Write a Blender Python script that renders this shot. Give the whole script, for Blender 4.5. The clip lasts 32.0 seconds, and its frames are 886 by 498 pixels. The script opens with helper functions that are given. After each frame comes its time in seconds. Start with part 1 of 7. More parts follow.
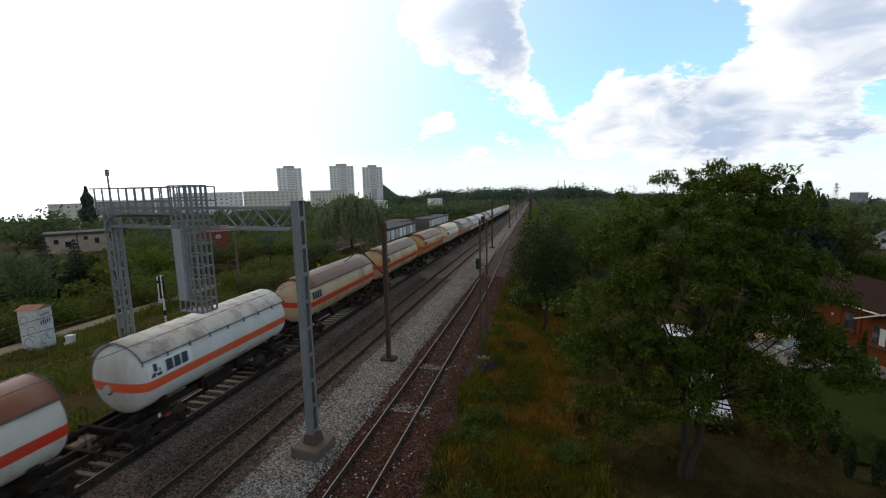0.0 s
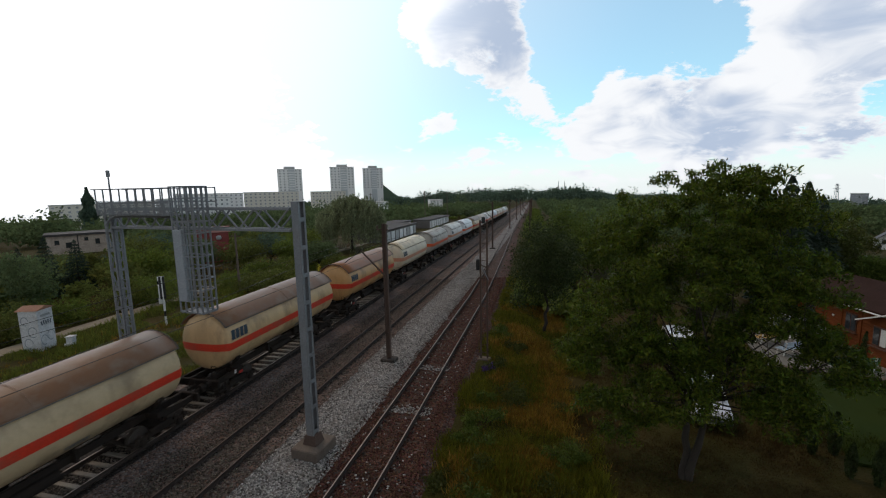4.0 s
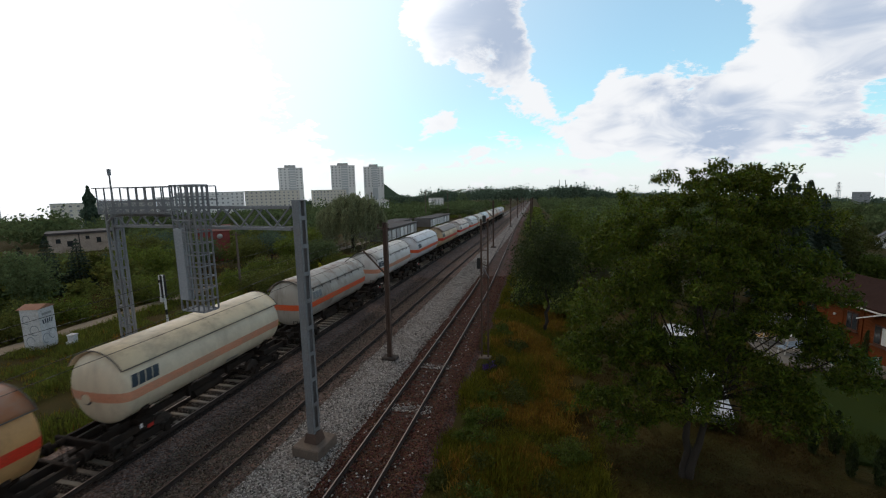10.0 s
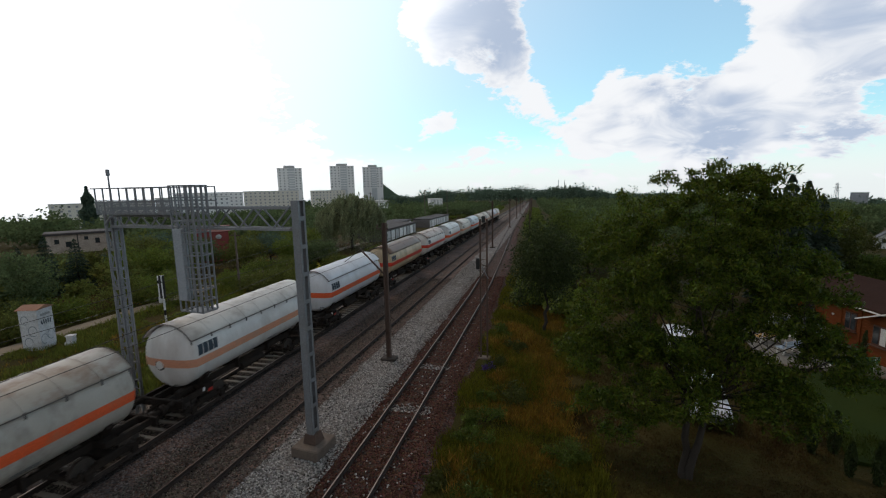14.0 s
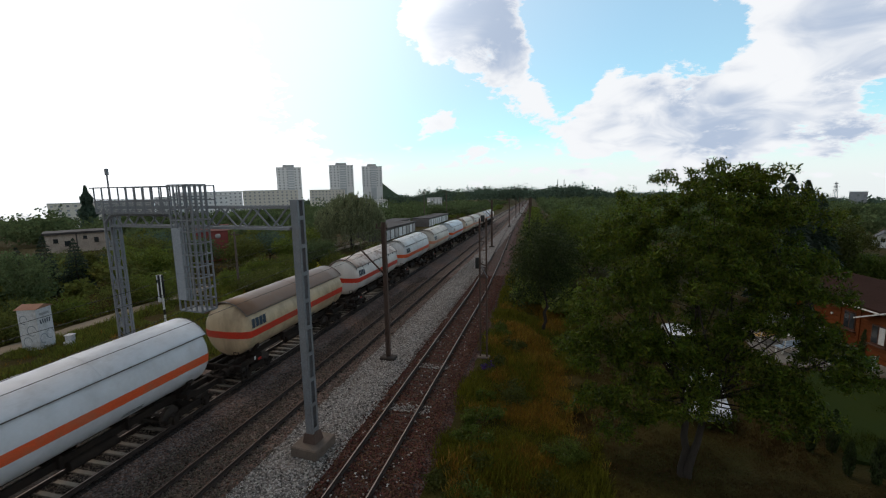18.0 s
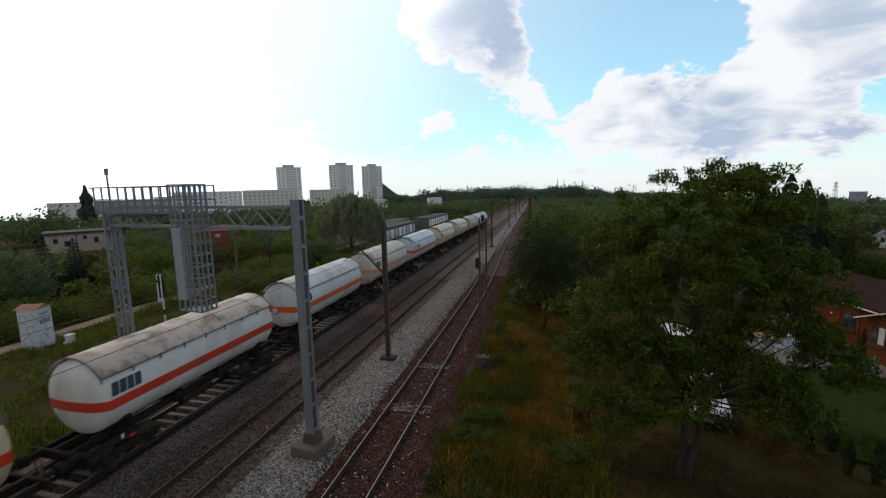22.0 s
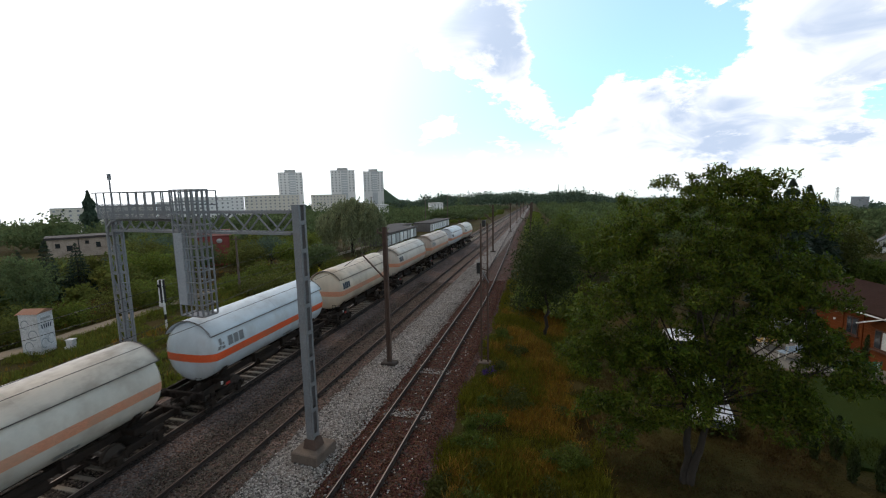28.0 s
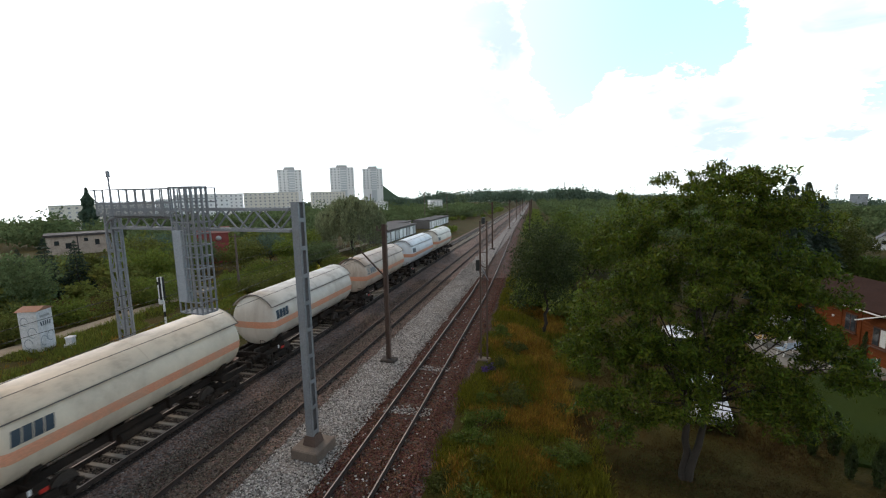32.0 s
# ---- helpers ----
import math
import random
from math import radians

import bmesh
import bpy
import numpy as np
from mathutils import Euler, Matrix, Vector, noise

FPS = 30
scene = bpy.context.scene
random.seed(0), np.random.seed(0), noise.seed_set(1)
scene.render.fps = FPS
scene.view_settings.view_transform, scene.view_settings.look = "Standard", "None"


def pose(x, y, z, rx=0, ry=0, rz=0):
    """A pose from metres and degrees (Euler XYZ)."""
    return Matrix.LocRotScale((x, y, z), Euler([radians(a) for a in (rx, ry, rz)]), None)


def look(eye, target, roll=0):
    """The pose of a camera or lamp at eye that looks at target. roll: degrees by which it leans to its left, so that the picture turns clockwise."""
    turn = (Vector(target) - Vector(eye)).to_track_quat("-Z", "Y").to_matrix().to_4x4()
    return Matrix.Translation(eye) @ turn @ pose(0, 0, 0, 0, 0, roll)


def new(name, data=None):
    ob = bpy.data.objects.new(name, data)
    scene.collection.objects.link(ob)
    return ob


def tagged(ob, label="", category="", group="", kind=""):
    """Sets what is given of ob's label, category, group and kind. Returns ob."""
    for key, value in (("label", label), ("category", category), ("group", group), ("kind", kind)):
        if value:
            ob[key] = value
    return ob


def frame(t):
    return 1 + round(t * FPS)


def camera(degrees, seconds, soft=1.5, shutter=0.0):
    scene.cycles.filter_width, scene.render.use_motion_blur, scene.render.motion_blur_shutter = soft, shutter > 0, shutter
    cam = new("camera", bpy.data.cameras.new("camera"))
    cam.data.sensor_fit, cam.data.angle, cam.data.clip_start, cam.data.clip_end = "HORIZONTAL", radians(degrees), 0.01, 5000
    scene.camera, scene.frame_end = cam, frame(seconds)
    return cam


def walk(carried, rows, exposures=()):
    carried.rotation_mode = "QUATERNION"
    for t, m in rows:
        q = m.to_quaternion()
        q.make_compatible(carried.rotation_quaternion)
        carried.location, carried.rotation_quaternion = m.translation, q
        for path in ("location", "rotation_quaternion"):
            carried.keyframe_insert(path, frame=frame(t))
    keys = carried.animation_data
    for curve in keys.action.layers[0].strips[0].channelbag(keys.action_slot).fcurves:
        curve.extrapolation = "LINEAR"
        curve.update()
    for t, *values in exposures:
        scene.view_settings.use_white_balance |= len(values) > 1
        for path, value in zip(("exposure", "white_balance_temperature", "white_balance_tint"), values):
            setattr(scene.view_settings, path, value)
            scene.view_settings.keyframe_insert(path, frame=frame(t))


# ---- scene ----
# ---- camera ----
# World: +Y along the tracks away from the bridge, +X to the garden side, z = 0 at sleeper level.
EYE = (0.0, 0.0, 10.68)
YAW, TILT, ROLL = 14.043, 8.177, 1.114
# seconds, small turn to the left and small tilt up of the camera on its support, degrees
ROWS = [
    (0, -0.038, -0.097), (0.5, -0.088, -0.136), (1, -0.038, -0.068), (1.5, -0.049, -0.078), (2, -0.029, -0.327),
    (2.5, 0.000, -0.184), (3, 0.000, -0.203), (3.5, 0.000, -0.067), (5.5, 0.030, 0.086), (6, 0.126, 0.106),
    (6.5, 0.116, 0.106), (7, 0.049, 0.048), (7.5, 0.116, 0.000), (8, 0.107, -0.126), (8.5, 0.039, -0.165),
    (9, 0.088, -0.019), (9.5, 0.192, -0.087), (10, 0.116, -0.165), (10.5, 0.059, -0.058), (11, 0.116, -0.009),
    (11.5, 0.116, 0.106), (12, 0.039, 0.097), (12.5, 0.116, 0.115), (13, 0.000, 0.000), (13.5, 0.000, -0.057),
    (14, 0.000, -0.107), (14.5, 0.000, -0.116), (16.5, -0.117, -0.262), (17, -0.117, -0.223), (17.5, -0.049, -0.116),
    (18, -0.078, -0.203), (18.5, -0.088, -0.194), (19, -0.117, -0.213), (19.5, -0.009, -0.145), (20, 0.000, -0.213),
    (20.5, -0.087, -0.194), (21, -0.097, -0.097), (21.5, -0.107, -0.116), (22, -0.097, -0.213), (22.5, 0.010, -0.117),
    (23, -0.029, 0.009), (23.5, -0.232, 0.155), (24, 0.221, 0.106), (24.5, 0.028, 0.116), (25, 0.097, -0.000),
    (25.5, -0.136, 0.049), (27.5, -0.019, 0.337), (28, 0.057, 0.454), (28.5, 0.067, 0.512), (29, 0.000, 0.521),
    (29.5, -0.155, 0.397), (30, -0.155, 0.445), (30.5, -0.165, 0.512), (31, -0.097, 0.521), (31.5, -0.078, 0.512),
    (32, -0.019, 0.088),
]

def view(turn, up):
    a, b = radians(YAW + turn), radians(up - TILT)
    aim = (EYE[0] - math.sin(a) * math.cos(b), EYE[1] + math.cos(a) * math.cos(b), EYE[2] + math.sin(b))
    return look(EYE, aim, ROLLSIGN * ROLL)


ROLLSIGN = -1
cam = camera(92.0, 32.0, soft=1.12, shutter=0.5)
walk(cam, [(t, view(a, b)) for t, a, b in ROWS],
     exposures=[(0.0, -0.78, 7150, 19), (6.0, -0.95, 7150, 19), (20.0, -0.93, 7150, 19), (25.0, -0.8, 7150, 19), (28.0, -0.55, 7150, 19), (30.0, -0.36, 7150, 19), (32.0, -0.14, 7150, 19)])

# ---- light ----
SUN_AZ, SUN_EL = radians(-57.0), radians(56.0)      # ahead and to the left of the tracks, high
SUN_DIR = Vector((math.sin(SUN_AZ) * math.cos(SUN_EL), math.cos(SUN_AZ) * math.cos(SUN_EL), math.sin(SUN_EL)))
sun_data = bpy.data.lights.new("sun", "SUN")
sun_data.energy, sun_data.angle, sun_data.color = 1.4, radians(30.0), (1.0, 0.83, 0.63)
sun = new("sun", sun_data)
sun.matrix_world = look(SUN_DIR * 100, (0, 0, 0))


def build_world():
    w = bpy.data.worlds.new("sky")
    scene.world = w
    w.use_nodes = True
    nt = w.node_tree
    nt.nodes.clear()
    N, L = nt.nodes.new, nt.links.new
    out, bg = N("ShaderNodeOutputWorld"), N("ShaderNodeBackground")
    sky = N("ShaderNodeTexSky")
    sky.sky_type, sky.sun_disc, sky.sun_elevation, sky.sun_rotation = "NISHITA", False, SUN_EL, SUN_AZ
    sky.air_density, sky.dust_density, sky.ozone_density = 1.0, 0.6, 1.5
    tc = N("ShaderNodeTexCoord")

    def math_node(op, a, b=None, c=None, clamp=False):
        n = N("ShaderNodeMath")
        n.operation, n.use_clamp = op, clamp
        for i, v in enumerate((a, b, c)):
            if v is None:
                continue
            if isinstance(v, (int, float)):
                n.inputs[i].default_value = v
            else:
                L(v, n.inputs[i])
        return n.outputs[0]

    def smooth(v, lo, hi):
        n = N("ShaderNodeMapRange")
        n.interpolation_type = "SMOOTHSTEP"
        n.inputs[1].default_value, n.inputs[2].default_value = lo, hi
        L(v, n.inputs[0])
        return n.outputs[0]

    sep = N("ShaderNodeSeparateXYZ")
    L(tc.outputs["Generated"], sep.inputs[0])
    # clouds lie on a high flat layer: divide by the height so that they crowd towards the horizon
    den = math_node("ADD", math_node("MAXIMUM", sep.outputs[2], -0.15), 0.34)
    comb = N("ShaderNodeCombineXYZ")
    L(math_node("DIVIDE", sep.outputs[0], den), comb.inputs[0])
    L(math_node("DIVIDE", sep.outputs[1], den), comb.inputs[1])

    def fbm(scale, detail, rough, offset=0.0, distort=0.0):
        mp = N("ShaderNodeMapping")
        mp.inputs["Location"].default_value = (offset, offset * 0.7, offset * 0.3)
        L(comb.outputs[0], mp.inputs[0])
        n = N("ShaderNodeTexNoise")
        n.inputs["Scale"].default_value, n.inputs["Detail"].default_value = scale, detail
        n.inputs["Roughness"].default_value, n.inputs["Distortion"].default_value = rough, distort
        L(mp.outputs[0], n.inputs["Vector"])
        return n.outputs[0]

    big, small, shade = fbm(4.2, 10.0, 0.64, 3.7, 0.5), fbm(13.0, 8.0, 0.62, 9.1), fbm(4.0, 5.0, 0.5, 21.0, 0.8)

    # open blue gaps and heaped clouds: azimuth and elevation in degrees, spread, weight
    def heaped(patches):
        total = None
        for az, el, spread, weight in patches:
            a, e = radians(az), radians(el)
            d = N("ShaderNodeVectorMath")
            d.operation = "DOT_PRODUCT"
            L(tc.outputs["Generated"], d.inputs[0])
            d.inputs[1].default_value = (math.sin(a) * math.cos(e), math.cos(a) * math.cos(e), math.sin(e))
            v = math_node("MULTIPLY", smooth(d.outputs["Value"], math.cos(radians(spread)), 1.0), weight)
            total = v if total is None else math_node("ADD", total, v)
        return total

    total, thick = heaped(CLOUD_PATCHES), heaped(THICK_PATCHES)
    dens = math_node("ADD", math_node("ADD", math_node("MULTIPLY_ADD", big, 1.15, -0.10), math_node("MULTIPLY", small, 0.6)), total)
    # duller, closed cloud behind the bridge and overhead, unseen, added to shape light
    front = smooth(sep.outputs[1], -0.25, 0.35)
    high = smooth(sep.outputs[2], 0.42, 0.75)
    dens = math_node("ADD", dens, math_node("MULTIPLY", math_node("MAXIMUM", high, math_node("SUBTRACT", 1.0, front)), 0.25))
    cover = smooth(dens, 0.82, 1.02)
    low = smooth(sep.outputs[2], 0.19, 0.0)
    cover = math_node("MAXIMUM", cover, math_node("MULTIPLY", low, 0.86))
    # the side of the sky towards the sun is far brighter than the side away from it
    sd = N("ShaderNodeVectorMath")
    sd.operation = "DOT_PRODUCT"
    L(tc.outputs["Generated"], sd.inputs[0])
    sd.inputs[1].default_value = (math.sin(radians(-52)) * 0.87, math.cos(radians(-52)) * 0.87, 0.5)
    glow = smooth(sd.outputs["Value"], 0.72, 1.0)
    dark = math_node("MULTIPLY", smooth(math_node("MULTIPLY_ADD", shade, 1.2, thick), 0.68, 1.2), smooth(dens, 0.9, 1.2))
    cl = N("ShaderNodeMix")
    cl.data_type = "RGBA"
    cl.inputs["A"].default_value, cl.inputs["B"].default_value = (0.85, 0.975, 1.05, 1), (0.42, 0.57, 0.76, 1)
    # the left part of the sky is lit through and shows no grey
    lit = N("ShaderNodeVectorMath")
    lit.operation = "DOT_PRODUCT"
    L(tc.outputs["Generated"], lit.inputs[0])
    lit.inputs[1].default_value = (math.sin(radians(-58)), math.cos(radians(-58)), 0.1)
    L(math_node("MULTIPLY", dark, math_node("SUBTRACT", 1.0, math_node("MAXIMUM", math_node("MULTIPLY", glow, 0.9), smooth(lit.outputs["Value"], 0.72, 0.92)), clamp=True)), cl.inputs["Factor"])
    gain = N("ShaderNodeVectorMath")
    gain.operation = "SCALE"
    L(cl.outputs["Result"], gain.inputs[0])
    # unseen sky overhead and behind is dimmed to keep light off the ground
    under = smooth(sep.outputs[2], 0.85, 0.42)
    dim = math_node("MULTIPLY", math_node("MULTIPLY_ADD", under, 0.87, 0.13), math_node("MULTIPLY_ADD", front, 0.34, 0.66))
    L(math_node("MULTIPLY", math_node("MULTIPLY_ADD", glow, 1.1, 1.88), dim), gain.inputs["Scale"])
    blue = N("ShaderNodeVectorMath")
    blue.operation = "MULTIPLY"
    L(sky.outputs[0], blue.inputs[0])
    blue.inputs[1].default_value = (0.15, 0.345, 0.345)
    mx = N("ShaderNodeMix")
    mx.data_type = "RGBA"
    # thin bright veil towards the sun
    L(math_node("MAXIMUM", cover, math_node("MULTIPLY_ADD", smooth(sd.outputs["Value"], 0.5, 0.96), 0.34, 0.27)), mx.inputs["Factor"])
    L(blue.outputs[0], mx.inputs["A"])
    L(gain.outputs[0], mx.inputs["B"])
    L(mx.outputs["Result"], bg.inputs[0])
    bg.inputs[1].default_value = 1.0
    L(bg.outputs[0], out.inputs[0])


CLOUD_PATCHES = [(-16.3, 13.4, 5.5, -0.3), (12.4, 16.4, 5.5, -0.34), (19.3, 11.2, 4.5, 0.24), (-6.5, 16.5, 5.5, 0.24), (-14, 20, 6, 0.16), (-55.5, 5, 26, 0.5), (-45.1, 10.8, 20, 0.3), (-48.7, 0.6, 16, 0.3), (-32.5, 5.1, 15, 0.2), (-62, 26, 22, 0.3), (-19.4, 18, 8, 0.202), (-8, 19.3, 12, 0.36),
                 (-3.1, 12.4, 6, 0.26), (-15.3, 10, 5, 0.12), (5.6, 15.1, 2, 0.216), (10, 12.1, 8.5, 0.23), (4.5, 8.8, 7, 0.18), (17, 8, 10.5, 0.245), (26.5, 9, 9, 0.245),
                 (26.5, 15, 8, 0.4), (15.4, 17, 4.6, 0.216), (9.7, 4.8, 9, 0.144), (19.9, 3.6, 9, 0.158), (1.9, 4.6, 8, 0.115), (-11, 4.3, 11, 0.108), (-23.5, 4.4, 10, 0.108),
                 (30.1, 3.4, 6, 0.13), (-29.1, 16.2, 15, -0.3), (-23.9, 11.3, 10, -0.2), (-35.5, 8, 5, -0.16), (2.3, 17.4, 8, -0.42), (8.6, 17.8, 6.5, -0.36), (17.2, 14, 5, -0.36),
                 (2.4, 11.8, 4.6, -0.2), (-45.5, 6.4, 4, -0.14), (-53.1, 15, 8, -0.3), (-8.8, 11.8, 7, -0.22), (21.8, 12.4, 2.6, -0.3), (30.9, 7.3, 2.4, -0.3), (-18.5, 3, 7, -0.08),
                 (24, 1.6, 3.4, -0.16)]
# where the heaped clouds are thick enough to show grey
THICK_PATCHES = [(-8, 19, 10, 0.42), (-5.2, 16.1, 5, 0.22), (16.5, 7.5, 8, 0.36), (20.8, 5, 6, 0.3), (28.1, 13.2, 6.5, 0.4), (28, 5.4, 5.5, 0.34), (10.7, 11.1, 3, 0.2), (8.4, 5.6, 5, 0.22), (28.9, 4, 3.2, 0.2)]
build_world()

# ---- materials ----
def srgb(r, g, b):
    return tuple((c / 255 / 12.92) if c <= 10 else ((c / 255 + 0.055) / 1.055) ** 2.4 for c in (r, g, b))


MATS = {}


def mat(name, a, b=None, rough=0.7, metal=0.0, scale=3.0, fine=30.0, bump=0.2, dist=0.02, dirt=None, dirt_amt=0.0,
        dirt_scale=0.8, coords="Object", rand=0.0, island=0.0, stretch=None, spec=0.5, coat=0.0, trans=0.0, seed=0.0, stones=0.0, grain=0.55):
    """Two-tone grain at two sizes, optional stains of a third colour, fine relief."""
    if name in MATS:
        return MATS[name]
    b = b or tuple(c * 0.75 for c in a)
    m = bpy.data.materials.new(name)
    m.use_nodes = True
    nt = m.node_tree
    N, L = nt.nodes.new, nt.links.new
    p = nt.nodes["Principled BSDF"]
    tc = N("ShaderNodeTexCoord")
    mp = N("ShaderNodeMapping")
    L(tc.outputs[coords], mp.inputs[0])
    mp.inputs["Location"].default_value = (seed * 7.3, seed * 3.1, seed * 5.7)
    if stretch:
        mp.inputs["Scale"].default_value = stretch

    def noise_node(sc, detail=4.0, rgh=0.6):
        n = N("ShaderNodeTexNoise")
        n.inputs["Scale"].default_value, n.inputs["Detail"].default_value, n.inputs["Roughness"].default_value = sc, detail, rgh
        L(mp.outputs[0], n.inputs["Vector"])
        return n.outputs[0]

    def ramp(v, lo, hi):
        n = N("ShaderNodeMapRange")
        n.inputs[1].default_value, n.inputs[2].default_value = lo, hi
        L(v, n.inputs[0])
        return n.outputs[0]

    def mix(fac, x, y, mode="MIX"):
        n = N("ShaderNodeMix")
        n.data_type, n.blend_type = "RGBA", mode
        for s, v in (("Factor", fac), ("A", x), ("B", y)):
            if isinstance(v, (int, float)):
                n.inputs[s].default_value = v
            elif isinstance(v, tuple):
                n.inputs[s].default_value = (*v, 1) if len(v) == 3 else v
            else:
                L(v, n.inputs[s])
        return n.outputs["Result"]

    n1, n2 = noise_node(scale), noise_node(fine, 3.0)
    col = mix(ramp(n1, 0.35, 0.65), a, b)
    col = mix(grain, col, mix(ramp(n2, 0.3, 0.7), tuple(c * 0.62 for c in a), tuple(min(1, c * 1.35) for c in a)))
    cell = None
    if stones:
        # single stones, each of its own shade
        cell = N("ShaderNodeTexVoronoi")
        cell.inputs["Scale"].default_value = stones
        L(mp.outputs[0], cell.inputs["Vector"])
        sc = N("ShaderNodeSeparateColor")
        L(cell.outputs["Color"], sc.inputs[0])
        n = N("ShaderNodeMapRange")
        n.inputs[3].default_value, n.inputs[4].default_value = 0.4, 1.75
        L(sc.outputs[0], n.inputs[0])
        hv = N("ShaderNodeHueSaturation")
        L(n.outputs[0], hv.inputs["Value"])
        n = N("ShaderNodeMapRange")
        n.inputs[3].default_value, n.inputs[4].default_value = 0.4, 1.3
        L(sc.outputs[1], n.inputs[0])
        L(n.outputs[0], hv.inputs["Saturation"])
        L(col, hv.inputs["Color"])
        col = hv.outputs[0]
    if dirt:
        d = noise_node(dirt_scale, 6.0, 0.68)
        n = N("ShaderNodeMath")
        n.operation = "MULTIPLY"
        n.inputs[1].default_value = dirt_amt
        L(ramp(d, 0.48, 0.66), n.inputs[0])
        col = mix(n.outputs[0], col, dirt)
    if rand or island:
        oi = N("ShaderNodeObjectInfo") if rand else N("ShaderNodeNewGeometry")
        r = oi.outputs["Random"] if rand else oi.outputs["Random Per Island"]
        n = N("ShaderNodeMapRange")
        amt = rand or island
        n.inputs[3].default_value, n.inputs[4].default_value = 1 - amt, 1 + amt
        L(r, n.inputs[0])
        hs = N("ShaderNodeHueSaturation")
        L(n.outputs[0], hs.inputs["Value"])
        n3 = N("ShaderNodeMapRange")
        n3.inputs[3].default_value, n3.inputs[4].default_value = 0.5 - amt * 0.05, 0.5 + amt * 0.05
        wn = N("ShaderNodeTexWhiteNoise")
        wn.noise_dimensions = "1D"
        L(r, wn.inputs["W"])
        L(wn.outputs["Value"], n3.inputs[0])
        L(n3.outputs[0], hs.inputs["Hue"])
        L(col, hs.inputs["Color"])
        col = hs.outputs[0]
    L(col, p.inputs["Base Color"])
    rr = N("ShaderNodeMapRange")
    rr.inputs[3].default_value, rr.inputs[4].default_value = max(0.03, rough - 0.12), min(1, rough + 0.12)
    L(n1, rr.inputs[0])
    L(rr.outputs[0], p.inputs["Roughness"])
    p.inputs["Metallic"].default_value = metal
    p.inputs["Specular IOR Level"].default_value = spec
    p.inputs["Coat Weight"].default_value = coat
    if bump:
        bp = N("ShaderNodeBump")
        bp.inputs["Strength"].default_value, bp.inputs["Distance"].default_value = bump, dist
        L(cell.outputs["Distance"] if cell else n2, bp.inputs["Height"])
        bp.invert = bool(cell)
        L(bp.outputs[0], p.inputs["Normal"])
    if trans:
        tr, ad = N("ShaderNodeBsdfTranslucent"), N("ShaderNodeMixShader")
        L(col, tr.inputs[0])
        ad.inputs[0].default_value = trans
        L(p.outputs[0], ad.inputs[1])
        L(tr.outputs[0], ad.inputs[2])
        L(ad.outputs[0], nt.nodes["Material Output"].inputs[0])
    MATS[name] = m
    return m


def glass_mat():
    m = mat("window_glass", (0.03, 0.035, 0.04), rough=0.12, bump=0.0, scale=0.5, spec=0.8)
    return m


# ---- mesh helpers ----
def part(name, bm, material, parent=None, label="", smooth=False):
    me = bpy.data.meshes.new(name)
    bm.to_mesh(me)
    bm.free()
    return part_mesh(name, me, material, parent, label, smooth)


def part_mesh(name, me, material, parent=None, label="", smooth=False):
    if material:
        me.materials.append(material)
    if smooth:
        me.polygons.foreach_set("use_smooth", [True] * len(me.polygons))
    ob = new(name, me)
    if parent:
        ob.parent = parent
    if label:
        ob["label"] = label
    return ob


def raw_mesh(name, verts, faces):
    me = bpy.data.meshes.new(name)
    me.from_pydata([tuple(v) for v in verts], [], [tuple(f) for f in faces])
    me.update()
    return me


def empty(name, at=(0, 0, 0), rz=0.0):
    ob = new(name)
    ob.empty_display_size = 0.2
    ob.matrix_world = pose(*at, 0, 0, rz)
    return ob


def box(bm, cx, cy, cz, sx, sy, sz, rot=None, bevel=0.0):
    r = bmesh.ops.create_cube(bm, size=1.0)
    vs = r["verts"]
    bmesh.ops.scale(bm, vec=(sx, sy, sz), verts=vs)
    if bevel:
        es = list({e for v in vs for e in v.link_edges})
        vs = [v for f in bmesh.ops.bevel(bm, geom=es, offset=bevel, segments=1, affect="EDGES")["faces"] for v in f.verts]
        vs = list(set(vs))
    m = Matrix.Translation((cx, cy, cz))
    if rot is not None:
        m = m @ rot
    bmesh.ops.transform(bm, matrix=m, verts=vs)
    return vs


def cyl(bm, a, b, r0, r1=None, seg=10, caps=True):
    """A tapered rod from a to b."""
    a, b = Vector(a), Vector(b)
    r1 = r0 if r1 is None else r1
    d = b - a
    r = bmesh.ops.create_cone(bm, cap_ends=caps, segments=seg, radius1=r0, radius2=r1, depth=d.length)
    m = Matrix.Translation((a + b) / 2) @ d.to_track_quat("Z", "Y").to_matrix().to_4x4()
    bmesh.ops.transform(bm, matrix=m, verts=r["verts"])
    return r["verts"]


def bar(bm, a, b, w, h=None):
    """A square bar from a to b."""
    a, b = Vector(a), Vector(b)
    d = b - a
    q = d.to_track_quat("Y", "Z").to_matrix().to_4x4()
    r = bmesh.ops.create_cube(bm, size=1.0)
    bmesh.ops.scale(bm, vec=(w, d.length, h or w), verts=r["verts"])
    bmesh.ops.transform(bm, matrix=Matrix.Translation((a + b) / 2) @ q, verts=r["verts"])


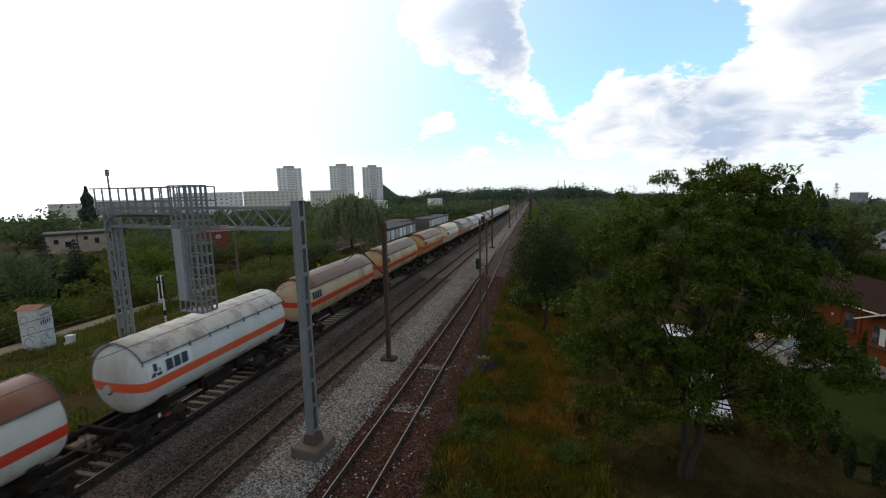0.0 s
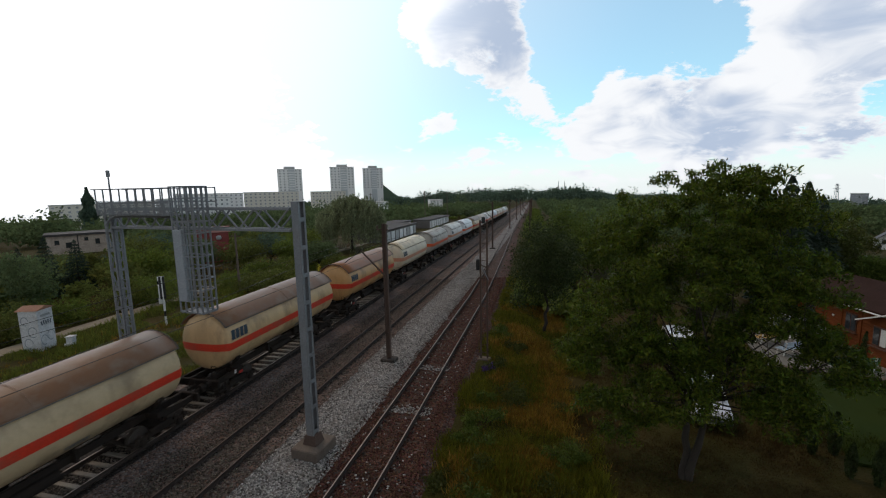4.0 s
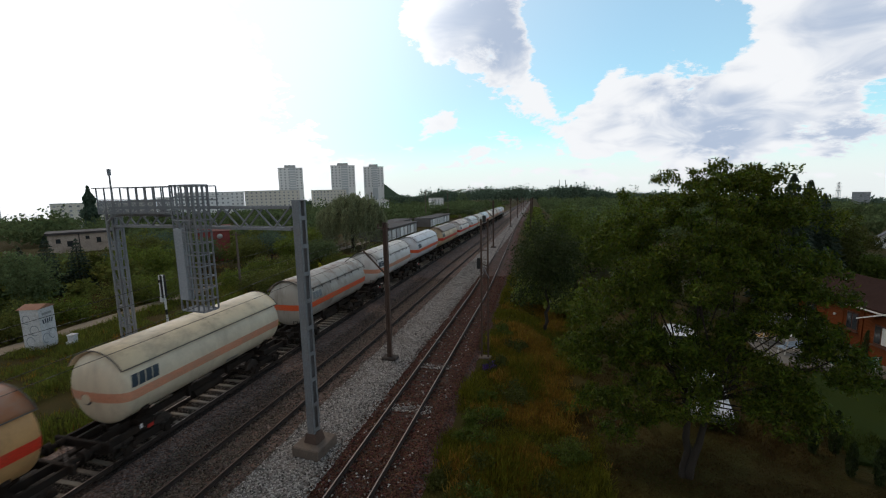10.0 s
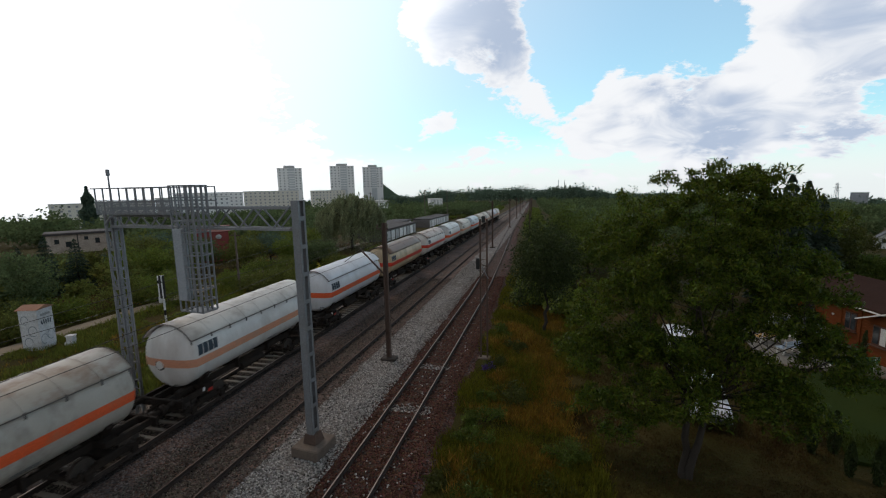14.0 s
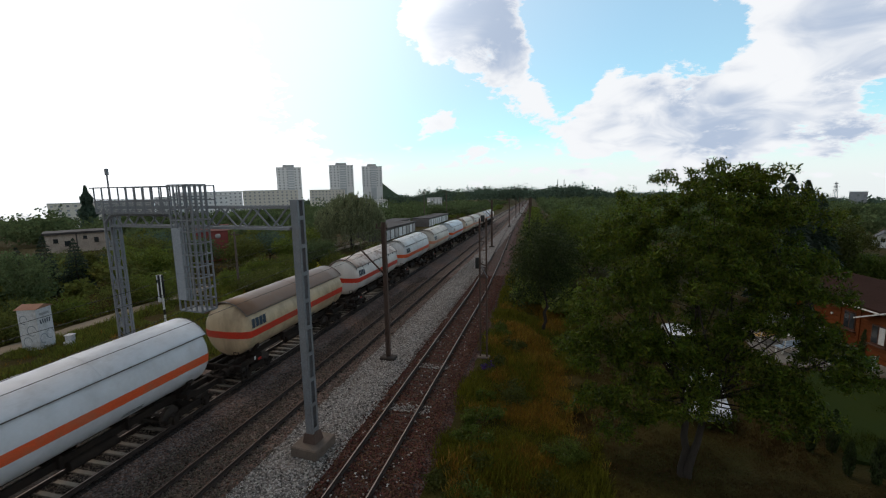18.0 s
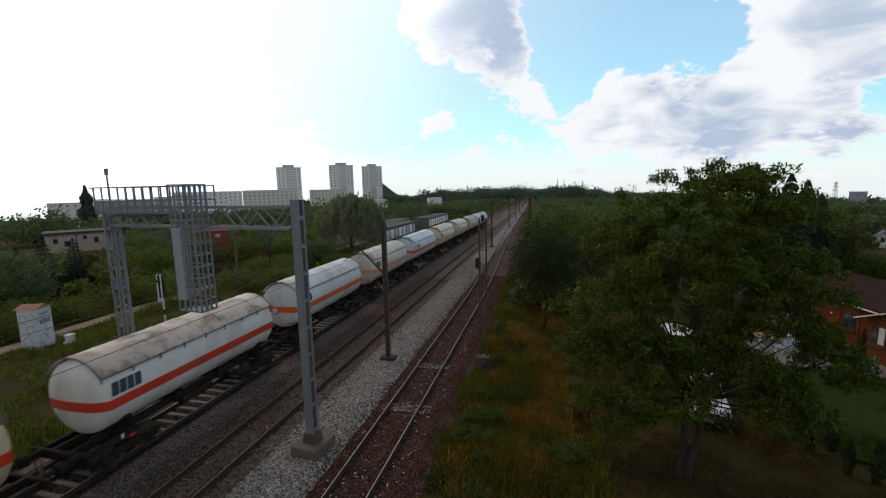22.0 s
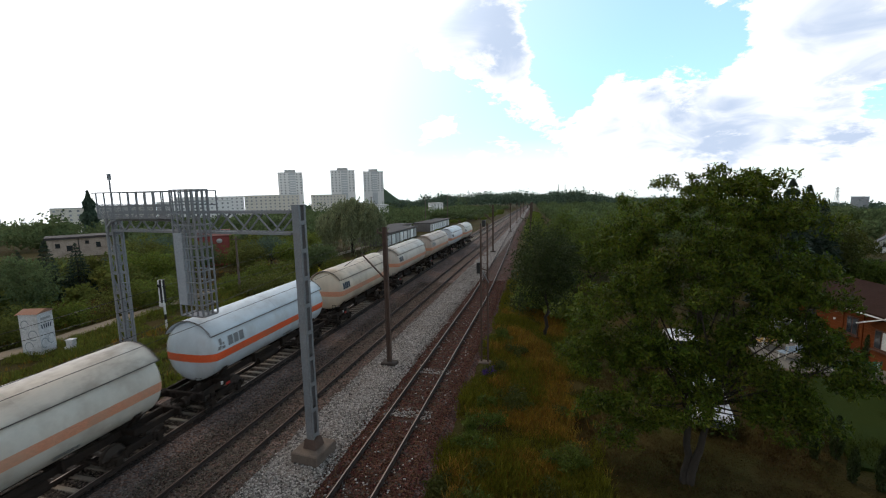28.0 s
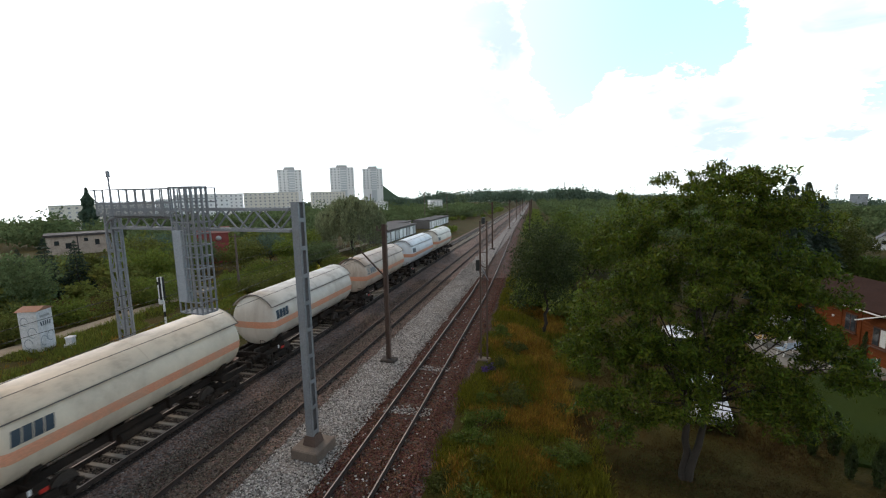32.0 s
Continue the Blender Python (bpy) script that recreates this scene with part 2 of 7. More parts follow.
def lathe(bm, profile, seg=32, axis="Y", a0=0.0, a1=2 * math.pi):
    """Turns (position along the axis, radius) pairs round the Y axis; angle 0 points up, positive towards +X."""
    full = abs(a1 - a0 - 2 * math.pi) < 1e-6
    n = seg if full else seg + 1
    rings = []
    for y, r in profile:
        rings.append([bm.verts.new((r * math.sin(a0 + (a1 - a0) * i / seg), y, r * math.cos(a0 + (a1 - a0) * i / seg))) for i in range(n)])
    for p, q in zip(rings, rings[1:]):
        for i in range(seg):
            j = (i + 1) % n
            if p[i].co == p[j].co and q[i].co == q[j].co:
                continue
            bm.faces.new((p[i], p[j], q[j], q[i]))
    bmesh.ops.remove_doubles(bm, verts=bm.verts, dist=1e-5)
    bmesh.ops.recalc_face_normals(bm, faces=bm.faces)


def solid(bm, t):
    bmesh.ops.solidify(bm, geom=bm.faces[:], thickness=t)


# ---- colours and surfaces ----
M_GRASS = mat("meadow_grass", (0.042, 0.04, 0.009), (0.066, 0.046, 0.012), rough=0.95, scale=0.35, fine=9.0, bump=0.9, dist=0.12,
              dirt=(0.09, 0.05, 0.017), dirt_amt=0.65, dirt_scale=0.13, spec=0.1)
M_BALLAST = mat("grey_brown_ballast", (0.165, 0.108, 0.09), (0.105, 0.068, 0.056), rough=0.95, scale=1.2, fine=16.0, bump=1.0, dist=0.06,
                dirt=(0.06, 0.041, 0.033), dirt_amt=0.45, dirt_scale=0.4, spec=0.15, stones=13.0)
M_LIGHT_BALLAST = mat("fresh_grey_ballast", (0.225, 0.205, 0.195), (0.15, 0.135, 0.125), rough=0.95, scale=1.4, fine=15.0, bump=1.0, dist=0.06,
                      dirt=(0.12, 0.092, 0.076), dirt_amt=0.5, dirt_scale=0.5, spec=0.15, stones=12.0)
# oil stain, darkened further so that the colour carries the train's shade
M_OILY_SHADE_BALLAST = mat("oil_and_shade_ballast", (0.036, 0.025, 0.02), (0.022, 0.016, 0.013), rough=0.85, scale=1.2, fine=16.0, bump=1.0, dist=0.06,
                     dirt=(0.014, 0.010, 0.009), dirt_amt=0.7, dirt_scale=0.5, spec=0.2, stones=13.0)
M_RUST_BALLAST = mat("rusty_brown_ballast", (0.105, 0.048, 0.037), (0.07, 0.036, 0.03), rough=0.95, scale=1.3, fine=16.0, bump=1.0, dist=0.06,
                     dirt=(0.035, 0.02, 0.016), dirt_amt=0.6, dirt_scale=0.6, spec=0.15, stones=13.0)
M_RAIL_TOP = mat("worn_rail_steel", (0.32, 0.24, 0.21), rough=0.55, metal=0.3, scale=0.7, fine=40, bump=0.05)
M_RAIL_DULL = mat("dull_brown_rail_head", (0.15, 0.10, 0.083), rough=0.7, metal=0.2, scale=0.7, fine=40, bump=0.05)
M_RAIL = mat("rusty_rail_web", (0.036, 0.022, 0.017), rough=0.85, scale=2.0, fine=30)
M_SLEEPER_OLD = mat("buried_brown_sleeper", (0.12, 0.09, 0.07), (0.08, 0.06, 0.05), rough=0.95, scale=3, fine=25, rand=0.2)
M_SLEEPER = mat("concrete_sleeper", (0.23, 0.195, 0.16), (0.16, 0.135, 0.11), rough=0.9, scale=3, fine=25, rand=0.18)
M_WOOD_SLEEPER = mat("oiled_wood_sleeper", (0.06, 0.04, 0.03), rough=0.9, scale=2, fine=20, stretch=(1, 6, 6), rand=0.25)
M_STEEL = mat("galvanised_grey_steel", (0.21, 0.22, 0.235), (0.16, 0.17, 0.185), rough=0.6, metal=0.25, scale=1.5, fine=20, bump=0.1, dirt=(0.2, 0.16, 0.13), dirt_amt=0.25)
M_RUST_STEEL = mat("brown_rusted_steel", (0.10, 0.06, 0.045), (0.07, 0.042, 0.033), rough=0.85, scale=2, fine=24, bump=0.3)
M_CONCRETE = mat("weathered_concrete", (0.15, 0.115, 0.092), (0.10, 0.076, 0.062), rough=0.95, scale=2, fine=25, bump=0.4, dirt=(0.09, 0.06, 0.05), dirt_amt=0.6)
M_UNDER = mat("dirty_underframe", (0.022, 0.016, 0.013), rough=0.9, scale=3, fine=25, spec=0.2, dirt=(0.05, 0.033, 0.022), dirt_amt=0.4)
M_WIRE = mat("dark_wire", (0.03, 0.03, 0.03), rough=0.6, metal=0.6, bump=0)

# ---- ground and tracks ----
T1, T2, T3 = -17.17, -12.57, -6.60          # middle of each track
RAIL_TOP = 0.19


def ease(k, ramp):
    """0 below 0, then a smooth bend into a straight slope."""
    return 0.0 if k < 0 else (k * k / (2 * ramp) if k < ramp else k - ramp / 2)


def line_dx(y):
    """The line bears gently left far out."""
    return -0.036 * ease(y - 50.0, 60.0)


def line_dz(y):
    """The line falls gently away from the bridge."""
    return -0.026 * ease(y - 40.0, 50.0)


def ground_z(x, y):
    z = -0.35 + line_dz(y)
    x = x - line_dx(y)
    if x > -4.2:
        k = min(1.0, (x + 4.2) / 4.6)
        z -= 0.75 * k * k * (3 - 2 * k)
    if x < -20.5:
        k = min(1.0, (-20.5 - x) / 4.0)
        z += 0.15 * k
    z -= 0.045 * ease(x - 50.0, 40.0) + 0.035 * ease(-60.0 - x, 40.0)
    return z


def steps(marks):
    """Rising positions: (from, to, stride) runs."""
    out = []
    for a, b, s in marks:
        n = max(1, round((b - a) / s))
        out += [a + (b - a) * i / n for i in range(n)]
    return out + [marks[-1][1]]


def build_ground():
    xs = steps([(-4000, -400, 450), (-400, -80, 16), (-80, -20.5, 1.7), (-20.5, -4.2, 4), (-4.2, 3, 0.45), (3, 40, 1.3), (40, 400, 15), (400, 4000, 450)])
    ys = steps([(-400, -20, 40), (-20, 5, 3), (5, 50, 0.7), (50, 120, 2.5), (120, 420, 15), (420, 4500, 250)])
    verts, faces = [], []
    for y in ys:
        for x in xs:
            z = ground_z(x + line_dx(y), y)
            if -80 < x < 40 and -20 < y < 120 and not -20.6 < x < -4.1:
                z += 0.10 * noise.noise((x * 0.6, y * 0.6, 0)) + 0.07 * noise.noise((x * 1.7, y * 1.7, 5))
            verts.append((x + line_dx(y), y, z))
    w = len(xs)
    for j in range(len(ys) - 1):
        for i in range(w - 1):
            a = j * w + i
            faces.append((a, a + 1, a + w + 1, a + w))
    ob = part_mesh("ground", raw_mesh("ground", verts, faces), M_GRASS, smooth=True)
    tagged(ob, "rough meadow of green and dry yellow grass beside the line", "ground", kind="structure")


build_ground()


def side_dx(y):
    """The side track closes in on the main line farther out."""
    return -0.034 * (ease(y - 28.0, 20.0) - ease(y - 85.0, 40.0))


def strip(name, profile, y0, y1, dy, material, label, wob=0.03, edge=0.25, extra=None):
    """A bed of loose stone: (x, z) across, run along the line with an uneven surface and edge."""
    n = len(profile)
    verts, faces = [], []
    ys = steps([(y0, 4, 4), (4, 48, dy), (48, 130, dy * 4), (130, y1, 30)])
    for y in ys:
        for i, (x, z) in enumerate(profile):
            e = edge if i in (0, n - 1) else 0.04
            verts.append((x + line_dx(y) + (extra(y) if extra else 0) + e * noise.noise((y * 0.8, x, 3)), y, z + line_dz(y) + (wob * noise.noise((x * 2.3, y * 2.3, 1)) if 0 < i < n - 1 else 0)))
    for j in range(len(ys) - 1):
        for i in range(n - 1):
            a = j * n + i
            faces.append((a, a + 1, a + n + 1, a + n))
    ob = part_mesh(name, raw_mesh(name, verts, faces), material, smooth=True)
    return tagged(ob, label, "ballast", kind="structure")


def fine_profile(pts, step=0.35):
    out = []
    for (x0, z0), (x1, z1) in zip(pts, pts[1:]):
        n = max(1, round(abs(x1 - x0) / step))
        out += [(x0 + (x1 - x0) * i / n, z0 + (z1 - z0) * i / n) for i in range(n)]
    return out + [pts[-1]]


strip("ballast_bed_1", fine_profile([(-20.9, -0.4), (-19.6, -0.04), (-18.1, -0.1), (-16.3, -0.1), (-16.1, 0.03), (-15.4, 0.025), (-14.9, -0.03), (-14.4, -0.1), (-10.9, -0.05)]), -60, 900, 0.5, M_BALLAST,
      "dark grey-brown ballast under the two main tracks")
# dark strip laid where the train's shade falls
strip("ballast_bed_oiled", fine_profile([(-19.9, -0.2), (-19.4, 0.03), (-18.05, 0.04), (-17.95, -0.05), (-16.39, -0.05), (-16.3, 0.035), (-16.0, 0.045), (-15.85, -0.05)]), -60, 900, 0.5, M_OILY_SHADE_BALLAST,
      "blackened ballast under the train, oil stain and train shade in its colour", wob=0.015, edge=0.25)
strip("ballast_bed_2", fine_profile([(-11.2, -0.12), (-10.75, 0.0), (-9.6, 0.02), (-8.45, -0.02), (-7.95, -0.14)]), -60, 900, 0.4, M_LIGHT_BALLAST,
      "pale grey fresh ballast between the tracks", edge=1.3)
strip("ballast_bed_3", fine_profile([(-8.9, -0.18), (-8.0, -0.06), (-5.0, -0.06), (-4.5, -0.2), (-4.0, -0.55)]), -60, 900, 0.4, M_RUST_BALLAST,
      "rust-brown old ballast of the side track", edge=0.4, extra=side_dx)


def rail_mesh(y0, y1, extra=None):
    prof = [(-0.07, 0.02), (-0.07, 0.035), (-0.012, 0.055), (-0.012, 0.13), (-0.035, 0.145), (-0.035, 0.185), (0.035, 0.185), (0.035, 0.145),
            (0.012, 0.13), (0.012, 0.055), (0.07, 0.035), (0.07, 0.02)]
    return extrude_line("rail", prof, y0, y1, extra)


def extrude_line(name, prof, y0, y1, extra=None):
    """A section run along the line of the track."""
    ys = steps([(y0, 40, 50), (40, 400, 10), (400, y1, 50)])
    n = len(prof)
    verts = [(x + line_dx(y) + (extra(y) if extra else 0), y, z + line_dz(y)) for y in ys for x, z in prof]
    return raw_mesh(name, verts, [(j * n + i, j * n + (i + 1) % n, (j + 1) * n + (i + 1) % n, (j + 1) * n + i) for j in range(len(ys) - 1) for i in range(n)])


def build_track(name, xc, sleeper_mat, y0, y1, count, label, sleeper_size, sleeper_z, head, extra=lambda y: 0.0):
    tr = empty(name, (xc, 0, 0))
    tagged(tr, label, "railway track", kind="structure")
    rm = rail_mesh(-60, 900, extra)
    rm.materials.append(M_RAIL)
    for s in (-0.7525, 0.7525):
        r = new("rail", rm)
        r.parent, r.location = tr, (s, 0, 0)
        part_mesh("rail_head", extrude_line("rail_head", [(-0.022, 0.184), (-0.022, 0.190), (0.022, 0.190), (0.022, 0.184)], -60, 900, extra), head, r, "worn bright running surface")
    bm = bmesh.new()
    sx, sy, sz = sleeper_size
    box(bm, 0, 0, -sz / 2, sx, sy, sz, bevel=0.02)
    sm = bpy.data.meshes.new("sleeper")
    bm.to_mesh(sm)
    bm.free()
    sm.materials.append(sleeper_mat)
    cm_bm = bmesh.new()
    for s in (-0.7525, 0.7525):
        for q in (-0.11, 0.11):
            box(cm_bm, s + q, 0, 0.015, 0.08, 0.1, 0.05)
    cm = bpy.data.meshes.new("rail_clip")
    cm_bm.to_mesh(cm)
    cm_bm.free()
    cm.materials.append(M_RAIL)
    rnd = random.Random(int(-xc * 10))
    for i in range(count):
        s = new("sleeper", sm)
        s.parent = tr
        y = y0 + i * 0.62 + rnd.uniform(-0.02, 0.02)
        s.location = (rnd.uniform(-0.03, 0.03) + line_dx(y) + extra(y), y, sleeper_z + line_dz(y) + rnd.uniform(-0.01, 0.005))
        s.rotation_euler = (0, 0, rnd.uniform(-0.01, 0.01))
        if i < 70:
            c = new("rail_clip", cm)
            c.parent, c.location = s, (0, 0, -sleeper_z + 0.0)
    # the far rest of the sleepers, joined
    vs, fs = [], []
    y = y0 + count * 0.62
    while y < y1:
        b = len(vs)
        dx, dz = line_dx(y) + extra(y), sleeper_z + line_dz(y)
        vs += [(dx - sx / 2, y - sy / 2, dz), (dx + sx / 2, y - sy / 2, dz), (dx + sx / 2, y + sy / 2, dz), (dx - sx / 2, y + sy / 2, dz)]
        vs += [(p[0], p[1], p[2] - 0.1) for p in vs[b:b + 4]]
        fs += [(b, b + 1, b + 2, b + 3), (b, b + 4, b + 5, b + 1), (b + 1, b + 5, b + 6, b + 2), (b + 2, b + 6, b + 7, b + 3), (b + 3, b + 7, b + 4, b)]
        y += 0.62
    tagged(part_mesh("far_sleepers", raw_mesh("far_sleepers", vs, fs), sleeper_mat, tr), kind="stuff")
    return tr


build_track("track_1", T1, M_SLEEPER, 2.0, 260, 120, "main track with pale concrete sleepers under the tank train", (2.5, 0.21, 0.2), 0.02, M_RAIL_TOP)
build_track("track_2", T2, M_SLEEPER_OLD, 8.0, 260, 110, "empty main track with half-buried sleepers", (2.5, 0.26, 0.2), -0.06, M_RAIL_DULL)
build_track("track_3", T3, M_WOOD_SLEEPER, 8.0, 260, 110, "side track with shiny rails in rusty ballast", (2.5, 0.25, 0.16), -0.045, M_RAIL_TOP, side_dx)

# ---- tank train ----
SPEED = 5.4
AXIS_Z, TANK_R = 3.0, 1.5
TANK_Y, DOME = 1.2, 0.46          # where the tank begins behind the buffers, and how far its ends bulge


def tank_profile(length, grow=0.0):
    y0, y1, d, R = TANK_Y, length - TANK_Y, DOME, TANK_R + grow
    front = [(y0 + d - (d + grow) * math.cos(a), R * math.sin(a) ** 0.72 if a > 0 else 0.0) for a in [i / 9 * math.pi / 2 for i in range(10)]]
    back = [(length - y, r) for y, r in reversed(front)]
    return front + [(y0 + d + (y1 - y0 - 2 * d) * i / 6, R) for i in range(1, 6)] + back


def dome_y(length, r, grow):
    """How far along the front end a point at radius r lies."""
    R = TANK_R + grow
    s = min(1.0, (r / R)) ** (1 / 0.72)
    return TANK_Y + DOME - (DOME + grow) * math.sqrt(max(0.0, 1 - s * s))


def band_mesh(length, za, zb, grow=0.012):
    """A level painted band right round the tank."""
    R = TANK_R + grow
    rows = []
    for k in range(4):
        z = za + (zb - za) * k / 3
        h = z - AXIS_Z
        xr = math.sqrt(R * R - h * h)
        line = []
        xs = [xr * math.sin(math.pi / 2 * i / 10) for i in range(10, -11, -1)]
        for x in xs:
            line.append((x, dome_y(length, math.hypot(x, h), grow), z))
        back = [(x, length - y, z) for x, y, z in reversed(line)]
        rows.append(line + back)
    n = len(rows[0])
    verts = [p for r in rows for p in r]
    faces = [(k * n + i, k * n + (i + 1) % n, (k + 1) * n + (i + 1) % n, (k + 1) * n + i) for k in range(3) for i in range(n)]
    return raw_mesh("stripe", verts, faces)


WHEELS, WAGONS = [], []


def wheelset_bm():
    bm = bmesh.new()
    cyl(bm, (-1.0, 0, 0), (1.0, 0, 0), 0.08, seg=10)
    for s in (-1, 1):
        cyl(bm, (s * 0.70, 0, 0), (s * 0.83, 0, 0), 0.46, seg=28)
        cyl(bm, (s * 0.685, 0, 0), (s * 0.715, 0, 0), 0.49, seg=28)
        cyl(bm, (s * 0.83, 0, 0), (s * 0.90, 0, 0), 0.14, 0.12, seg=12)
        for k in range(4):
            a = k * math.pi / 2
            box(bm, s * 0.835, 0.27 * math.cos(a), 0.27 * math.sin(a), 0.02, 0.10, 0.10)
    return bm


def mesh_of(bm, name, material):
    me = bpy.data.meshes.new(name)
    bm.to_mesh(me)
    bm.free()
    me.materials.append(material)
    return me


M_WHEEL = mat("worn_wheel_steel", (0.10, 0.08, 0.07), rough=0.55, metal=0.7, scale=3, fine=25)
SHARED = {}


def shared(name, make, material):
    if name not in SHARED:
        SHARED[name] = mesh_of(make(), name, material)
    return SHARED[name]


def bogie_bm():
    bm = bmesh.new()
    for s in (-1, 1):
        box(bm, s * 1.0, 0, 0.62, 0.1, 2.5, 0.16, bevel=0.02)
        box(bm, s * 1.0, 0, 0.74, 0.14, 1.1, 0.2, bevel=0.03)
        for y in (-0.9, 0.9):
            box(bm, s * 1.02, y, 0.5, 0.2, 0.3, 0.34, bevel=0.03)
            for q in (-0.25, 0.25):
                cyl(bm, (s * 1.02, y + q, 0.5), (s * 1.02, y + q, 0.78), 0.07, seg=8)
        box(bm, s * 0.86, 0, 0.45, 0.05, 2.6, 0.06)
    box(bm, 0, 0, 0.72, 2.1, 0.5, 0.22, bevel=0.03)
    for y in (-1.3, 1.3):
        box(bm, 0, y, 0.6, 2.1, 0.12, 0.12)
    return bm


def buffer_bm():
    bm = bmesh.new()
    cyl(bm, (0, 0.06, 0), (0, 0.12, 0), 0.22, seg=20)
    cyl(bm, (0, 0.0, 0), (0, 0.06, 0), 0.19, 0.22, seg=20)
    cyl(bm, (0, 0.12, 0), (0, 0.62, 0), 0.09, seg=12)
    cyl(bm, (0, 0.34, 0), (0, 0.66, 0), 0.13, seg=12)
    return bm


def frame_bm(length):
    bm = bmesh.new()
    for s in (-1, 1):
        box(bm, s * 0.42, length / 2, 1.22, 0.14, length - 1.3, 0.3)
        box(bm, s * 1.05, 1.5, 1.18, 0.12, 1.7, 0.26)
        box(bm, s * 1.05, length - 1.5, 1.18, 0.12, 1.7, 0.26)
    for y in (0.66, length - 0.66):
        box(bm, 0, y, 1.2, 2.75, 0.14, 0.36, bevel=0.02)
    for y in (2.4, length - 2.4):
        box(bm, 0, y, 1.28, 2.3, 0.5, 0.24)
        for s in (-1, 1):
            bar(bm, (s * 0.5, y, 1.2), (s * 1.15, y, 1.95), 0.3, 0.12)
    for y in (length * 0.4, length * 0.6):
        box(bm, 0, y, 1.3, 1.4, 0.12, 0.5)
    cyl(bm, (0.55, length * 0.42, 0.95), (0.55, length * 0.56, 0.95), 0.2, seg=14)
    cyl(bm, (-0.6, length * 0.45, 0.95), (-0.6, length * 0.5, 0.95), 0.16, seg=12)
    for y in (0.36, length - 0.36):
        box(bm, 0, y, 1.06, 0.09, 0.5, 0.12)
    return bm


def step_bm():
    bm = bmesh.new()
    for y in (-0.2, 0.2):
        bar(bm, (0, y, 0.35), (0, y, 1.2), 0.03)
    for z in (0.37, 0.72):
        box(bm, 0, 0, z, 0.16, 0.42, 0.03)
    return bm


def rail_hoop_bm():
    bm = bmesh.new()
    cyl(bm, (0.15, 0, 1.35), (0.15, 0, 2.1), 0.018, seg=6)
    cyl(bm, (0.15, 0, 2.1), (-0.15, 0, 2.1), 0.018, seg=6)
    cyl(bm, (-0.15, 0, 1.35), (-0.15, 0, 2.1), 0.018, seg=6)
    return bm


M_PLATE_W = mat("white_plate", (0.75, 0.75, 0.74), rough=0.5, bump=0.05)
M_PLATE_R = mat("red_plate", (0.5, 0.03, 0.02), rough=0.5, bump=0.05)
M_LOGO = mat("dark_lettering", (0.018, 0.034, 0.05), (0.03, 0.045, 0.06), rough=0.6, bump=0.03, scale=5)
M_LOGO_OLD = mat("faded_grey_lettering", (0.16, 0.17, 0.18), (0.25, 0.25, 0.25), rough=0.7, bump=0.03, scale=5)
M_PANEL_PALE = mat("clean_pale_paint", (0.74, 0.75, 0.76), rough=0.5, bump=0.02)
M_CLAMP = mat("shield_bracket", (0.10, 0.09, 0.085), rough=0.7)


def on_side(u, v, lift=0.014):
    """A point on the side of the tank: u along it, v up the curve from its middle height, metres."""
    a = math.pi / 2 - v / TANK_R
    return ((TANK_R + lift) * math.sin(a), u, AXIS_Z + (TANK_R + lift) * math.cos(a))


def side_patch(name, rects, material, parent, label="", lift=0.016):
    """Painted marks on the tank's side: rectangles (u0, v0, u1, v1, lean) that follow its curve."""
    verts, faces = [], []
    for u0, v0, u1, v1, lean in rects:
        b = len(verts)
        n = 3
        for k in range(n + 1):
            v = v0 + (v1 - v0) * k / n
            sh = lean * k / n
            verts += [on_side(u0 + sh, v, lift), on_side(u1 + sh, v, lift)]
        faces += [(b + 2 * k, b + 2 * k + 1, b + 2 * k + 3, b + 2 * k + 2) for k in range(n)]
    return part_mesh(name, raw_mesh(name, verts, faces), material, parent, label)


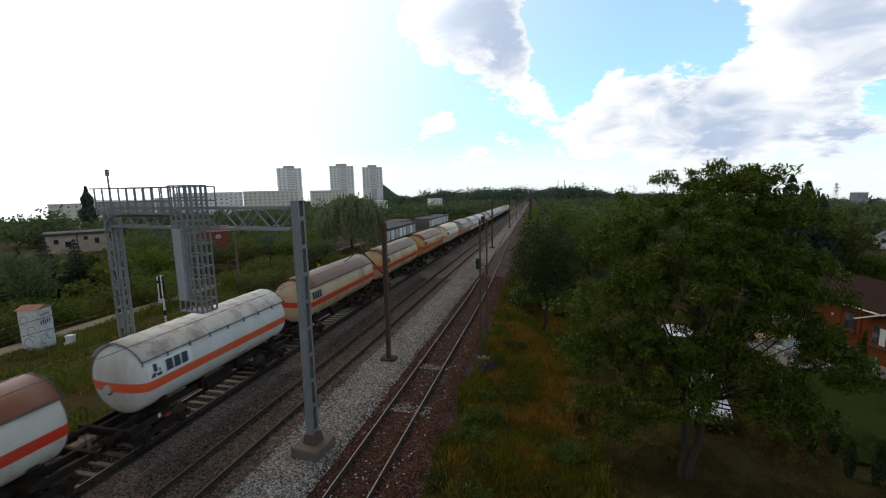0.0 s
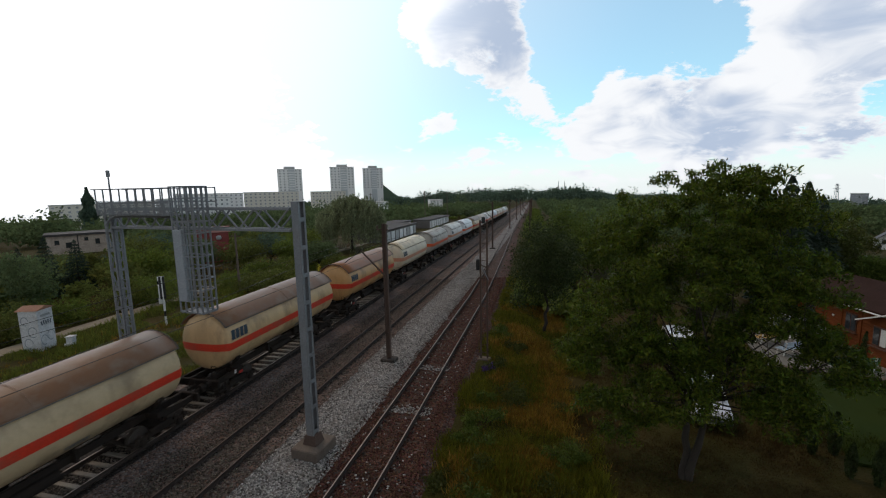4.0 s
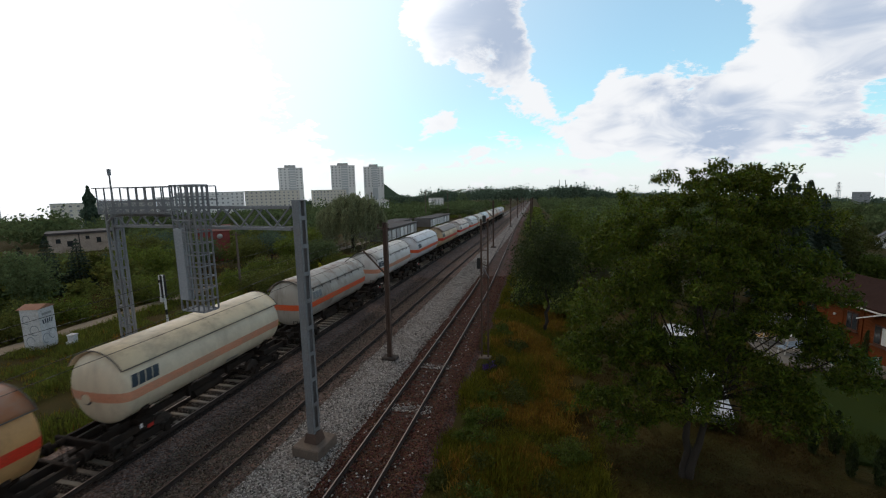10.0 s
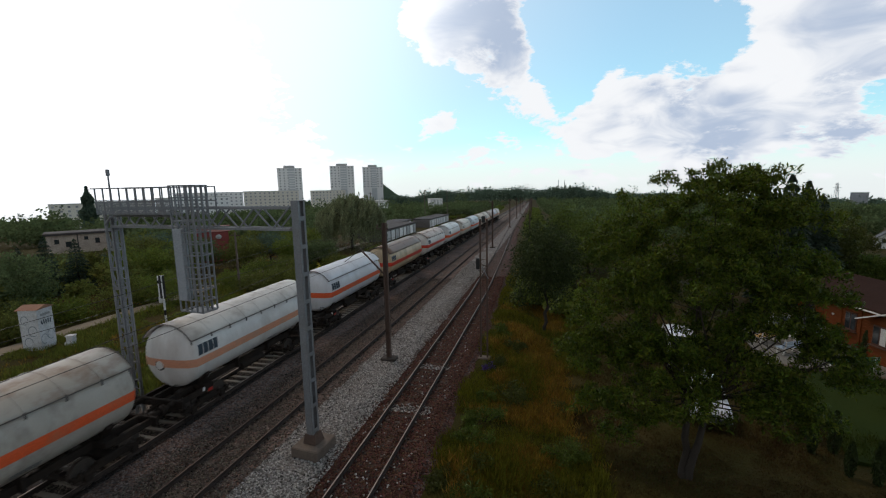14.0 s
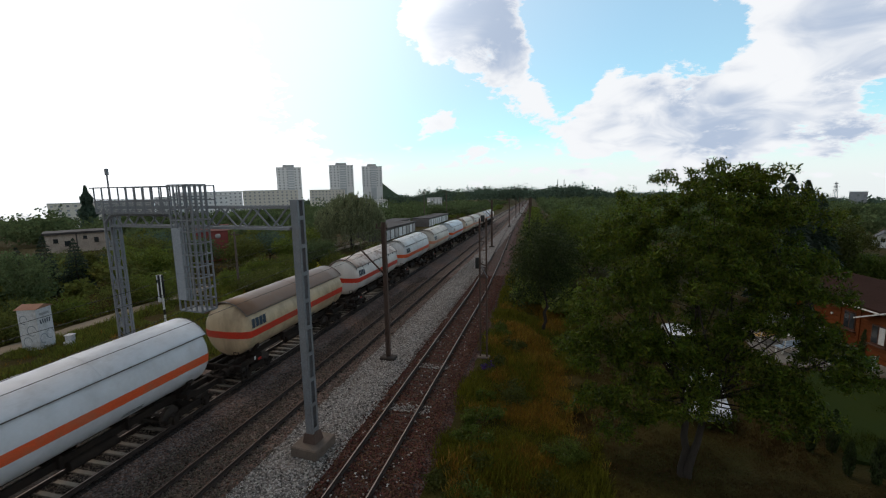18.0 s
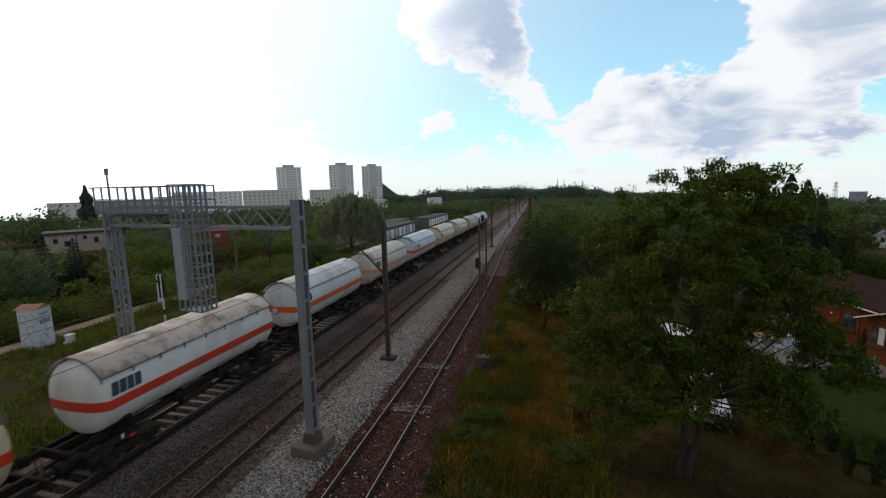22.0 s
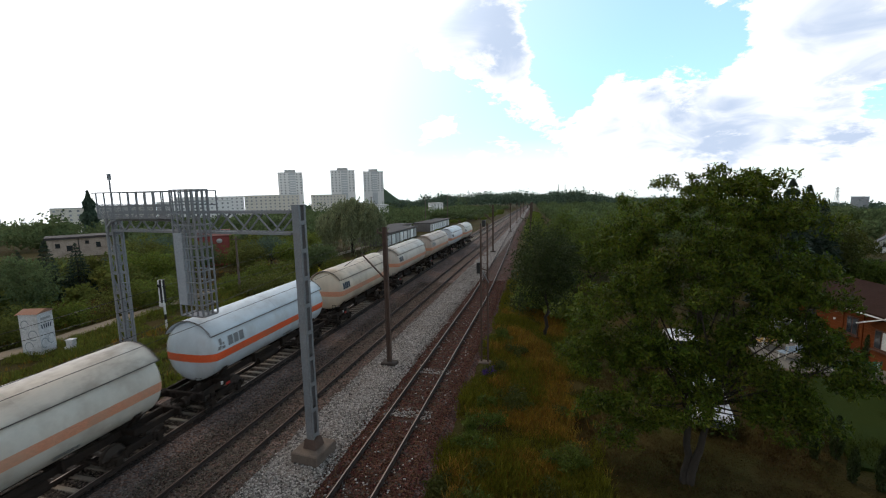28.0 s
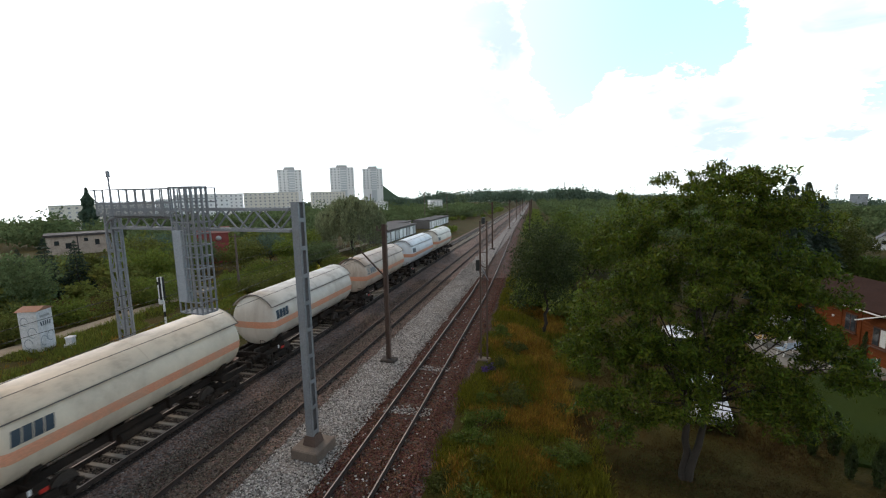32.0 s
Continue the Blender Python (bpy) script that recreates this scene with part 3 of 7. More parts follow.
def build_wagon(i, length, tank_m, shield_m, stripe_m, logo_m, logo_kind, label, clamps):
    w = empty("tank_wagon")
    tagged(w, label, "tank wagon", group="tank wagons of the train")
    bm = bmesh.new()
    lathe(bm, tank_profile(length), 40)
    bmesh.ops.translate(bm, verts=bm.verts, vec=(0, 0, AXIS_Z))
    part("tank", bm, tank_m, w, smooth=True)
    part_mesh("stripe", band_mesh(length, 2.63, 3.02), stripe_m, w, smooth=True)
    half = radians(57)
    bm = bmesh.new()
    ys = [1.42 + (length - 2.84) * k / 8 for k in range(9)]
    lathe(bm, [(y, TANK_R + 0.11) for y in ys], 22, a0=-half, a1=half)
    solid(bm, 0.03)
    bmesh.ops.translate(bm, verts=bm.verts, vec=(0, 0, AXIS_Z))
    shield = part("sun_shield", bm, shield_m, w, smooth=False)
    for p in shield.data.polygons:
        p.use_smooth = abs(p.normal.y) < 0.5 and p.area > 0.05
    # seams and the edge strips of the shield
    bm = bmesh.new()
    for y in (ys[1:-1] if clamps else ys[4:5]):
        lathe_part = bmesh.new()
        lathe(lathe_part, [(y - 0.02, TANK_R + 0.118), (y, TANK_R + 0.133), (y + 0.02, TANK_R + 0.118)], 22, a0=-half, a1=half)
        me = bpy.data.meshes.new("seam")
        lathe_part.to_mesh(me)
        lathe_part.free()
        bm.from_mesh(me)
        bpy.data.meshes.remove(me)
    bmesh.ops.translate(bm, verts=bm.verts, vec=(0, 0, AXIS_Z))
    part("shield_seams", bm, shield_m, shield)["kind"] = "stuff"
    bm = bmesh.new()
    for s in (-1, 1):
        x, z = s * (TANK_R + 0.125) * math.sin(half), AXIS_Z + (TANK_R + 0.125) * math.cos(half)
        bar(bm, (x, ys[0], z), (x, ys[-1], z), 0.035)
        if clamps:
            for y in ys:
                bar(bm, (x, y, z + 0.06), (x * 1.015, y, z - 0.16), 0.045)
    for y in (ys[0], ys[-1]):
        n = 16
        for k in range(n):
            a, b = -half + 2 * half * k / n, -half + 2 * half * (k + 1) / n
            R = TANK_R + 0.115
            bar(bm, (R * math.sin(a), y, AXIS_Z + R * math.cos(a)), (R * math.sin(b), y, AXIS_Z + R * math.cos(b)), 0.035)
    part("shield_edge", bm, M_CLAMP, shield, "dark edge strip with brackets")
    part_mesh("underframe", shared("underframe%.1f" % length, lambda: frame_bm(length), None), None, w).data.materials[0] = M_UNDER
    for y in (2.4, length - 2.4):
        b = part_mesh("bogie", shared("bogie", bogie_bm, M_UNDER), None, w)
        b.location = (0, y, 0)
        for q in (-0.9, 0.9):
            ws = part_mesh("wheelset", shared("wheelset", wheelset_bm, M_WHEEL), None, b)
            ws.location = (0, q, RAIL_TOP + 0.46)
            WHEELS.append((ws, q))
    for y, flip in ((0.0, 0), (length, 180)):
        for s in (-0.875, 0.875):
            bf = part_mesh("buffer", shared("buffer", buffer_bm, M_UNDER), None, w)
            bf.matrix_local = pose(s, y, 1.06 + RAIL_TOP, 0, 0, flip)
    for s, y in ((1.28, 0.95), (-1.28, length - 0.95)):
        st = part_mesh("step", shared("step", step_bm, M_UNDER), None, w)
        st.location = (s, y, 0)
    for y in (0.7, length - 0.7):
        for s in (-1.1, 1.1):
            hp = part_mesh("handrail", shared("handrail", rail_hoop_bm, M_UNDER), None, w)
            hp.location = (s, y, 0)
    # manhole in the front end of some, data plates at the side sill
    if i in (0, 1, 5, 7, 11):
        bm = bmesh.new()
        cyl(bm, (-0.3, 1.2, 2.72), (-0.3, 1.45, 2.72), 0.27, seg=24)
        ring = part("manhole_rim", bm, M_CLAMP, w, "dark rim round the manhole")
        bm = bmesh.new()
        cyl(bm, (-0.3, 1.15, 2.72), (-0.3, 1.22, 2.72), 0.19, seg=20)
        part("manhole_cover", bm, tank_m, ring)
    bm = bmesh.new()
    box(bm, 1.12, 2.15, 1.24, 0.03, 0.2, 0.18)
    part("data_plate", bm, M_PLATE_W, w, "small white data plate")
    bm = bmesh.new()
    box(bm, 1.12, 2.5, 1.10, 0.03, 0.26, 0.2)
    part("data_plate", bm, M_PLATE_R, w, "small red plate")
    if i == 1:
        side_patch("name_panel", [(1.5, 0.08, 3.75, 0.76, 0.05)], M_PANEL_PALE, w, "cleaner pale panel behind the lettering", 0.008)
    u = 1.62
    if logo_kind == 1:          # four dark blocks in a row
        rects = [(u + 0.31 * k, 0.14, u + 0.31 * k + 0.27, 0.62, 0.12) for k in range(4)]
    else:                       # a three-cornered sign and three blocks
        rects = [(u, 0.14, u + 0.2, 0.3, 0.1), (u + 0.28, 0.14, u + 0.52, 0.26, 0.02), (u + 0.18, 0.34, u + 0.36, 0.66, 0.04), (u + 0.42, 0.3, u + 0.5, 0.44, 0.0)]
        rects += [(u + 0.74 + 0.4 * k, 0.16, u + 0.74 + 0.4 * k + 0.34, 0.62, 0.08) for k in range(3)]
    side_patch("lettering", rects, logo_m, w, "dark block marks on the tank's side")
    side_patch("data_panel", [(length * 0.55 + k * 0.02, -1.0 - 0.08 * k, length * 0.55 + 0.9, -0.95 - 0.08 * k, 0) for k in range(3)], M_LOGO_OLD, w, "rows of small grey writing bars")
    return w


STRIPES = {
    "red": mat("red_stripe_paint", (0.68, 0.04, 0.015), (0.56, 0.045, 0.02), rough=0.5, scale=2, fine=20, bump=0.05, dirt=(0.25, 0.1, 0.06), dirt_amt=0.5),
    "orange": mat("orange_stripe_paint", (0.85, 0.11, 0.03), (0.76, 0.11, 0.035), rough=0.5, scale=2, fine=20, bump=0.05, dirt=(0.35, 0.2, 0.12), dirt_amt=0.4),
    "faded": mat("faded_orange_stripe_paint", (0.66, 0.27, 0.16), (0.6, 0.33, 0.22), rough=0.6, scale=2, fine=20, bump=0.05, dirt=(0.4, 0.28, 0.2), dirt_amt=0.5),
}


def tank_paint(name, col, dirt, amt, seed, scale=0.5):
    return mat(name, col, tuple(c * 0.86 for c in col), rough=0.42, scale=0.9, fine=14, bump=0.03, dist=0.01, dirt=dirt, dirt_amt=amt, dirt_scale=scale,
               stretch=(1.6, 1.0, 0.45), seed=seed, spec=0.28, grain=0.1)


BROWN = (0.20, 0.10, 0.055)
# passing time, tank colour, dirt, shield colour, shield dirt, stripe, lettering, words
FLEET = [
    (-2.70, (0.62, 0.60, 0.55), 0.5, (0.22, 0.085, 0.05), 0.6, "red", 1, "white tank wagon with a rusty red-brown sun shield and red stripe"),
    (-0.25, (0.66, 0.66, 0.65), 0.35, (0.60, 0.57, 0.52), 0.6, "orange", 2, "grey-white tank wagon with rust spots on its shield, orange stripe"),
    (2.05, (0.60, 0.44, 0.27), 0.5, BROWN, 0.5, "red", 1, "beige tank wagon with a dull brown sun shield, red stripe"),
    (4.60, (0.62, 0.41, 0.22), 0.6, BROWN, 0.5, "red", 1, "stained beige tank wagon with a brown sun shield, red stripe"),
    (7.16, (0.60, 0.33, 0.14), 0.6, (0.28, 0.11, 0.045), 0.5, "red", 1, "dirty beige tank wagon with a brown sun shield, red stripe"),
    (9.58, (0.72, 0.62, 0.47), 0.4, (0.70, 0.58, 0.40), 0.4, "faded", 1, "cream tank wagon with a cream shield and faded orange stripe"),
    (11.90, (0.46, 0.42, 0.37), 0.6, (0.42, 0.38, 0.33), 0.6, "orange", 2, "grimy grey tank wagon with an orange stripe"),
    (14.20, (0.70, 0.68, 0.66), 0.3, (0.62, 0.59, 0.55), 0.4, "faded", 1, "white tank wagon with a soot-streaked shield and faded stripe"),
    (16.55, (0.70, 0.71, 0.74), 0.2, (0.68, 0.70, 0.74), 0.2, "orange", 1, "clean bluish-white tank wagon with an orange stripe"),
    (18.90, (0.63, 0.48, 0.31), 0.5, (0.20, 0.12, 0.08), 0.4, "red", 1, "beige tank wagon with a smooth brown sun shield, red stripe"),
    (21.45, (0.72, 0.68, 0.64), 0.3, (0.62, 0.52, 0.46), 0.85, "red", 1, "white tank wagon with a blotchy rusted shield, red stripe"),
    (23.82, (0.66, 0.67, 0.67), 0.35, (0.64, 0.66, 0.66), 0.3, "orange", 1, "pale grey tank wagon with a glossy shield and orange stripe"),
    (26.14, (0.64, 0.60, 0.53), 0.4, (0.60, 0.55, 0.48), 0.5, "faded", 1, "cream-grey tank wagon with a dusty shield, faded orange stripe"),
    (28.42, (0.58, 0.65, 0.70), 0.25, (0.60, 0.68, 0.74), 0.15, "orange", 2, "pale blue-white tank wagon with an orange-red stripe"),
    (30.87, (0.66, 0.56, 0.44), 0.4, (0.60, 0.50, 0.39), 0.4, "faded", 1, "sand-coloured tank wagon with a faded orange stripe"),
    (33.30, (0.62, 0.56, 0.49), 0.4, (0.55, 0.50, 0.44), 0.5, "faded", 1, "cream tank wagon with a grey-brown shield, faded stripe"),
    (35.75, (0.56, 0.46, 0.38), 0.5, (0.46, 0.36, 0.29), 0.5, "faded", 2, "brownish-pink dusty tank wagon with a worn stripe"),
    (38.20, (0.62, 0.66, 0.70), 0.2, (0.62, 0.66, 0.70), 0.2, "faded", 1, "bluish-white tank wagon with a pale stripe"),
    (40.50, (0.66, 0.62, 0.55), 0.4, (0.60, 0.57, 0.51), 0.4, "faded", 1, "pale cream tank wagon at the end of the train"),
    (42.70, None, 0, None, 0, "", 0, ""),
]
GRIME = (0.12, 0.075, 0.05)


def build_train():
    for i, (row, nxt) in enumerate(zip(FLEET, FLEET[1:])):
        t, col, dirt, scol, sdirt, stripe, logo, words = row
        length = round((nxt[0] - t) * SPEED, 1)
        tm = tank_paint("tank_paint_%d" % i, col, GRIME if dirt > 0.45 else (0.3, 0.22, 0.16), dirt, i + 1)
        sm = tank_paint("shield_paint_%d" % i, scol, (0.20, 0.10, 0.06) if sdirt > 0.55 else (0.25, 0.2, 0.16), sdirt, i + 31, 0.9)
        w = build_wagon(i, length, tm, sm, STRIPES[stripe], M_LOGO_OLD if logo == 2 and i > 2 else M_LOGO, max(1, logo), words, i in (1, 6, 7, 10))
        w.matrix_world = wagon_pose(t, length, 0)
        WAGONS.append((w, t, length))


def wagon_y(t_pass, t):
    """Place of a wagon's leading buffers at t seconds."""
    return 15.0 + SPEED * (t_pass - 0.39 - t)


def wagon_pose(t_pass, length, t):
    """The wagon stands on the line at both of its bogies."""
    y = wagon_y(t_pass, t)
    a, b = (Vector((line_dx(v), v, line_dz(v))) for v in (y + 2.4, y + length - 2.4))
    d = (b - a) / (length - 4.8)
    return pose(T1 + a.x - d.x * 2.4, y, a.z - d.z * 2.4, math.degrees(math.asin(d.z)), 0, -math.degrees(math.asin(d.x)))


build_train()

# ---- masts, signal bridge and line-side fittings ----
BRIDGE_A, BRIDGE_B = Vector((-9.27, 14.5, 0)), Vector((-19.56, 15.5, 0))
BU = (BRIDGE_B - BRIDGE_A).normalized()            # along the bridge, away from the near column
BV = Vector((-BU.y, BU.x, 0)) * -1                 # towards the camera side is -BV
if BV.y < 0:
    BV = -BV


def on_bridge(u, v, z):
    p = BRIDGE_A + BU * u + BV * v
    return (p.x, p.y, z)


def channel(bm, u, s, z0, z1, rot, w=0.32, gap=0.4):
    """One steel channel of a column, its web outwards."""
    x, y, _ = on_bridge(u, s * gap / 2, 0)
    box(bm, x, y, (z0 + z1) / 2, w, 0.02, z1 - z0, rot)
    for q in (-1, 1):
        x, y, _ = on_bridge(u + q * (w / 2 - 0.01), s * (gap / 2 - 0.05), 0)
        box(bm, x, y, (z0 + z1) / 2, 0.02, 0.1, z1 - z0, rot)


def lattice_leg(root, u, z0, z1, h=0.2):
    """An open laced column of four angles."""
    for a in (-h, h):
        for b in (-h, h):
            bm = bmesh.new()
            bar(bm, on_bridge(u + a, b, z0), on_bridge(u + a, b, z1), 0.085)
            part("corner_angle", bm, M_STEEL, root)
    n = 11
    for k in range(n):
        za, zb = z0 + (z1 - z0) * k / n, z0 + (z1 - z0) * (k + 1) / n
        for p, q in (((-h, -h), (h, -h)), ((h, -h), (h, h)), ((-h, h), (-h, -h))):
            bm = bmesh.new()
            bar(bm, on_bridge(u + p[0], p[1], za if k % 2 else zb), on_bridge(u + q[0], q[1], zb if k % 2 else za), 0.05, 0.02)
            part("lacing_bar", bm, M_STEEL, root)
            bm = bmesh.new()
            bar(bm, on_bridge(u + p[0], p[1], za + 0.1), on_bridge(u + q[0], q[1], za + 0.1), 0.02, 0.14)
            part("batten_plate", bm, M_STEEL, root)


def signal_bridge():
    root = empty("signal_bridge", (0, 0, 0))
    tagged(root, "grey steel railway signal bridge with railed walkway and hanging ladder cage", "signal bridge")
    span = (BRIDGE_B - BRIDGE_A).length
    rot = None
    for u, z0, z1 in ((0.0, 0.45, 10.25), (span, -0.3, 9.85)):
        rot = Matrix.Rotation(math.atan2(BU.y, BU.x), 4, "Z")
        x, y, _ = on_bridge(u, 0, 0)
        bm = bmesh.new()
        box(bm, x, y, z1 + 0.012, 0.4, 0.46, 0.02, rot)
        col = part("column_cap", bm, M_STEEL, root)
        if u > 1:
            lattice_leg(root, u, z0, z1)
            continue
        for s in (-1, 1):
            bm = bmesh.new()
            channel(bm, u, s, z0, z1, rot)
            part("column_channel", bm, M_STEEL, root)
        z = z0 + 0.5
        while z < z1 - 0.2:
            for q in (-1, 1):
                bm = bmesh.new()
                x, y, _ = on_bridge(u + q * 0.155, 0, 0)
                box(bm, x, y, z, 0.022, 0.39, 0.16, rot)
                part("batten_plate", bm, M_STEEL, col)
            z += 1.08
    # concrete foot with a sloped top and a rusty shoe
    x, y, _ = on_bridge(0, 0, 0)
    bm = bmesh.new()
    box(bm, x, y, 0.12, 1.25, 1.35, 0.62, rot, bevel=0.04)
    part("foundation", bm, M_CONCRETE, root, "chipped concrete foundation block")
    bm = bmesh.new()
    vs = box(bm, x, y, 0.62, 0.62, 0.58, 0.4, rot)
    for v in vs:
        if v.co.z > 0.7:
            v.co.x += (x - v.co.x) * 0.25
            v.co.y += (y - v.co.y) * 0.25
    part("column_shoe", bm, M_RUST_STEEL, root, "rusty brown column shoe")
    bm = bmesh.new()
    x, y, _ = on_bridge(span, 0, 0)
    box(bm, x, y, -0.25, 1.2, 1.2, 0.6, rot)
    part("foundation", bm, M_CONCRETE, root)
    # trussed beam: four chords and zigzag webs
    z_lo, z_hi, hv = 9.18, 10.0, 0.24
    for z in (z_lo, z_hi):
        for v in (-hv, hv):
            bm = bmesh.new()
            bar(bm, on_bridge(0.2, v, z), on_bridge(span - 0.2, v, z), 0.1, 0.1)
            part("chord", bm, M_STEEL, root)
    n = 12
    for v in (-hv, hv):
        for k in range(n):
            a, b = 0.25 + (span - 0.5) * k / n, 0.25 + (span - 0.5) * (k + 1) / n
            bm = bmesh.new()
            bar(bm, on_bridge(a, v, z_lo if k % 2 else z_hi), on_bridge(b, v, z_hi if k % 2 else z_lo), 0.06, 0.05)
            part("web_member", bm, M_STEEL, root)
    for k in range(0, n + 1, 2):
        a = 0.25 + (span - 0.5) * k / n
        for z in (z_lo, z_hi):
            bm = bmesh.new()
            bar(bm, on_bridge(a, -hv, z), on_bridge(a, hv, z), 0.05)
            part("cross_member", bm, M_STEEL, root)
    # walkway on the near side, from the far column to the cage
    u0, u1 = 5.5, span - 0.55
    bm = bmesh.new()
    a, b = on_bridge(u0, -0.62, 9.8), on_bridge(u1, -0.62, 9.8)
    bar(bm, a, b, 0.66, 0.05)
    part("walkway", bm, mat("walkway_grating", (0.26, 0.27, 0.28), rough=0.8), root)
    for v, count, u0 in ((-0.95, 9, 5.3), (0.38, 10, 4.45)):
        for k in range(count + 1):
            u = u0 + (u1 - u0) * k / count
            bm = bmesh.new()
            bar(bm, on_bridge(u, v, 9.75), on_bridge(u, v, 10.88), 0.042)
            part("railing_post", bm, M_STEEL, root)
        for z in (10.3, 10.88):
            bm = bmesh.new()
            bar(bm, on_bridge(u0, v, z), on_bridge(u1 + (0.25 if z > 10.5 else 0), v, z), 0.045)
            part("handrail", bm, M_STEEL, root)
    # wire mesh below the top rail
    bm = bmesh.new()
    for k in range(100):
        u = 5.5 + (u1 - 5.5) * k / 99
        bar(bm, on_bridge(u, -0.96, 9.8), on_bridge(u, -0.96, 10.4), 0.012)
    for k in range(8):
        bar(bm, on_bridge(5.5, -0.96, 9.84 + 0.07 * k), on_bridge(u1, -0.96, 9.84 + 0.07 * k), 0.012)
    part("wire_mesh", bm, M_STEEL, root)["kind"] = "stuff"
    # hanging ladder cage with a sheet-metal back
    ca, cb, va, vb, zb, zt = 4.22, 5.42, -0.95, -0.25, 5.8, 10.92
    cage = part_cage(root, ca, cb, va, vb, zb, zt)
    # bent pipe along the beam
    bm = bmesh.new()
    pts = [(span - 0.15, 8.9), (span - 0.2, 9.35), (span - 0.55, 9.62), (span - 1.1, 9.7), (7.0, 9.7), (6.1, 9.66), (5.8, 9.45), (5.7, 9.1)]
    for (p, q), (r, t) in zip(pts, pts[1:]):
        cyl(bm, on_bridge(p, -0.42, q), on_bridge(r, -0.42, t), 0.055, seg=8)
    part("cable_pipe", bm, M_STEEL, root)
    # ladder on the far column, spike on top
    for s in (-0.17, 0.17):
        bm = bmesh.new()
        bar(bm, on_bridge(span - 0.46 + s, -0.16, -0.3), on_bridge(span - 0.46 + s, -0.16, 9.7), 0.04)
        part("ladder_stile", bm, M_STEEL, root)
    z = 0.0
    while z < 9.6:
        bm = bmesh.new()
        bar(bm, on_bridge(span - 0.68, -0.16, z), on_bridge(span - 0.24, -0.16, z), 0.028)
        part("rung", bm, M_STEEL, root)
        z += 0.45
    bm = bmesh.new()
    cyl(bm, on_bridge(span - 0.05, 0, 10.0), on_bridge(span - 0.05, 0, 11.75), 0.045, 0.03, seg=8)
    box(bm, *on_bridge(span - 0.05, 0, 11.6), 0.12, 0.1, 0.28)
    part("antenna", bm, M_STEEL, root)


def part_cage(root, ca, cb, va, vb, zb, zt):
    bm = bmesh.new()
    rot = Matrix.Rotation(math.atan2(BU.y, BU.x), 4, "Z")
    x, y, _ = on_bridge(cb - 0.24, va + 0.1, 0)
    box(bm, x, y, (6.25 + 9.2) / 2, 0.46, 0.3, 2.95, rot, bevel=0.02)
    part("equipment_cabinet", bm, mat("pale_grey_cabinet", (0.30, 0.32, 0.345), (0.25, 0.27, 0.29), rough=0.5, metal=0.1, scale=1.2, fine=18, bump=0.05), root, "plain pale grey sheet-metal cabinet")
    ups = [(ca + (cb - ca) * k / 4, v) for k in range(5) for v in (va, vb)] + [(ca, va + (vb - va) * k / 3) for k in (1, 2)]
    for u, v in ups:
        bm = bmesh.new()
        bar(bm, on_bridge(u, v, zb), on_bridge(u, v, zt), 0.055)
        part("cage_upright", bm, M_STEEL, root)
    z = zb
    while z <= zt + 0.01:
        for a, b in (((ca, va), (cb, va)), ((ca, vb), (cb, vb)), ((ca, va), (ca, vb)), ((cb, va), (cb, vb))):
            bm = bmesh.new()
            bar(bm, on_bridge(*a, z), on_bridge(*b, z), 0.05)
            part("cage_hoop", bm, M_STEEL, root)
        z += (zt - zb) / 11
    bm = bmesh.new()
    bar(bm, on_bridge(ca, (va + vb) / 2, zb - 0.03), on_bridge(cb, (va + vb) / 2, zb - 0.03), vb - va, 0.04)
    part("cage_floor", bm, M_STEEL, root)


signal_bridge()

LINE_MASTS = []


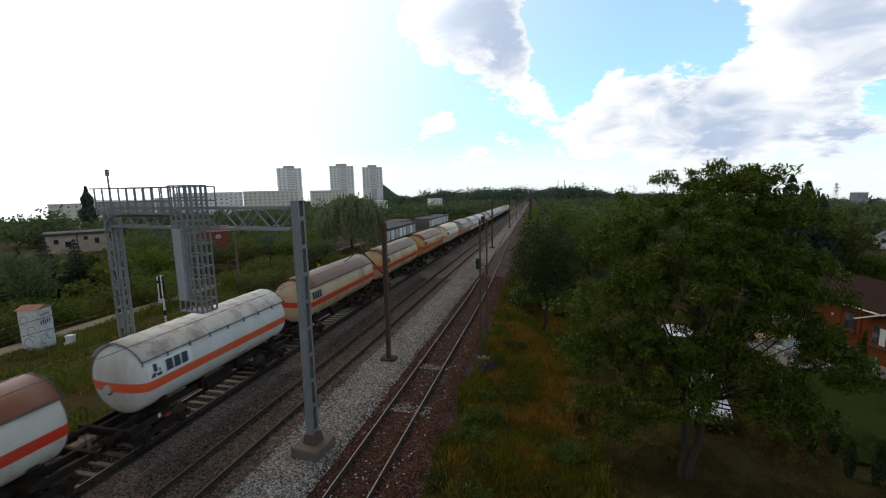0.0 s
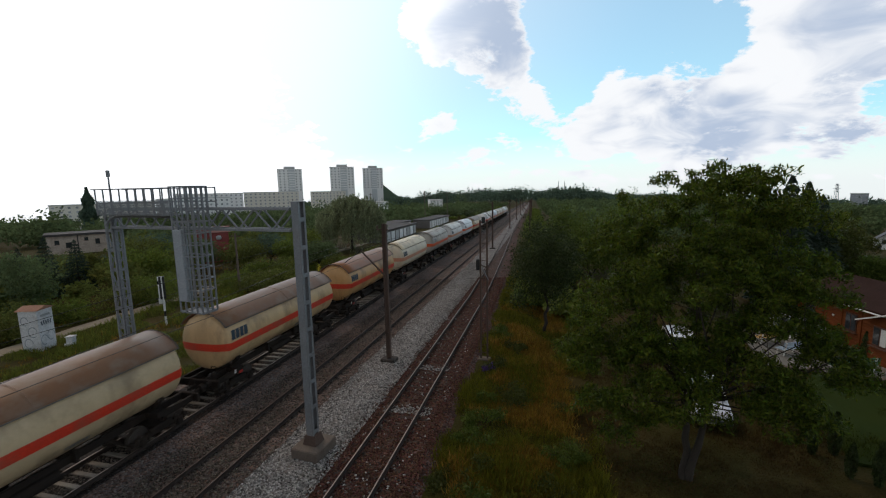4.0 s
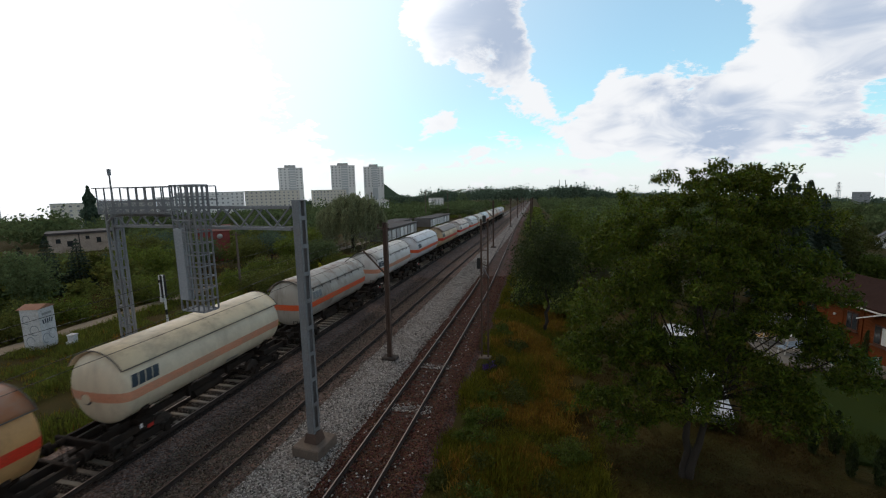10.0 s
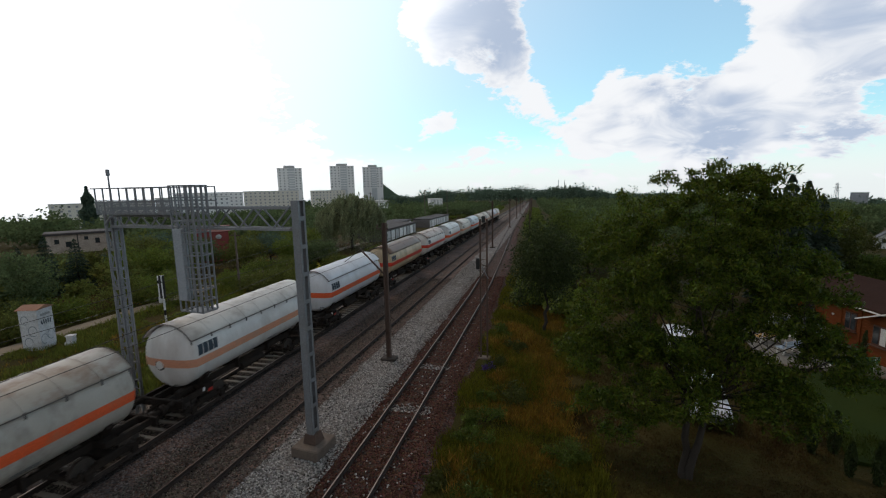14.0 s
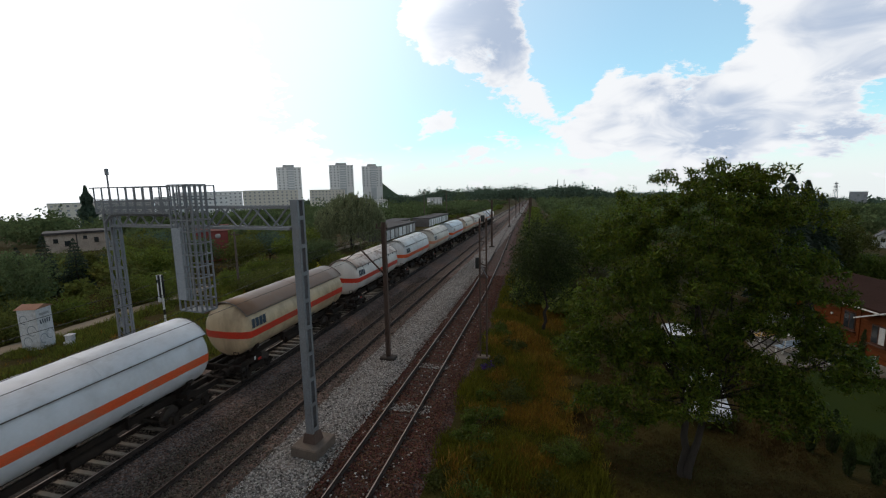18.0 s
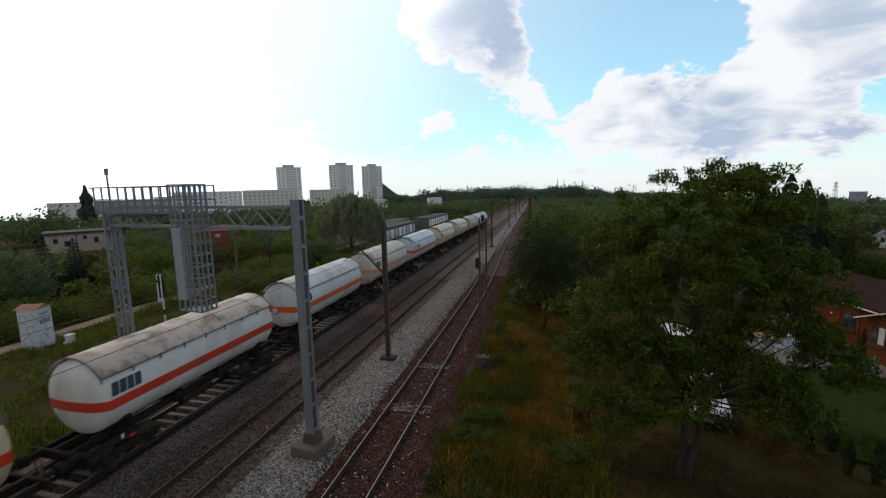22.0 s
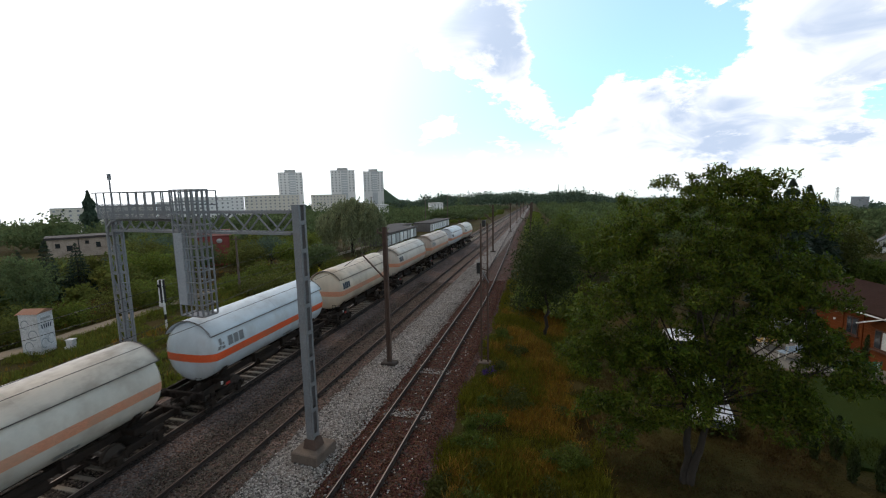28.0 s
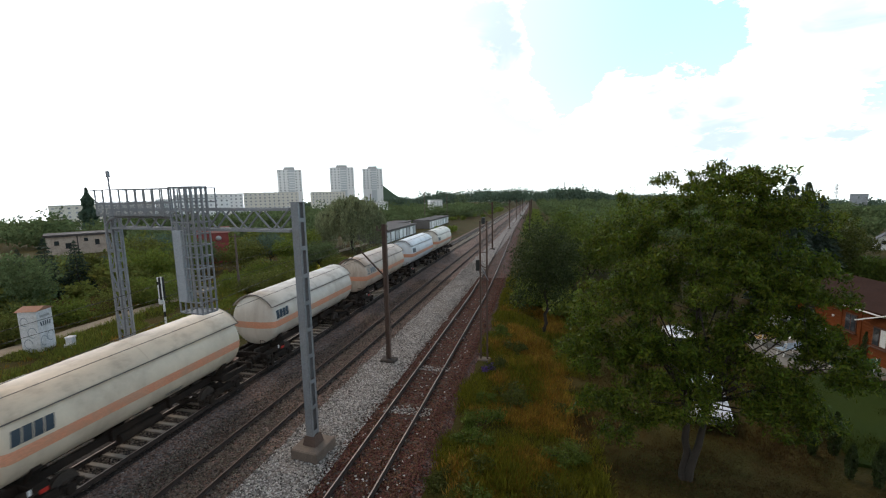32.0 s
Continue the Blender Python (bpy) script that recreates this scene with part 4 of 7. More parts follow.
def line_mast(x, y, h, arm_to, z_contact=5.95, material=None, lean=0.0):
    """A slim steel catenary mast with its cantilever."""
    x0, z0 = x + line_dx(y), line_dz(y)
    root = empty("catenary_mast", (x0, y, z0))
    tagged(root, "slim rust-brown catenary mast with a cantilever arm beside the track", "catenary mast", group="masts along the line")
    bm = bmesh.new()
    for s in (-0.11, 0.11):
        box(bm, s, 0, h / 2 + 0.1, 0.05, 0.2, h)
    for k in range(int(h / 0.6)):
        bar(bm, (-0.11, -0.06, 0.4 + k * 0.6), (0.11, -0.06, 0.8 + k * 0.6), 0.04, 0.02)
        bar(bm, (0.11, 0.06, 0.4 + k * 0.6), (-0.11, 0.06, 0.8 + k * 0.6), 0.04, 0.02)
    box(bm, 0, 0, h / 2 + 0.1, 0.17, 0.05, h)
    part("mast", bm, M_RUST_STEEL, root)
    bm = bmesh.new()
    box(bm, 0, 0, -0.07, 0.95, 0.7, 0.5, bevel=0.05)
    part("foundation", bm, mat("oil_black_concrete", (0.05, 0.038, 0.032), (0.035, 0.027, 0.023), rough=0.95, scale=3, fine=25, bump=0.5), root, "low blackened concrete foundation")
    dx = arm_to - x
    bm = bmesh.new()
    cyl(bm, (0, 0, 5.35), (dx * 0.55, 0, 6.95), 0.055, seg=8)
    part("cantilever_arm", bm, M_RUST_STEEL, root)
    bm = bmesh.new()
    cyl(bm, (dx * 0.55, 0, 6.95), (dx * 0.95, 0, 6.15), 0.02, seg=6)
    cyl(bm, (0, 0, 7.6), (dx * 0.55, 0, 6.95), 0.015, seg=6)
    part("stay", bm, M_WIRE, root)
    bm = bmesh.new()
    for k in range(4):
        cyl(bm, (dx * (0.08 + 0.03 * k), 0, 5.58 + 0.087 * k), (dx * (0.095 + 0.03 * k), 0, 5.62 + 0.087 * k), 0.08, 0.05, seg=10)
    part("insulator", bm, mat("brown_porcelain", (0.12, 0.05, 0.03), rough=0.25, bump=0), root)
    bm = bmesh.new()
    bar(bm, (-0.5, 0, h - 0.25), (0.25, 0, h - 0.25), 0.07)
    cyl(bm, (-0.45, 0, h - 0.2), (-0.45, 0, h), 0.05, seg=8)
    part("crossarm", bm, M_RUST_STEEL, root)
    return root


line_mast(-9.62, 24.0, 8.5, -12.5)
for k, y in enumerate((75.8, 127.0, 178.0, 230.0, 285.0)):
    line_mast(-9.6, y, 8.3, -12.5)
for y in (100.0, 152.0, 204.0, 258.0):
    line_mast(-3.6, y, 8.3, -6.6)


def wire(name, x, z, y0, y1, label, sag=0.0, span=51.0, r=0.017):
    """A wire along the line, hung from mast to mast."""
    pts = []
    y = y0
    while y <= y1:
        f = ((y - 24.0) % span) / span
        pts.append(Vector((x + line_dx(y), y, z + line_dz(y) - sag * 4 * f * (1 - f))))
        y += 6.0
    verts, faces = [], []
    for p in pts:
        verts += [(p.x + r * math.cos(a), p.y, p.z + r * math.sin(a)) for a in (0.5, 2.6, 4.7)]
    for j in range(len(pts) - 1):
        for i in range(3):
            faces.append((j * 3 + i, j * 3 + (i + 1) % 3, j * 3 + 3 + (i + 1) % 3, j * 3 + 3 + i))
    return tagged(part_mesh(name, raw_mesh(name, verts, faces), M_WIRE), label, "overhead wire")


for x in (T1, T2):
    wire("contact_wire", x, 5.95, -40, 420, "thin dark contact wire above the track", r=0.011)
    wire("messenger_wire", x + 0.05, 7.1, -40, 420, "thin dark messenger wire hung above the contact wire", sag=0.9, r=0.011)


def lattice_signal(x, y):
    root = empty("signal_post", (x, y, ground_z(x, y)))
    tagged(root, "narrow brown lattice signal post with dark lamp heads in the grass", "railway signal")
    h = 9.0
    for s in (-0.21, 0.21):
        bm = bmesh.new()
        bar(bm, (s, 0, 0), (s, 0, h), 0.1, 0.1)
        part("leg", bm, M_RUST_STEEL, root)
    for k in range(16):
        z = 0.4 + k * 0.55
        bm = bmesh.new()
        bar(bm, (-0.21, 0.02, z), (0.21, 0.02, z), 0.03)
        part("rung", bm, M_RUST_STEEL, root)
    bm = bmesh.new()
    box(bm, 0, 0, -0.2, 0.8, 0.6, 0.5, bevel=0.04)
    part("foundation", bm, M_CONCRETE, root)
    dark = mat("black_signal_enamel", (0.012, 0.012, 0.012), rough=0.45, bump=0)
    for cx, cz, hh in ((-0.36, 6.2, 0.7), (0.0, 9.0, 0.4)):
        bm = bmesh.new()
        box(bm, cx, -0.05, cz, 0.22, 0.2, hh, bevel=0.03)
        head = part("signal_head", bm, dark, root)
        for q in range(2 if hh > 0.5 else 1):
            bm = bmesh.new()
            z = cz + (q - 0.5) * 0.32 if hh > 0.5 else cz
            cyl(bm, (cx, 0.05, z), (cx, 0.24, z), 0.08, 0.09, seg=12, caps=False)
            part("hood", bm, dark, head)
    bm = bmesh.new()
    bar(bm, (-0.42, 0, 5.3), (0.21, 0, 5.3), 0.06)
    bar(bm, (-0.42, 0, 6.3), (0.21, 0, 6.0), 0.05)
    part("bracket", bm, M_RUST_STEEL, root)
    bm = bmesh.new()
    bar(bm, (0.12, -0.05, 5.6), (0.3, -0.05, 5.25), 0.05)
    bar(bm, (-0.1, -0.05, 6.0), (0.12, -0.05, 5.6), 0.05)
    part("conduit", bm, M_STEEL, root)


lattice_signal(-3.96, 26.3)


def small_signal(x, y):
    root = empty("shunting_signal", (x, y, ground_z(x, y)))
    tagged(root, "short black and white banded shunting signal in the grass", "railway signal")
    w, b = mat("white_enamel", (0.7, 0.7, 0.7), rough=0.4, bump=0.05), mat("black_enamel", (0.015, 0.015, 0.016), rough=0.4, bump=0.05)
    for k in range(5):
        bm = bmesh.new()
        cyl(bm, (0, 0, k * 0.45 - 0.1), (0, 0, k * 0.45 + 0.35), 0.085, seg=12)
        part("post_band", bm, b if k == 2 else w, root)
    bm = bmesh.new()
    box(bm, 0, -0.05, 3.2, 0.44, 0.26, 1.9, bevel=0.03)
    head = part("signal_head", bm, b, root)
    bm = bmesh.new()
    for s in (-0.18, 0.18):
        box(bm, s, -0.185, 3.2, 0.12, 0.02, 1.9)
    part("white_border", bm, w, head)
    bm = bmesh.new()
    cyl(bm, (0.0, -0.2, 3.7), (0, -0.36, 3.7), 0.12, seg=12, caps=False)
    part("hood", bm, b, head)
    bm = bmesh.new()
    box(bm, -0.3, 0.05, 2.1, 0.3, 0.3, 0.5, bevel=0.03)
    part("relay_box", bm, w, root)


small_signal(-30.7, 27.7)


def relay_cabin(x, y):
    root = empty("relay_cabin", (x, y, ground_z(x, y)), 18)
    tagged(root, "white line-side cabin with grey scrawls and a rusty red roof", "equipment cabin")
    m = mat("scuffed_white_paint", (0.62, 0.62, 0.63), (0.52, 0.52, 0.53), rough=0.7, scale=1.5, fine=12, bump=0.15, dirt=(0.22, 0.20, 0.18), dirt_amt=0.5, dirt_scale=1.1)
    bm = bmesh.new()
    box(bm, 0, 0, 1.4, 1.25, 1.3, 3.1, bevel=0.02)
    part("body", bm, m, root)
    bm = bmesh.new()
    vs = [bm.verts.new(p) for p in ((-0.74, -0.77, 2.94), (0.74, -0.77, 2.94), (0.74, 0.77, 2.94), (-0.74, 0.77, 2.94), (-0.74, 0, 3.2), (0.74, 0, 3.2))]
    for f in ((0, 1, 5, 4), (3, 4, 5, 2), (0, 4, 3), (1, 2, 5), (0, 3, 2, 1)):
        bm.faces.new([vs[i] for i in f])
    part("roof", bm, mat("rusty_sheet_roof", (0.28, 0.12, 0.07), (0.38, 0.22, 0.15), rough=0.8, scale=2, fine=20), root, "rusty red-brown sheet roof")
    g = mat("grey_spray_paint", (0.30, 0.33, 0.35), rough=0.7, bump=0.0)
    dark_paint = mat("dark_spray_paint", (0.06, 0.07, 0.09), rough=0.7, bump=0.0)
    for k in range(5):
        bm = bmesh.new()
        box(bm, 0.629, -0.36 + 0.18 * k, 1.95 + 0.03 * (k % 2), 0.006, 0.1, 0.3, Matrix.Rotation(0.2 - 0.1 * k, 4, "X"))
        part("painted_stroke", bm, dark_paint, root, "dark painted stroke")
    for c, z, r, face in ((-0.3, 0.75, 0.34, 0), (0.28, 0.95, 0.36, 0), (-0.25, 2.2, 0.3, 1), (0.2, 1.4, 0.36, 1), (-0.15, 0.6, 0.34, 1)):
        # one sprayed ring, not quite closed
        bm = bmesh.new()
        n, w = 15, 0.035
        rows = []
        for k in range(n):
            t = 2 * math.pi * k / 17
            pair = []
            for q in (r - w, r + w):
                p = (c + 0.8 * q * math.cos(t), z + q * math.sin(t))
                pair.append(bm.verts.new((p[0], -0.654, p[1]) if face else (0.629, *p)))
            rows.append(pair)
        for (p, q), (u, v) in zip(rows, rows[1:]):
            bm.faces.new((p, q, v, u))
        part("sprayed_ring", bm, g, root, "grey sprayed ring")
    bm = bmesh.new()
    box(bm, 0.63, 0.0, 2.5, 0.012, 0.8, 0.16)
    part("vent", bm, mat("grey_vent", (0.3, 0.3, 0.3)), root)


relay_cabin(-35.3, 21.55)


def small_box(x, y):
    root = empty("cable_box", (x, y, ground_z(x, y)), 15)
    tagged(root, "small white cable cabinet standing in the grass", "cable cabinet")
    m = mat("scuffed_white_paint", (0.6, 0.6, 0.6))
    bm = bmesh.new()
    box(bm, 0, 0, 0.36, 0.46, 0.4, 0.8, bevel=0.03)
    part("body", bm, m, root)
    bm = bmesh.new()
    box(bm, 0, 0, 0.78, 0.54, 0.48, 0.08, bevel=0.03)
    part("cap", bm, m, root)
    bm = bmesh.new()
    box(bm, -0.4, 0.1, 0.1, 0.26, 0.3, 0.28, bevel=0.03)
    part("side_box", bm, m, root)


small_box(-33.4, 22.3)


def plain_pole(x, y, h, name, label, r=0.14):
    root = empty(name, (x, y, ground_z(x, y)))
    tagged(root, label, "pole")
    bm = bmesh.new()
    cyl(bm, (0, 0, -0.2), (0, 0, h), r, r * 0.7, seg=10)
    part("shaft", bm, M_CONCRETE, root)
    bm = bmesh.new()
    bar(bm, (-0.6, 0, h - 0.3), (0.6, 0, h - 0.3), 0.08)
    part("crossarm", bm, M_RUST_STEEL, root)
    return root


plain_pole(-33.1, 39.4, 6.4, "line_pole", "grey concrete line pole with a short crossarm")
for x, y, h in ((-44.0, 150.0, 12.0), (-40.0, 168.0, 12.0), (-52.0, 120.0, 11.0)):
    plain_pole(x, y, h, "lamp_pole", "tall thin grey concrete lamp pole behind the trees", 0.16)


def chimney_stack(x, y, top, r):
    z = ground_z(x, y)
    root = empty("chimney_stack", (x, y, z))
    tagged(root, "thin grey factory chimney far off on the horizon", "chimney", "far chimneys")
    for k in range(4):
        bm = bmesh.new()
        h = top - z
        cyl(bm, (0, 0, h * k / 4 - (0.2 if k == 0 else 0)), (0, 0, h * (k + 1) / 4), r * (1 - 0.1 * k), r * (0.9 - 0.1 * k), seg=14)
        part("shaft", bm, M_CONCRETE, root)


for x, y, top, r in ((16.4, 900.0, 19.5, 0.9), (28.6, 900.0, 18.8, 0.9)):
    chimney_stack(x, y, top, r)


def pylon(x, y, top, half):
    z = ground_z(x, y)
    h = top - z
    root = empty("power_pylon", (x, y, z))
    tagged(root, "thin grey lattice power pylon far off on the horizon", "pylon")
    for a in (-1, 1):
        for b in (-1, 1):
            bm = bmesh.new()
            bar(bm, (a * half, b * half, -0.3), (a * half * 0.2, b * half * 0.2, h), 0.45)
            part("leg", bm, M_STEEL, root)
    for k in range(7):
        za, zb = h * k / 8, h * (k + 1) / 8
        ra, rb = half * (1 - 0.8 * k / 8), half * (1 - 0.8 * (k + 1) / 8)
        for q in (-1, 1):
            bm = bmesh.new()
            bar(bm, (-q * ra, -ra, za), (q * rb, -rb, zb), 0.3)
            part("brace", bm, M_STEEL, root)
    for f, w in ((0.7, 5.0), (0.82, 6.0), (0.94, 4.0)):
        bm = bmesh.new()
        bar(bm, (-w, 0, h * f), (w, 0, h * f), 0.5)
        part("crossarm", bm, M_STEEL, root)


pylon(488.0, 900.0, 4.5, 4.0)

# dusty path along the line
def build_path():
    verts, faces = [], []
    ys = steps([(-40, 120, 1.5)])
    for y in ys:
        c = -37.3 + 0.35 * noise.noise((y * 0.07, 2, 0))
        for k in range(5):
            x = c + (k - 2) * 0.42 + (0.3 * noise.noise((y * 0.4, k, 7)) if k in (0, 4) else 0)
            verts.append((x + line_dx(y), y, ground_z(x + line_dx(y), y) + (0.115 if 0 < k < 4 else 0.02)))
    for j in range(len(ys) - 1):
        for i in range(4):
            a = j * 5 + i
            faces.append((a, a + 1, a + 6, a + 5))
    tagged(part_mesh("path", raw_mesh("path", verts, faces), mat("dusty_path", (0.27, 0.22, 0.16), (0.19, 0.155, 0.11), rough=0.95, scale=0.7, fine=12, bump=0.4), smooth=True),
           "pale dusty footpath through the grass", "path", kind="structure")


build_path()

# ---- trees and plants ----
def leaf_mat(name, a, b, amt=0.35, trans=0.36, yellow=None, rough=0.6, spec=0.2):
    return mat(name, a, b, rough=rough, scale=0.25, fine=2.0, bump=0.0, island=amt, trans=trans, spec=spec, dirt=yellow, dirt_amt=0.6 if yellow else 0.0, dirt_scale=0.5)


M_LEAF = leaf_mat("walnut_leaves", (0.066, 0.096, 0.009), (0.094, 0.112, 0.012), 0.65, 0.36, rough=0.5, spec=0.2)
M_LEAF_DARK = leaf_mat("dark_leaves", (0.034, 0.05, 0.014), (0.046, 0.06, 0.018), trans=0.3)
M_LEAF_LIGHT = leaf_mat("light_leaves", (0.075, 0.11, 0.018), (0.10, 0.125, 0.023), trans=0.42)
M_LEAF_OLIVE = leaf_mat("olive_leaves", (0.06, 0.072, 0.015), (0.088, 0.088, 0.02))
M_NEEDLE = leaf_mat("spruce_needles", (0.03, 0.05, 0.03), (0.04, 0.06, 0.04), trans=0.05)
M_NEEDLE_BLUE = leaf_mat("blue_spruce_needles", (0.07, 0.10, 0.09), (0.09, 0.12, 0.11), trans=0.05)
M_WILLOW = leaf_mat("willow_leaves", (0.20, 0.23, 0.13), (0.25, 0.27, 0.15), trans=0.4, rough=0.9, spec=0.05)
# woodland leaves lightened, the far ones also bluer, to stand in for haze
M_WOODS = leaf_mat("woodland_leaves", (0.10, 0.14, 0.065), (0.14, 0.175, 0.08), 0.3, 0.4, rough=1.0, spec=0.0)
M_WOODS_HAZE = leaf_mat("haze_tinted_leaves", (0.09, 0.135, 0.10), (0.105, 0.155, 0.11), 0.25, 0.4, rough=1.0, spec=0.0)
M_SCRUB = leaf_mat("scrub_leaves", (0.13, 0.155, 0.042), (0.18, 0.185, 0.05), 0.35, 0.4, rough=0.9, spec=0.05)
M_BUSH = leaf_mat("fresh_bush_leaves", (0.12, 0.165, 0.028), (0.16, 0.185, 0.034), trans=0.42)
M_BUSH_OLIVE = leaf_mat("olive_bush_leaves", (0.10, 0.12, 0.026), (0.14, 0.14, 0.032))
M_YELLOW = leaf_mat("yellow_blossom", (0.5, 0.42, 0.03), (0.35, 0.36, 0.05), trans=0.2)
M_BARK = mat("grey_brown_bark", (0.034, 0.025, 0.018), (0.022, 0.017, 0.013), rough=0.95, scale=3, fine=18, bump=0.8, dist=0.03, stretch=(3, 3, 0.8))


def quads_mesh(name, centres, right, up):
    """One four-cornered leaf for each row: centre, half width and half length vectors."""
    n = len(centres)
    v = np.empty((n, 4, 3), np.float32)
    v[:, 0], v[:, 1], v[:, 2], v[:, 3] = centres - up, centres + right, centres + up, centres - right
    me = bpy.data.meshes.new(name)
    me.vertices.add(n * 4)
    me.vertices.foreach_set("co", v.reshape(-1))
    me.loops.add(n * 4)
    me.loops.foreach_set("vertex_index", np.arange(n * 4, dtype=np.int32))
    me.polygons.add(n)
    me.polygons.foreach_set("loop_start", np.arange(n, dtype=np.int32) * 4)
    me.polygons.foreach_set("loop_total", np.full(n, 4, np.int32))
    me.update()
    me.validate()
    return me


def unit(a):
    return a / np.maximum(1e-6, np.linalg.norm(a, axis=-1, keepdims=True))


def leaves(rng, tips, per, spread, length, width, droop=0.3, flat=0.0):
    """Leaves in clusters round the twig tips."""
    c = np.repeat(tips, per, axis=0) + rng.normal(0, 1, (len(tips) * per, 3)).clip(-1.6, 1.6) * np.asarray(spread)
    up = unit(rng.normal(0, 1, c.shape) + np.array([0, 0, -droop]))
    side = unit(np.cross(up, rng.normal(0, 1, c.shape) + np.array([0, 0, flat])))
    s = rng.uniform(0.6, 1.3, (len(c), 1))
    return c, side * width * s, up * length * s


def lobe_tips(rng, lobes, count, hollow=0.55):
    vol = np.array([l[3] * l[4] * l[5] for l in lobes]) ** 0.6
    pick = rng.choice(len(lobes), count, p=vol / vol.sum())
    d = unit(rng.normal(0, 1, (count, 3)))
    r = hollow + (1 - hollow) * rng.random((count, 1)) ** 0.7
    L = np.array(lobes)[pick]
    # uneven outline
    wob = np.array([0.82 + 0.36 * (noise.noise(tuple(q * 1.9 + p)) * 0.5 + 0.5) for q, p in zip(d, L[:, :3])])[:, None]
    return L[:, :3] + d * L[:, 3:6] * r * wob


def tube(verts, faces, pts, radii, seg=6):
    b = len(verts)
    for k, (p, r) in enumerate(zip(pts, radii)):
        p = Vector(p)
        d = (Vector(pts[min(k + 1, len(pts) - 1)]) - Vector(pts[max(k - 1, 0)])).normalized()
        q = d.to_track_quat("Z", "Y")
        for i in range(seg):
            a = 2 * math.pi * i / seg
            verts.append(p + q @ Vector((r * math.cos(a), r * math.sin(a), 0)))
    for k in range(len(pts) - 1):
        for i in range(seg):
            j = (i + 1) % seg
            faces.append((b + k * seg + i, b + k * seg + j, b + (k + 1) * seg + j, b + (k + 1) * seg + i))


def limb(verts, faces, a, b, r0, r1, rng, bend=0.15, seg=6, n=5):
    a, b = np.array(a, float), np.array(b, float)
    L = np.linalg.norm(b - a)
    off = rng.normal(0, bend * L, 3) * np.array([1, 1, 0.3])
    pts = [a + (b - a) * t + off * 4 * t * (1 - t) * 0.5 + rng.normal(0, 0.02 * L, 3) * (0 < t < 1) for t in np.linspace(0, 1, n)]
    tube(verts, faces, [tuple(p) for p in pts], np.linspace(r0, r1, n), seg)
    return pts


def tree(name, base, trunk_h, trunk_r, lobes, tips, per, spread, length, width, leaf, label, seed, stems=1, twigs=40, lean=(0, 0), droop=0.3, hollow=0.55, group="", sprays=0, flat=0.0):
    """A tree at base with its crown given as lobes (x, y, z, rx, ry, rz) in the world."""
    rng = np.random.default_rng(seed)
    root = empty(name, base)
    tagged(root, label, "tree", group)
    B = np.array(base)
    lb = [(l[0] - B[0], l[1] - B[1], l[2] - B[2], *l[3:]) for l in lobes]
    verts, faces = [], []
    forks = []
    for s in range(stems):
        top = np.array([lean[0] + (s - (stems - 1) / 2) * 0.9, lean[1] + rng.normal(0, 0.2), trunk_h])
        pts = limb(verts, faces, (0.22 * (s - (stems - 1) / 2), 0, -0.15), top, trunk_r, trunk_r * 0.62, rng, 0.05, 10, 7)
        forks.append((top, trunk_r * 0.55))
    ends = []
    for l in lb:
        f, r = forks[int(rng.integers(len(forks)))]
        pts = limb(verts, faces, f, l[:3], r * 0.52, r * 0.15, rng, 0.12, 6, 6)
        ends += [(p, r * 0.3) for p in pts[2:]]
    T = lobe_tips(rng, lb, tips, hollow)
    if sprays:
        # leaves gather in sprays at the ends of boughs, with gaps between
        T = np.repeat(T, sprays, axis=0) + rng.normal(0, 1, (len(T) * sprays, 3)).clip(-1.4, 1.4) * np.array([0.26, 0.26, 0.16])
    T = T[T[:, 2] > 0.3]
    for k in range(twigs):
        p, r = ends[int(rng.integers(len(ends)))]
        q = T[np.argmin(np.linalg.norm(T[rng.choice(len(T), min(60, len(T)))] - p, axis=1))] if k % 2 else T[int(rng.integers(len(T)))]
        if np.linalg.norm(q - p) < 4.0:
            limb(verts, faces, p, q, r * 0.5, 0.008, rng, 0.1, 4, 4)
    part_mesh("trunk", raw_mesh("trunk", verts, faces), M_BARK, root, smooth=True)
    c, rt, up = leaves(rng, T, per, spread, length, width, droop, flat)
    part_mesh("crown", quads_mesh("crown", c, rt, up), leaf, root)
    return root


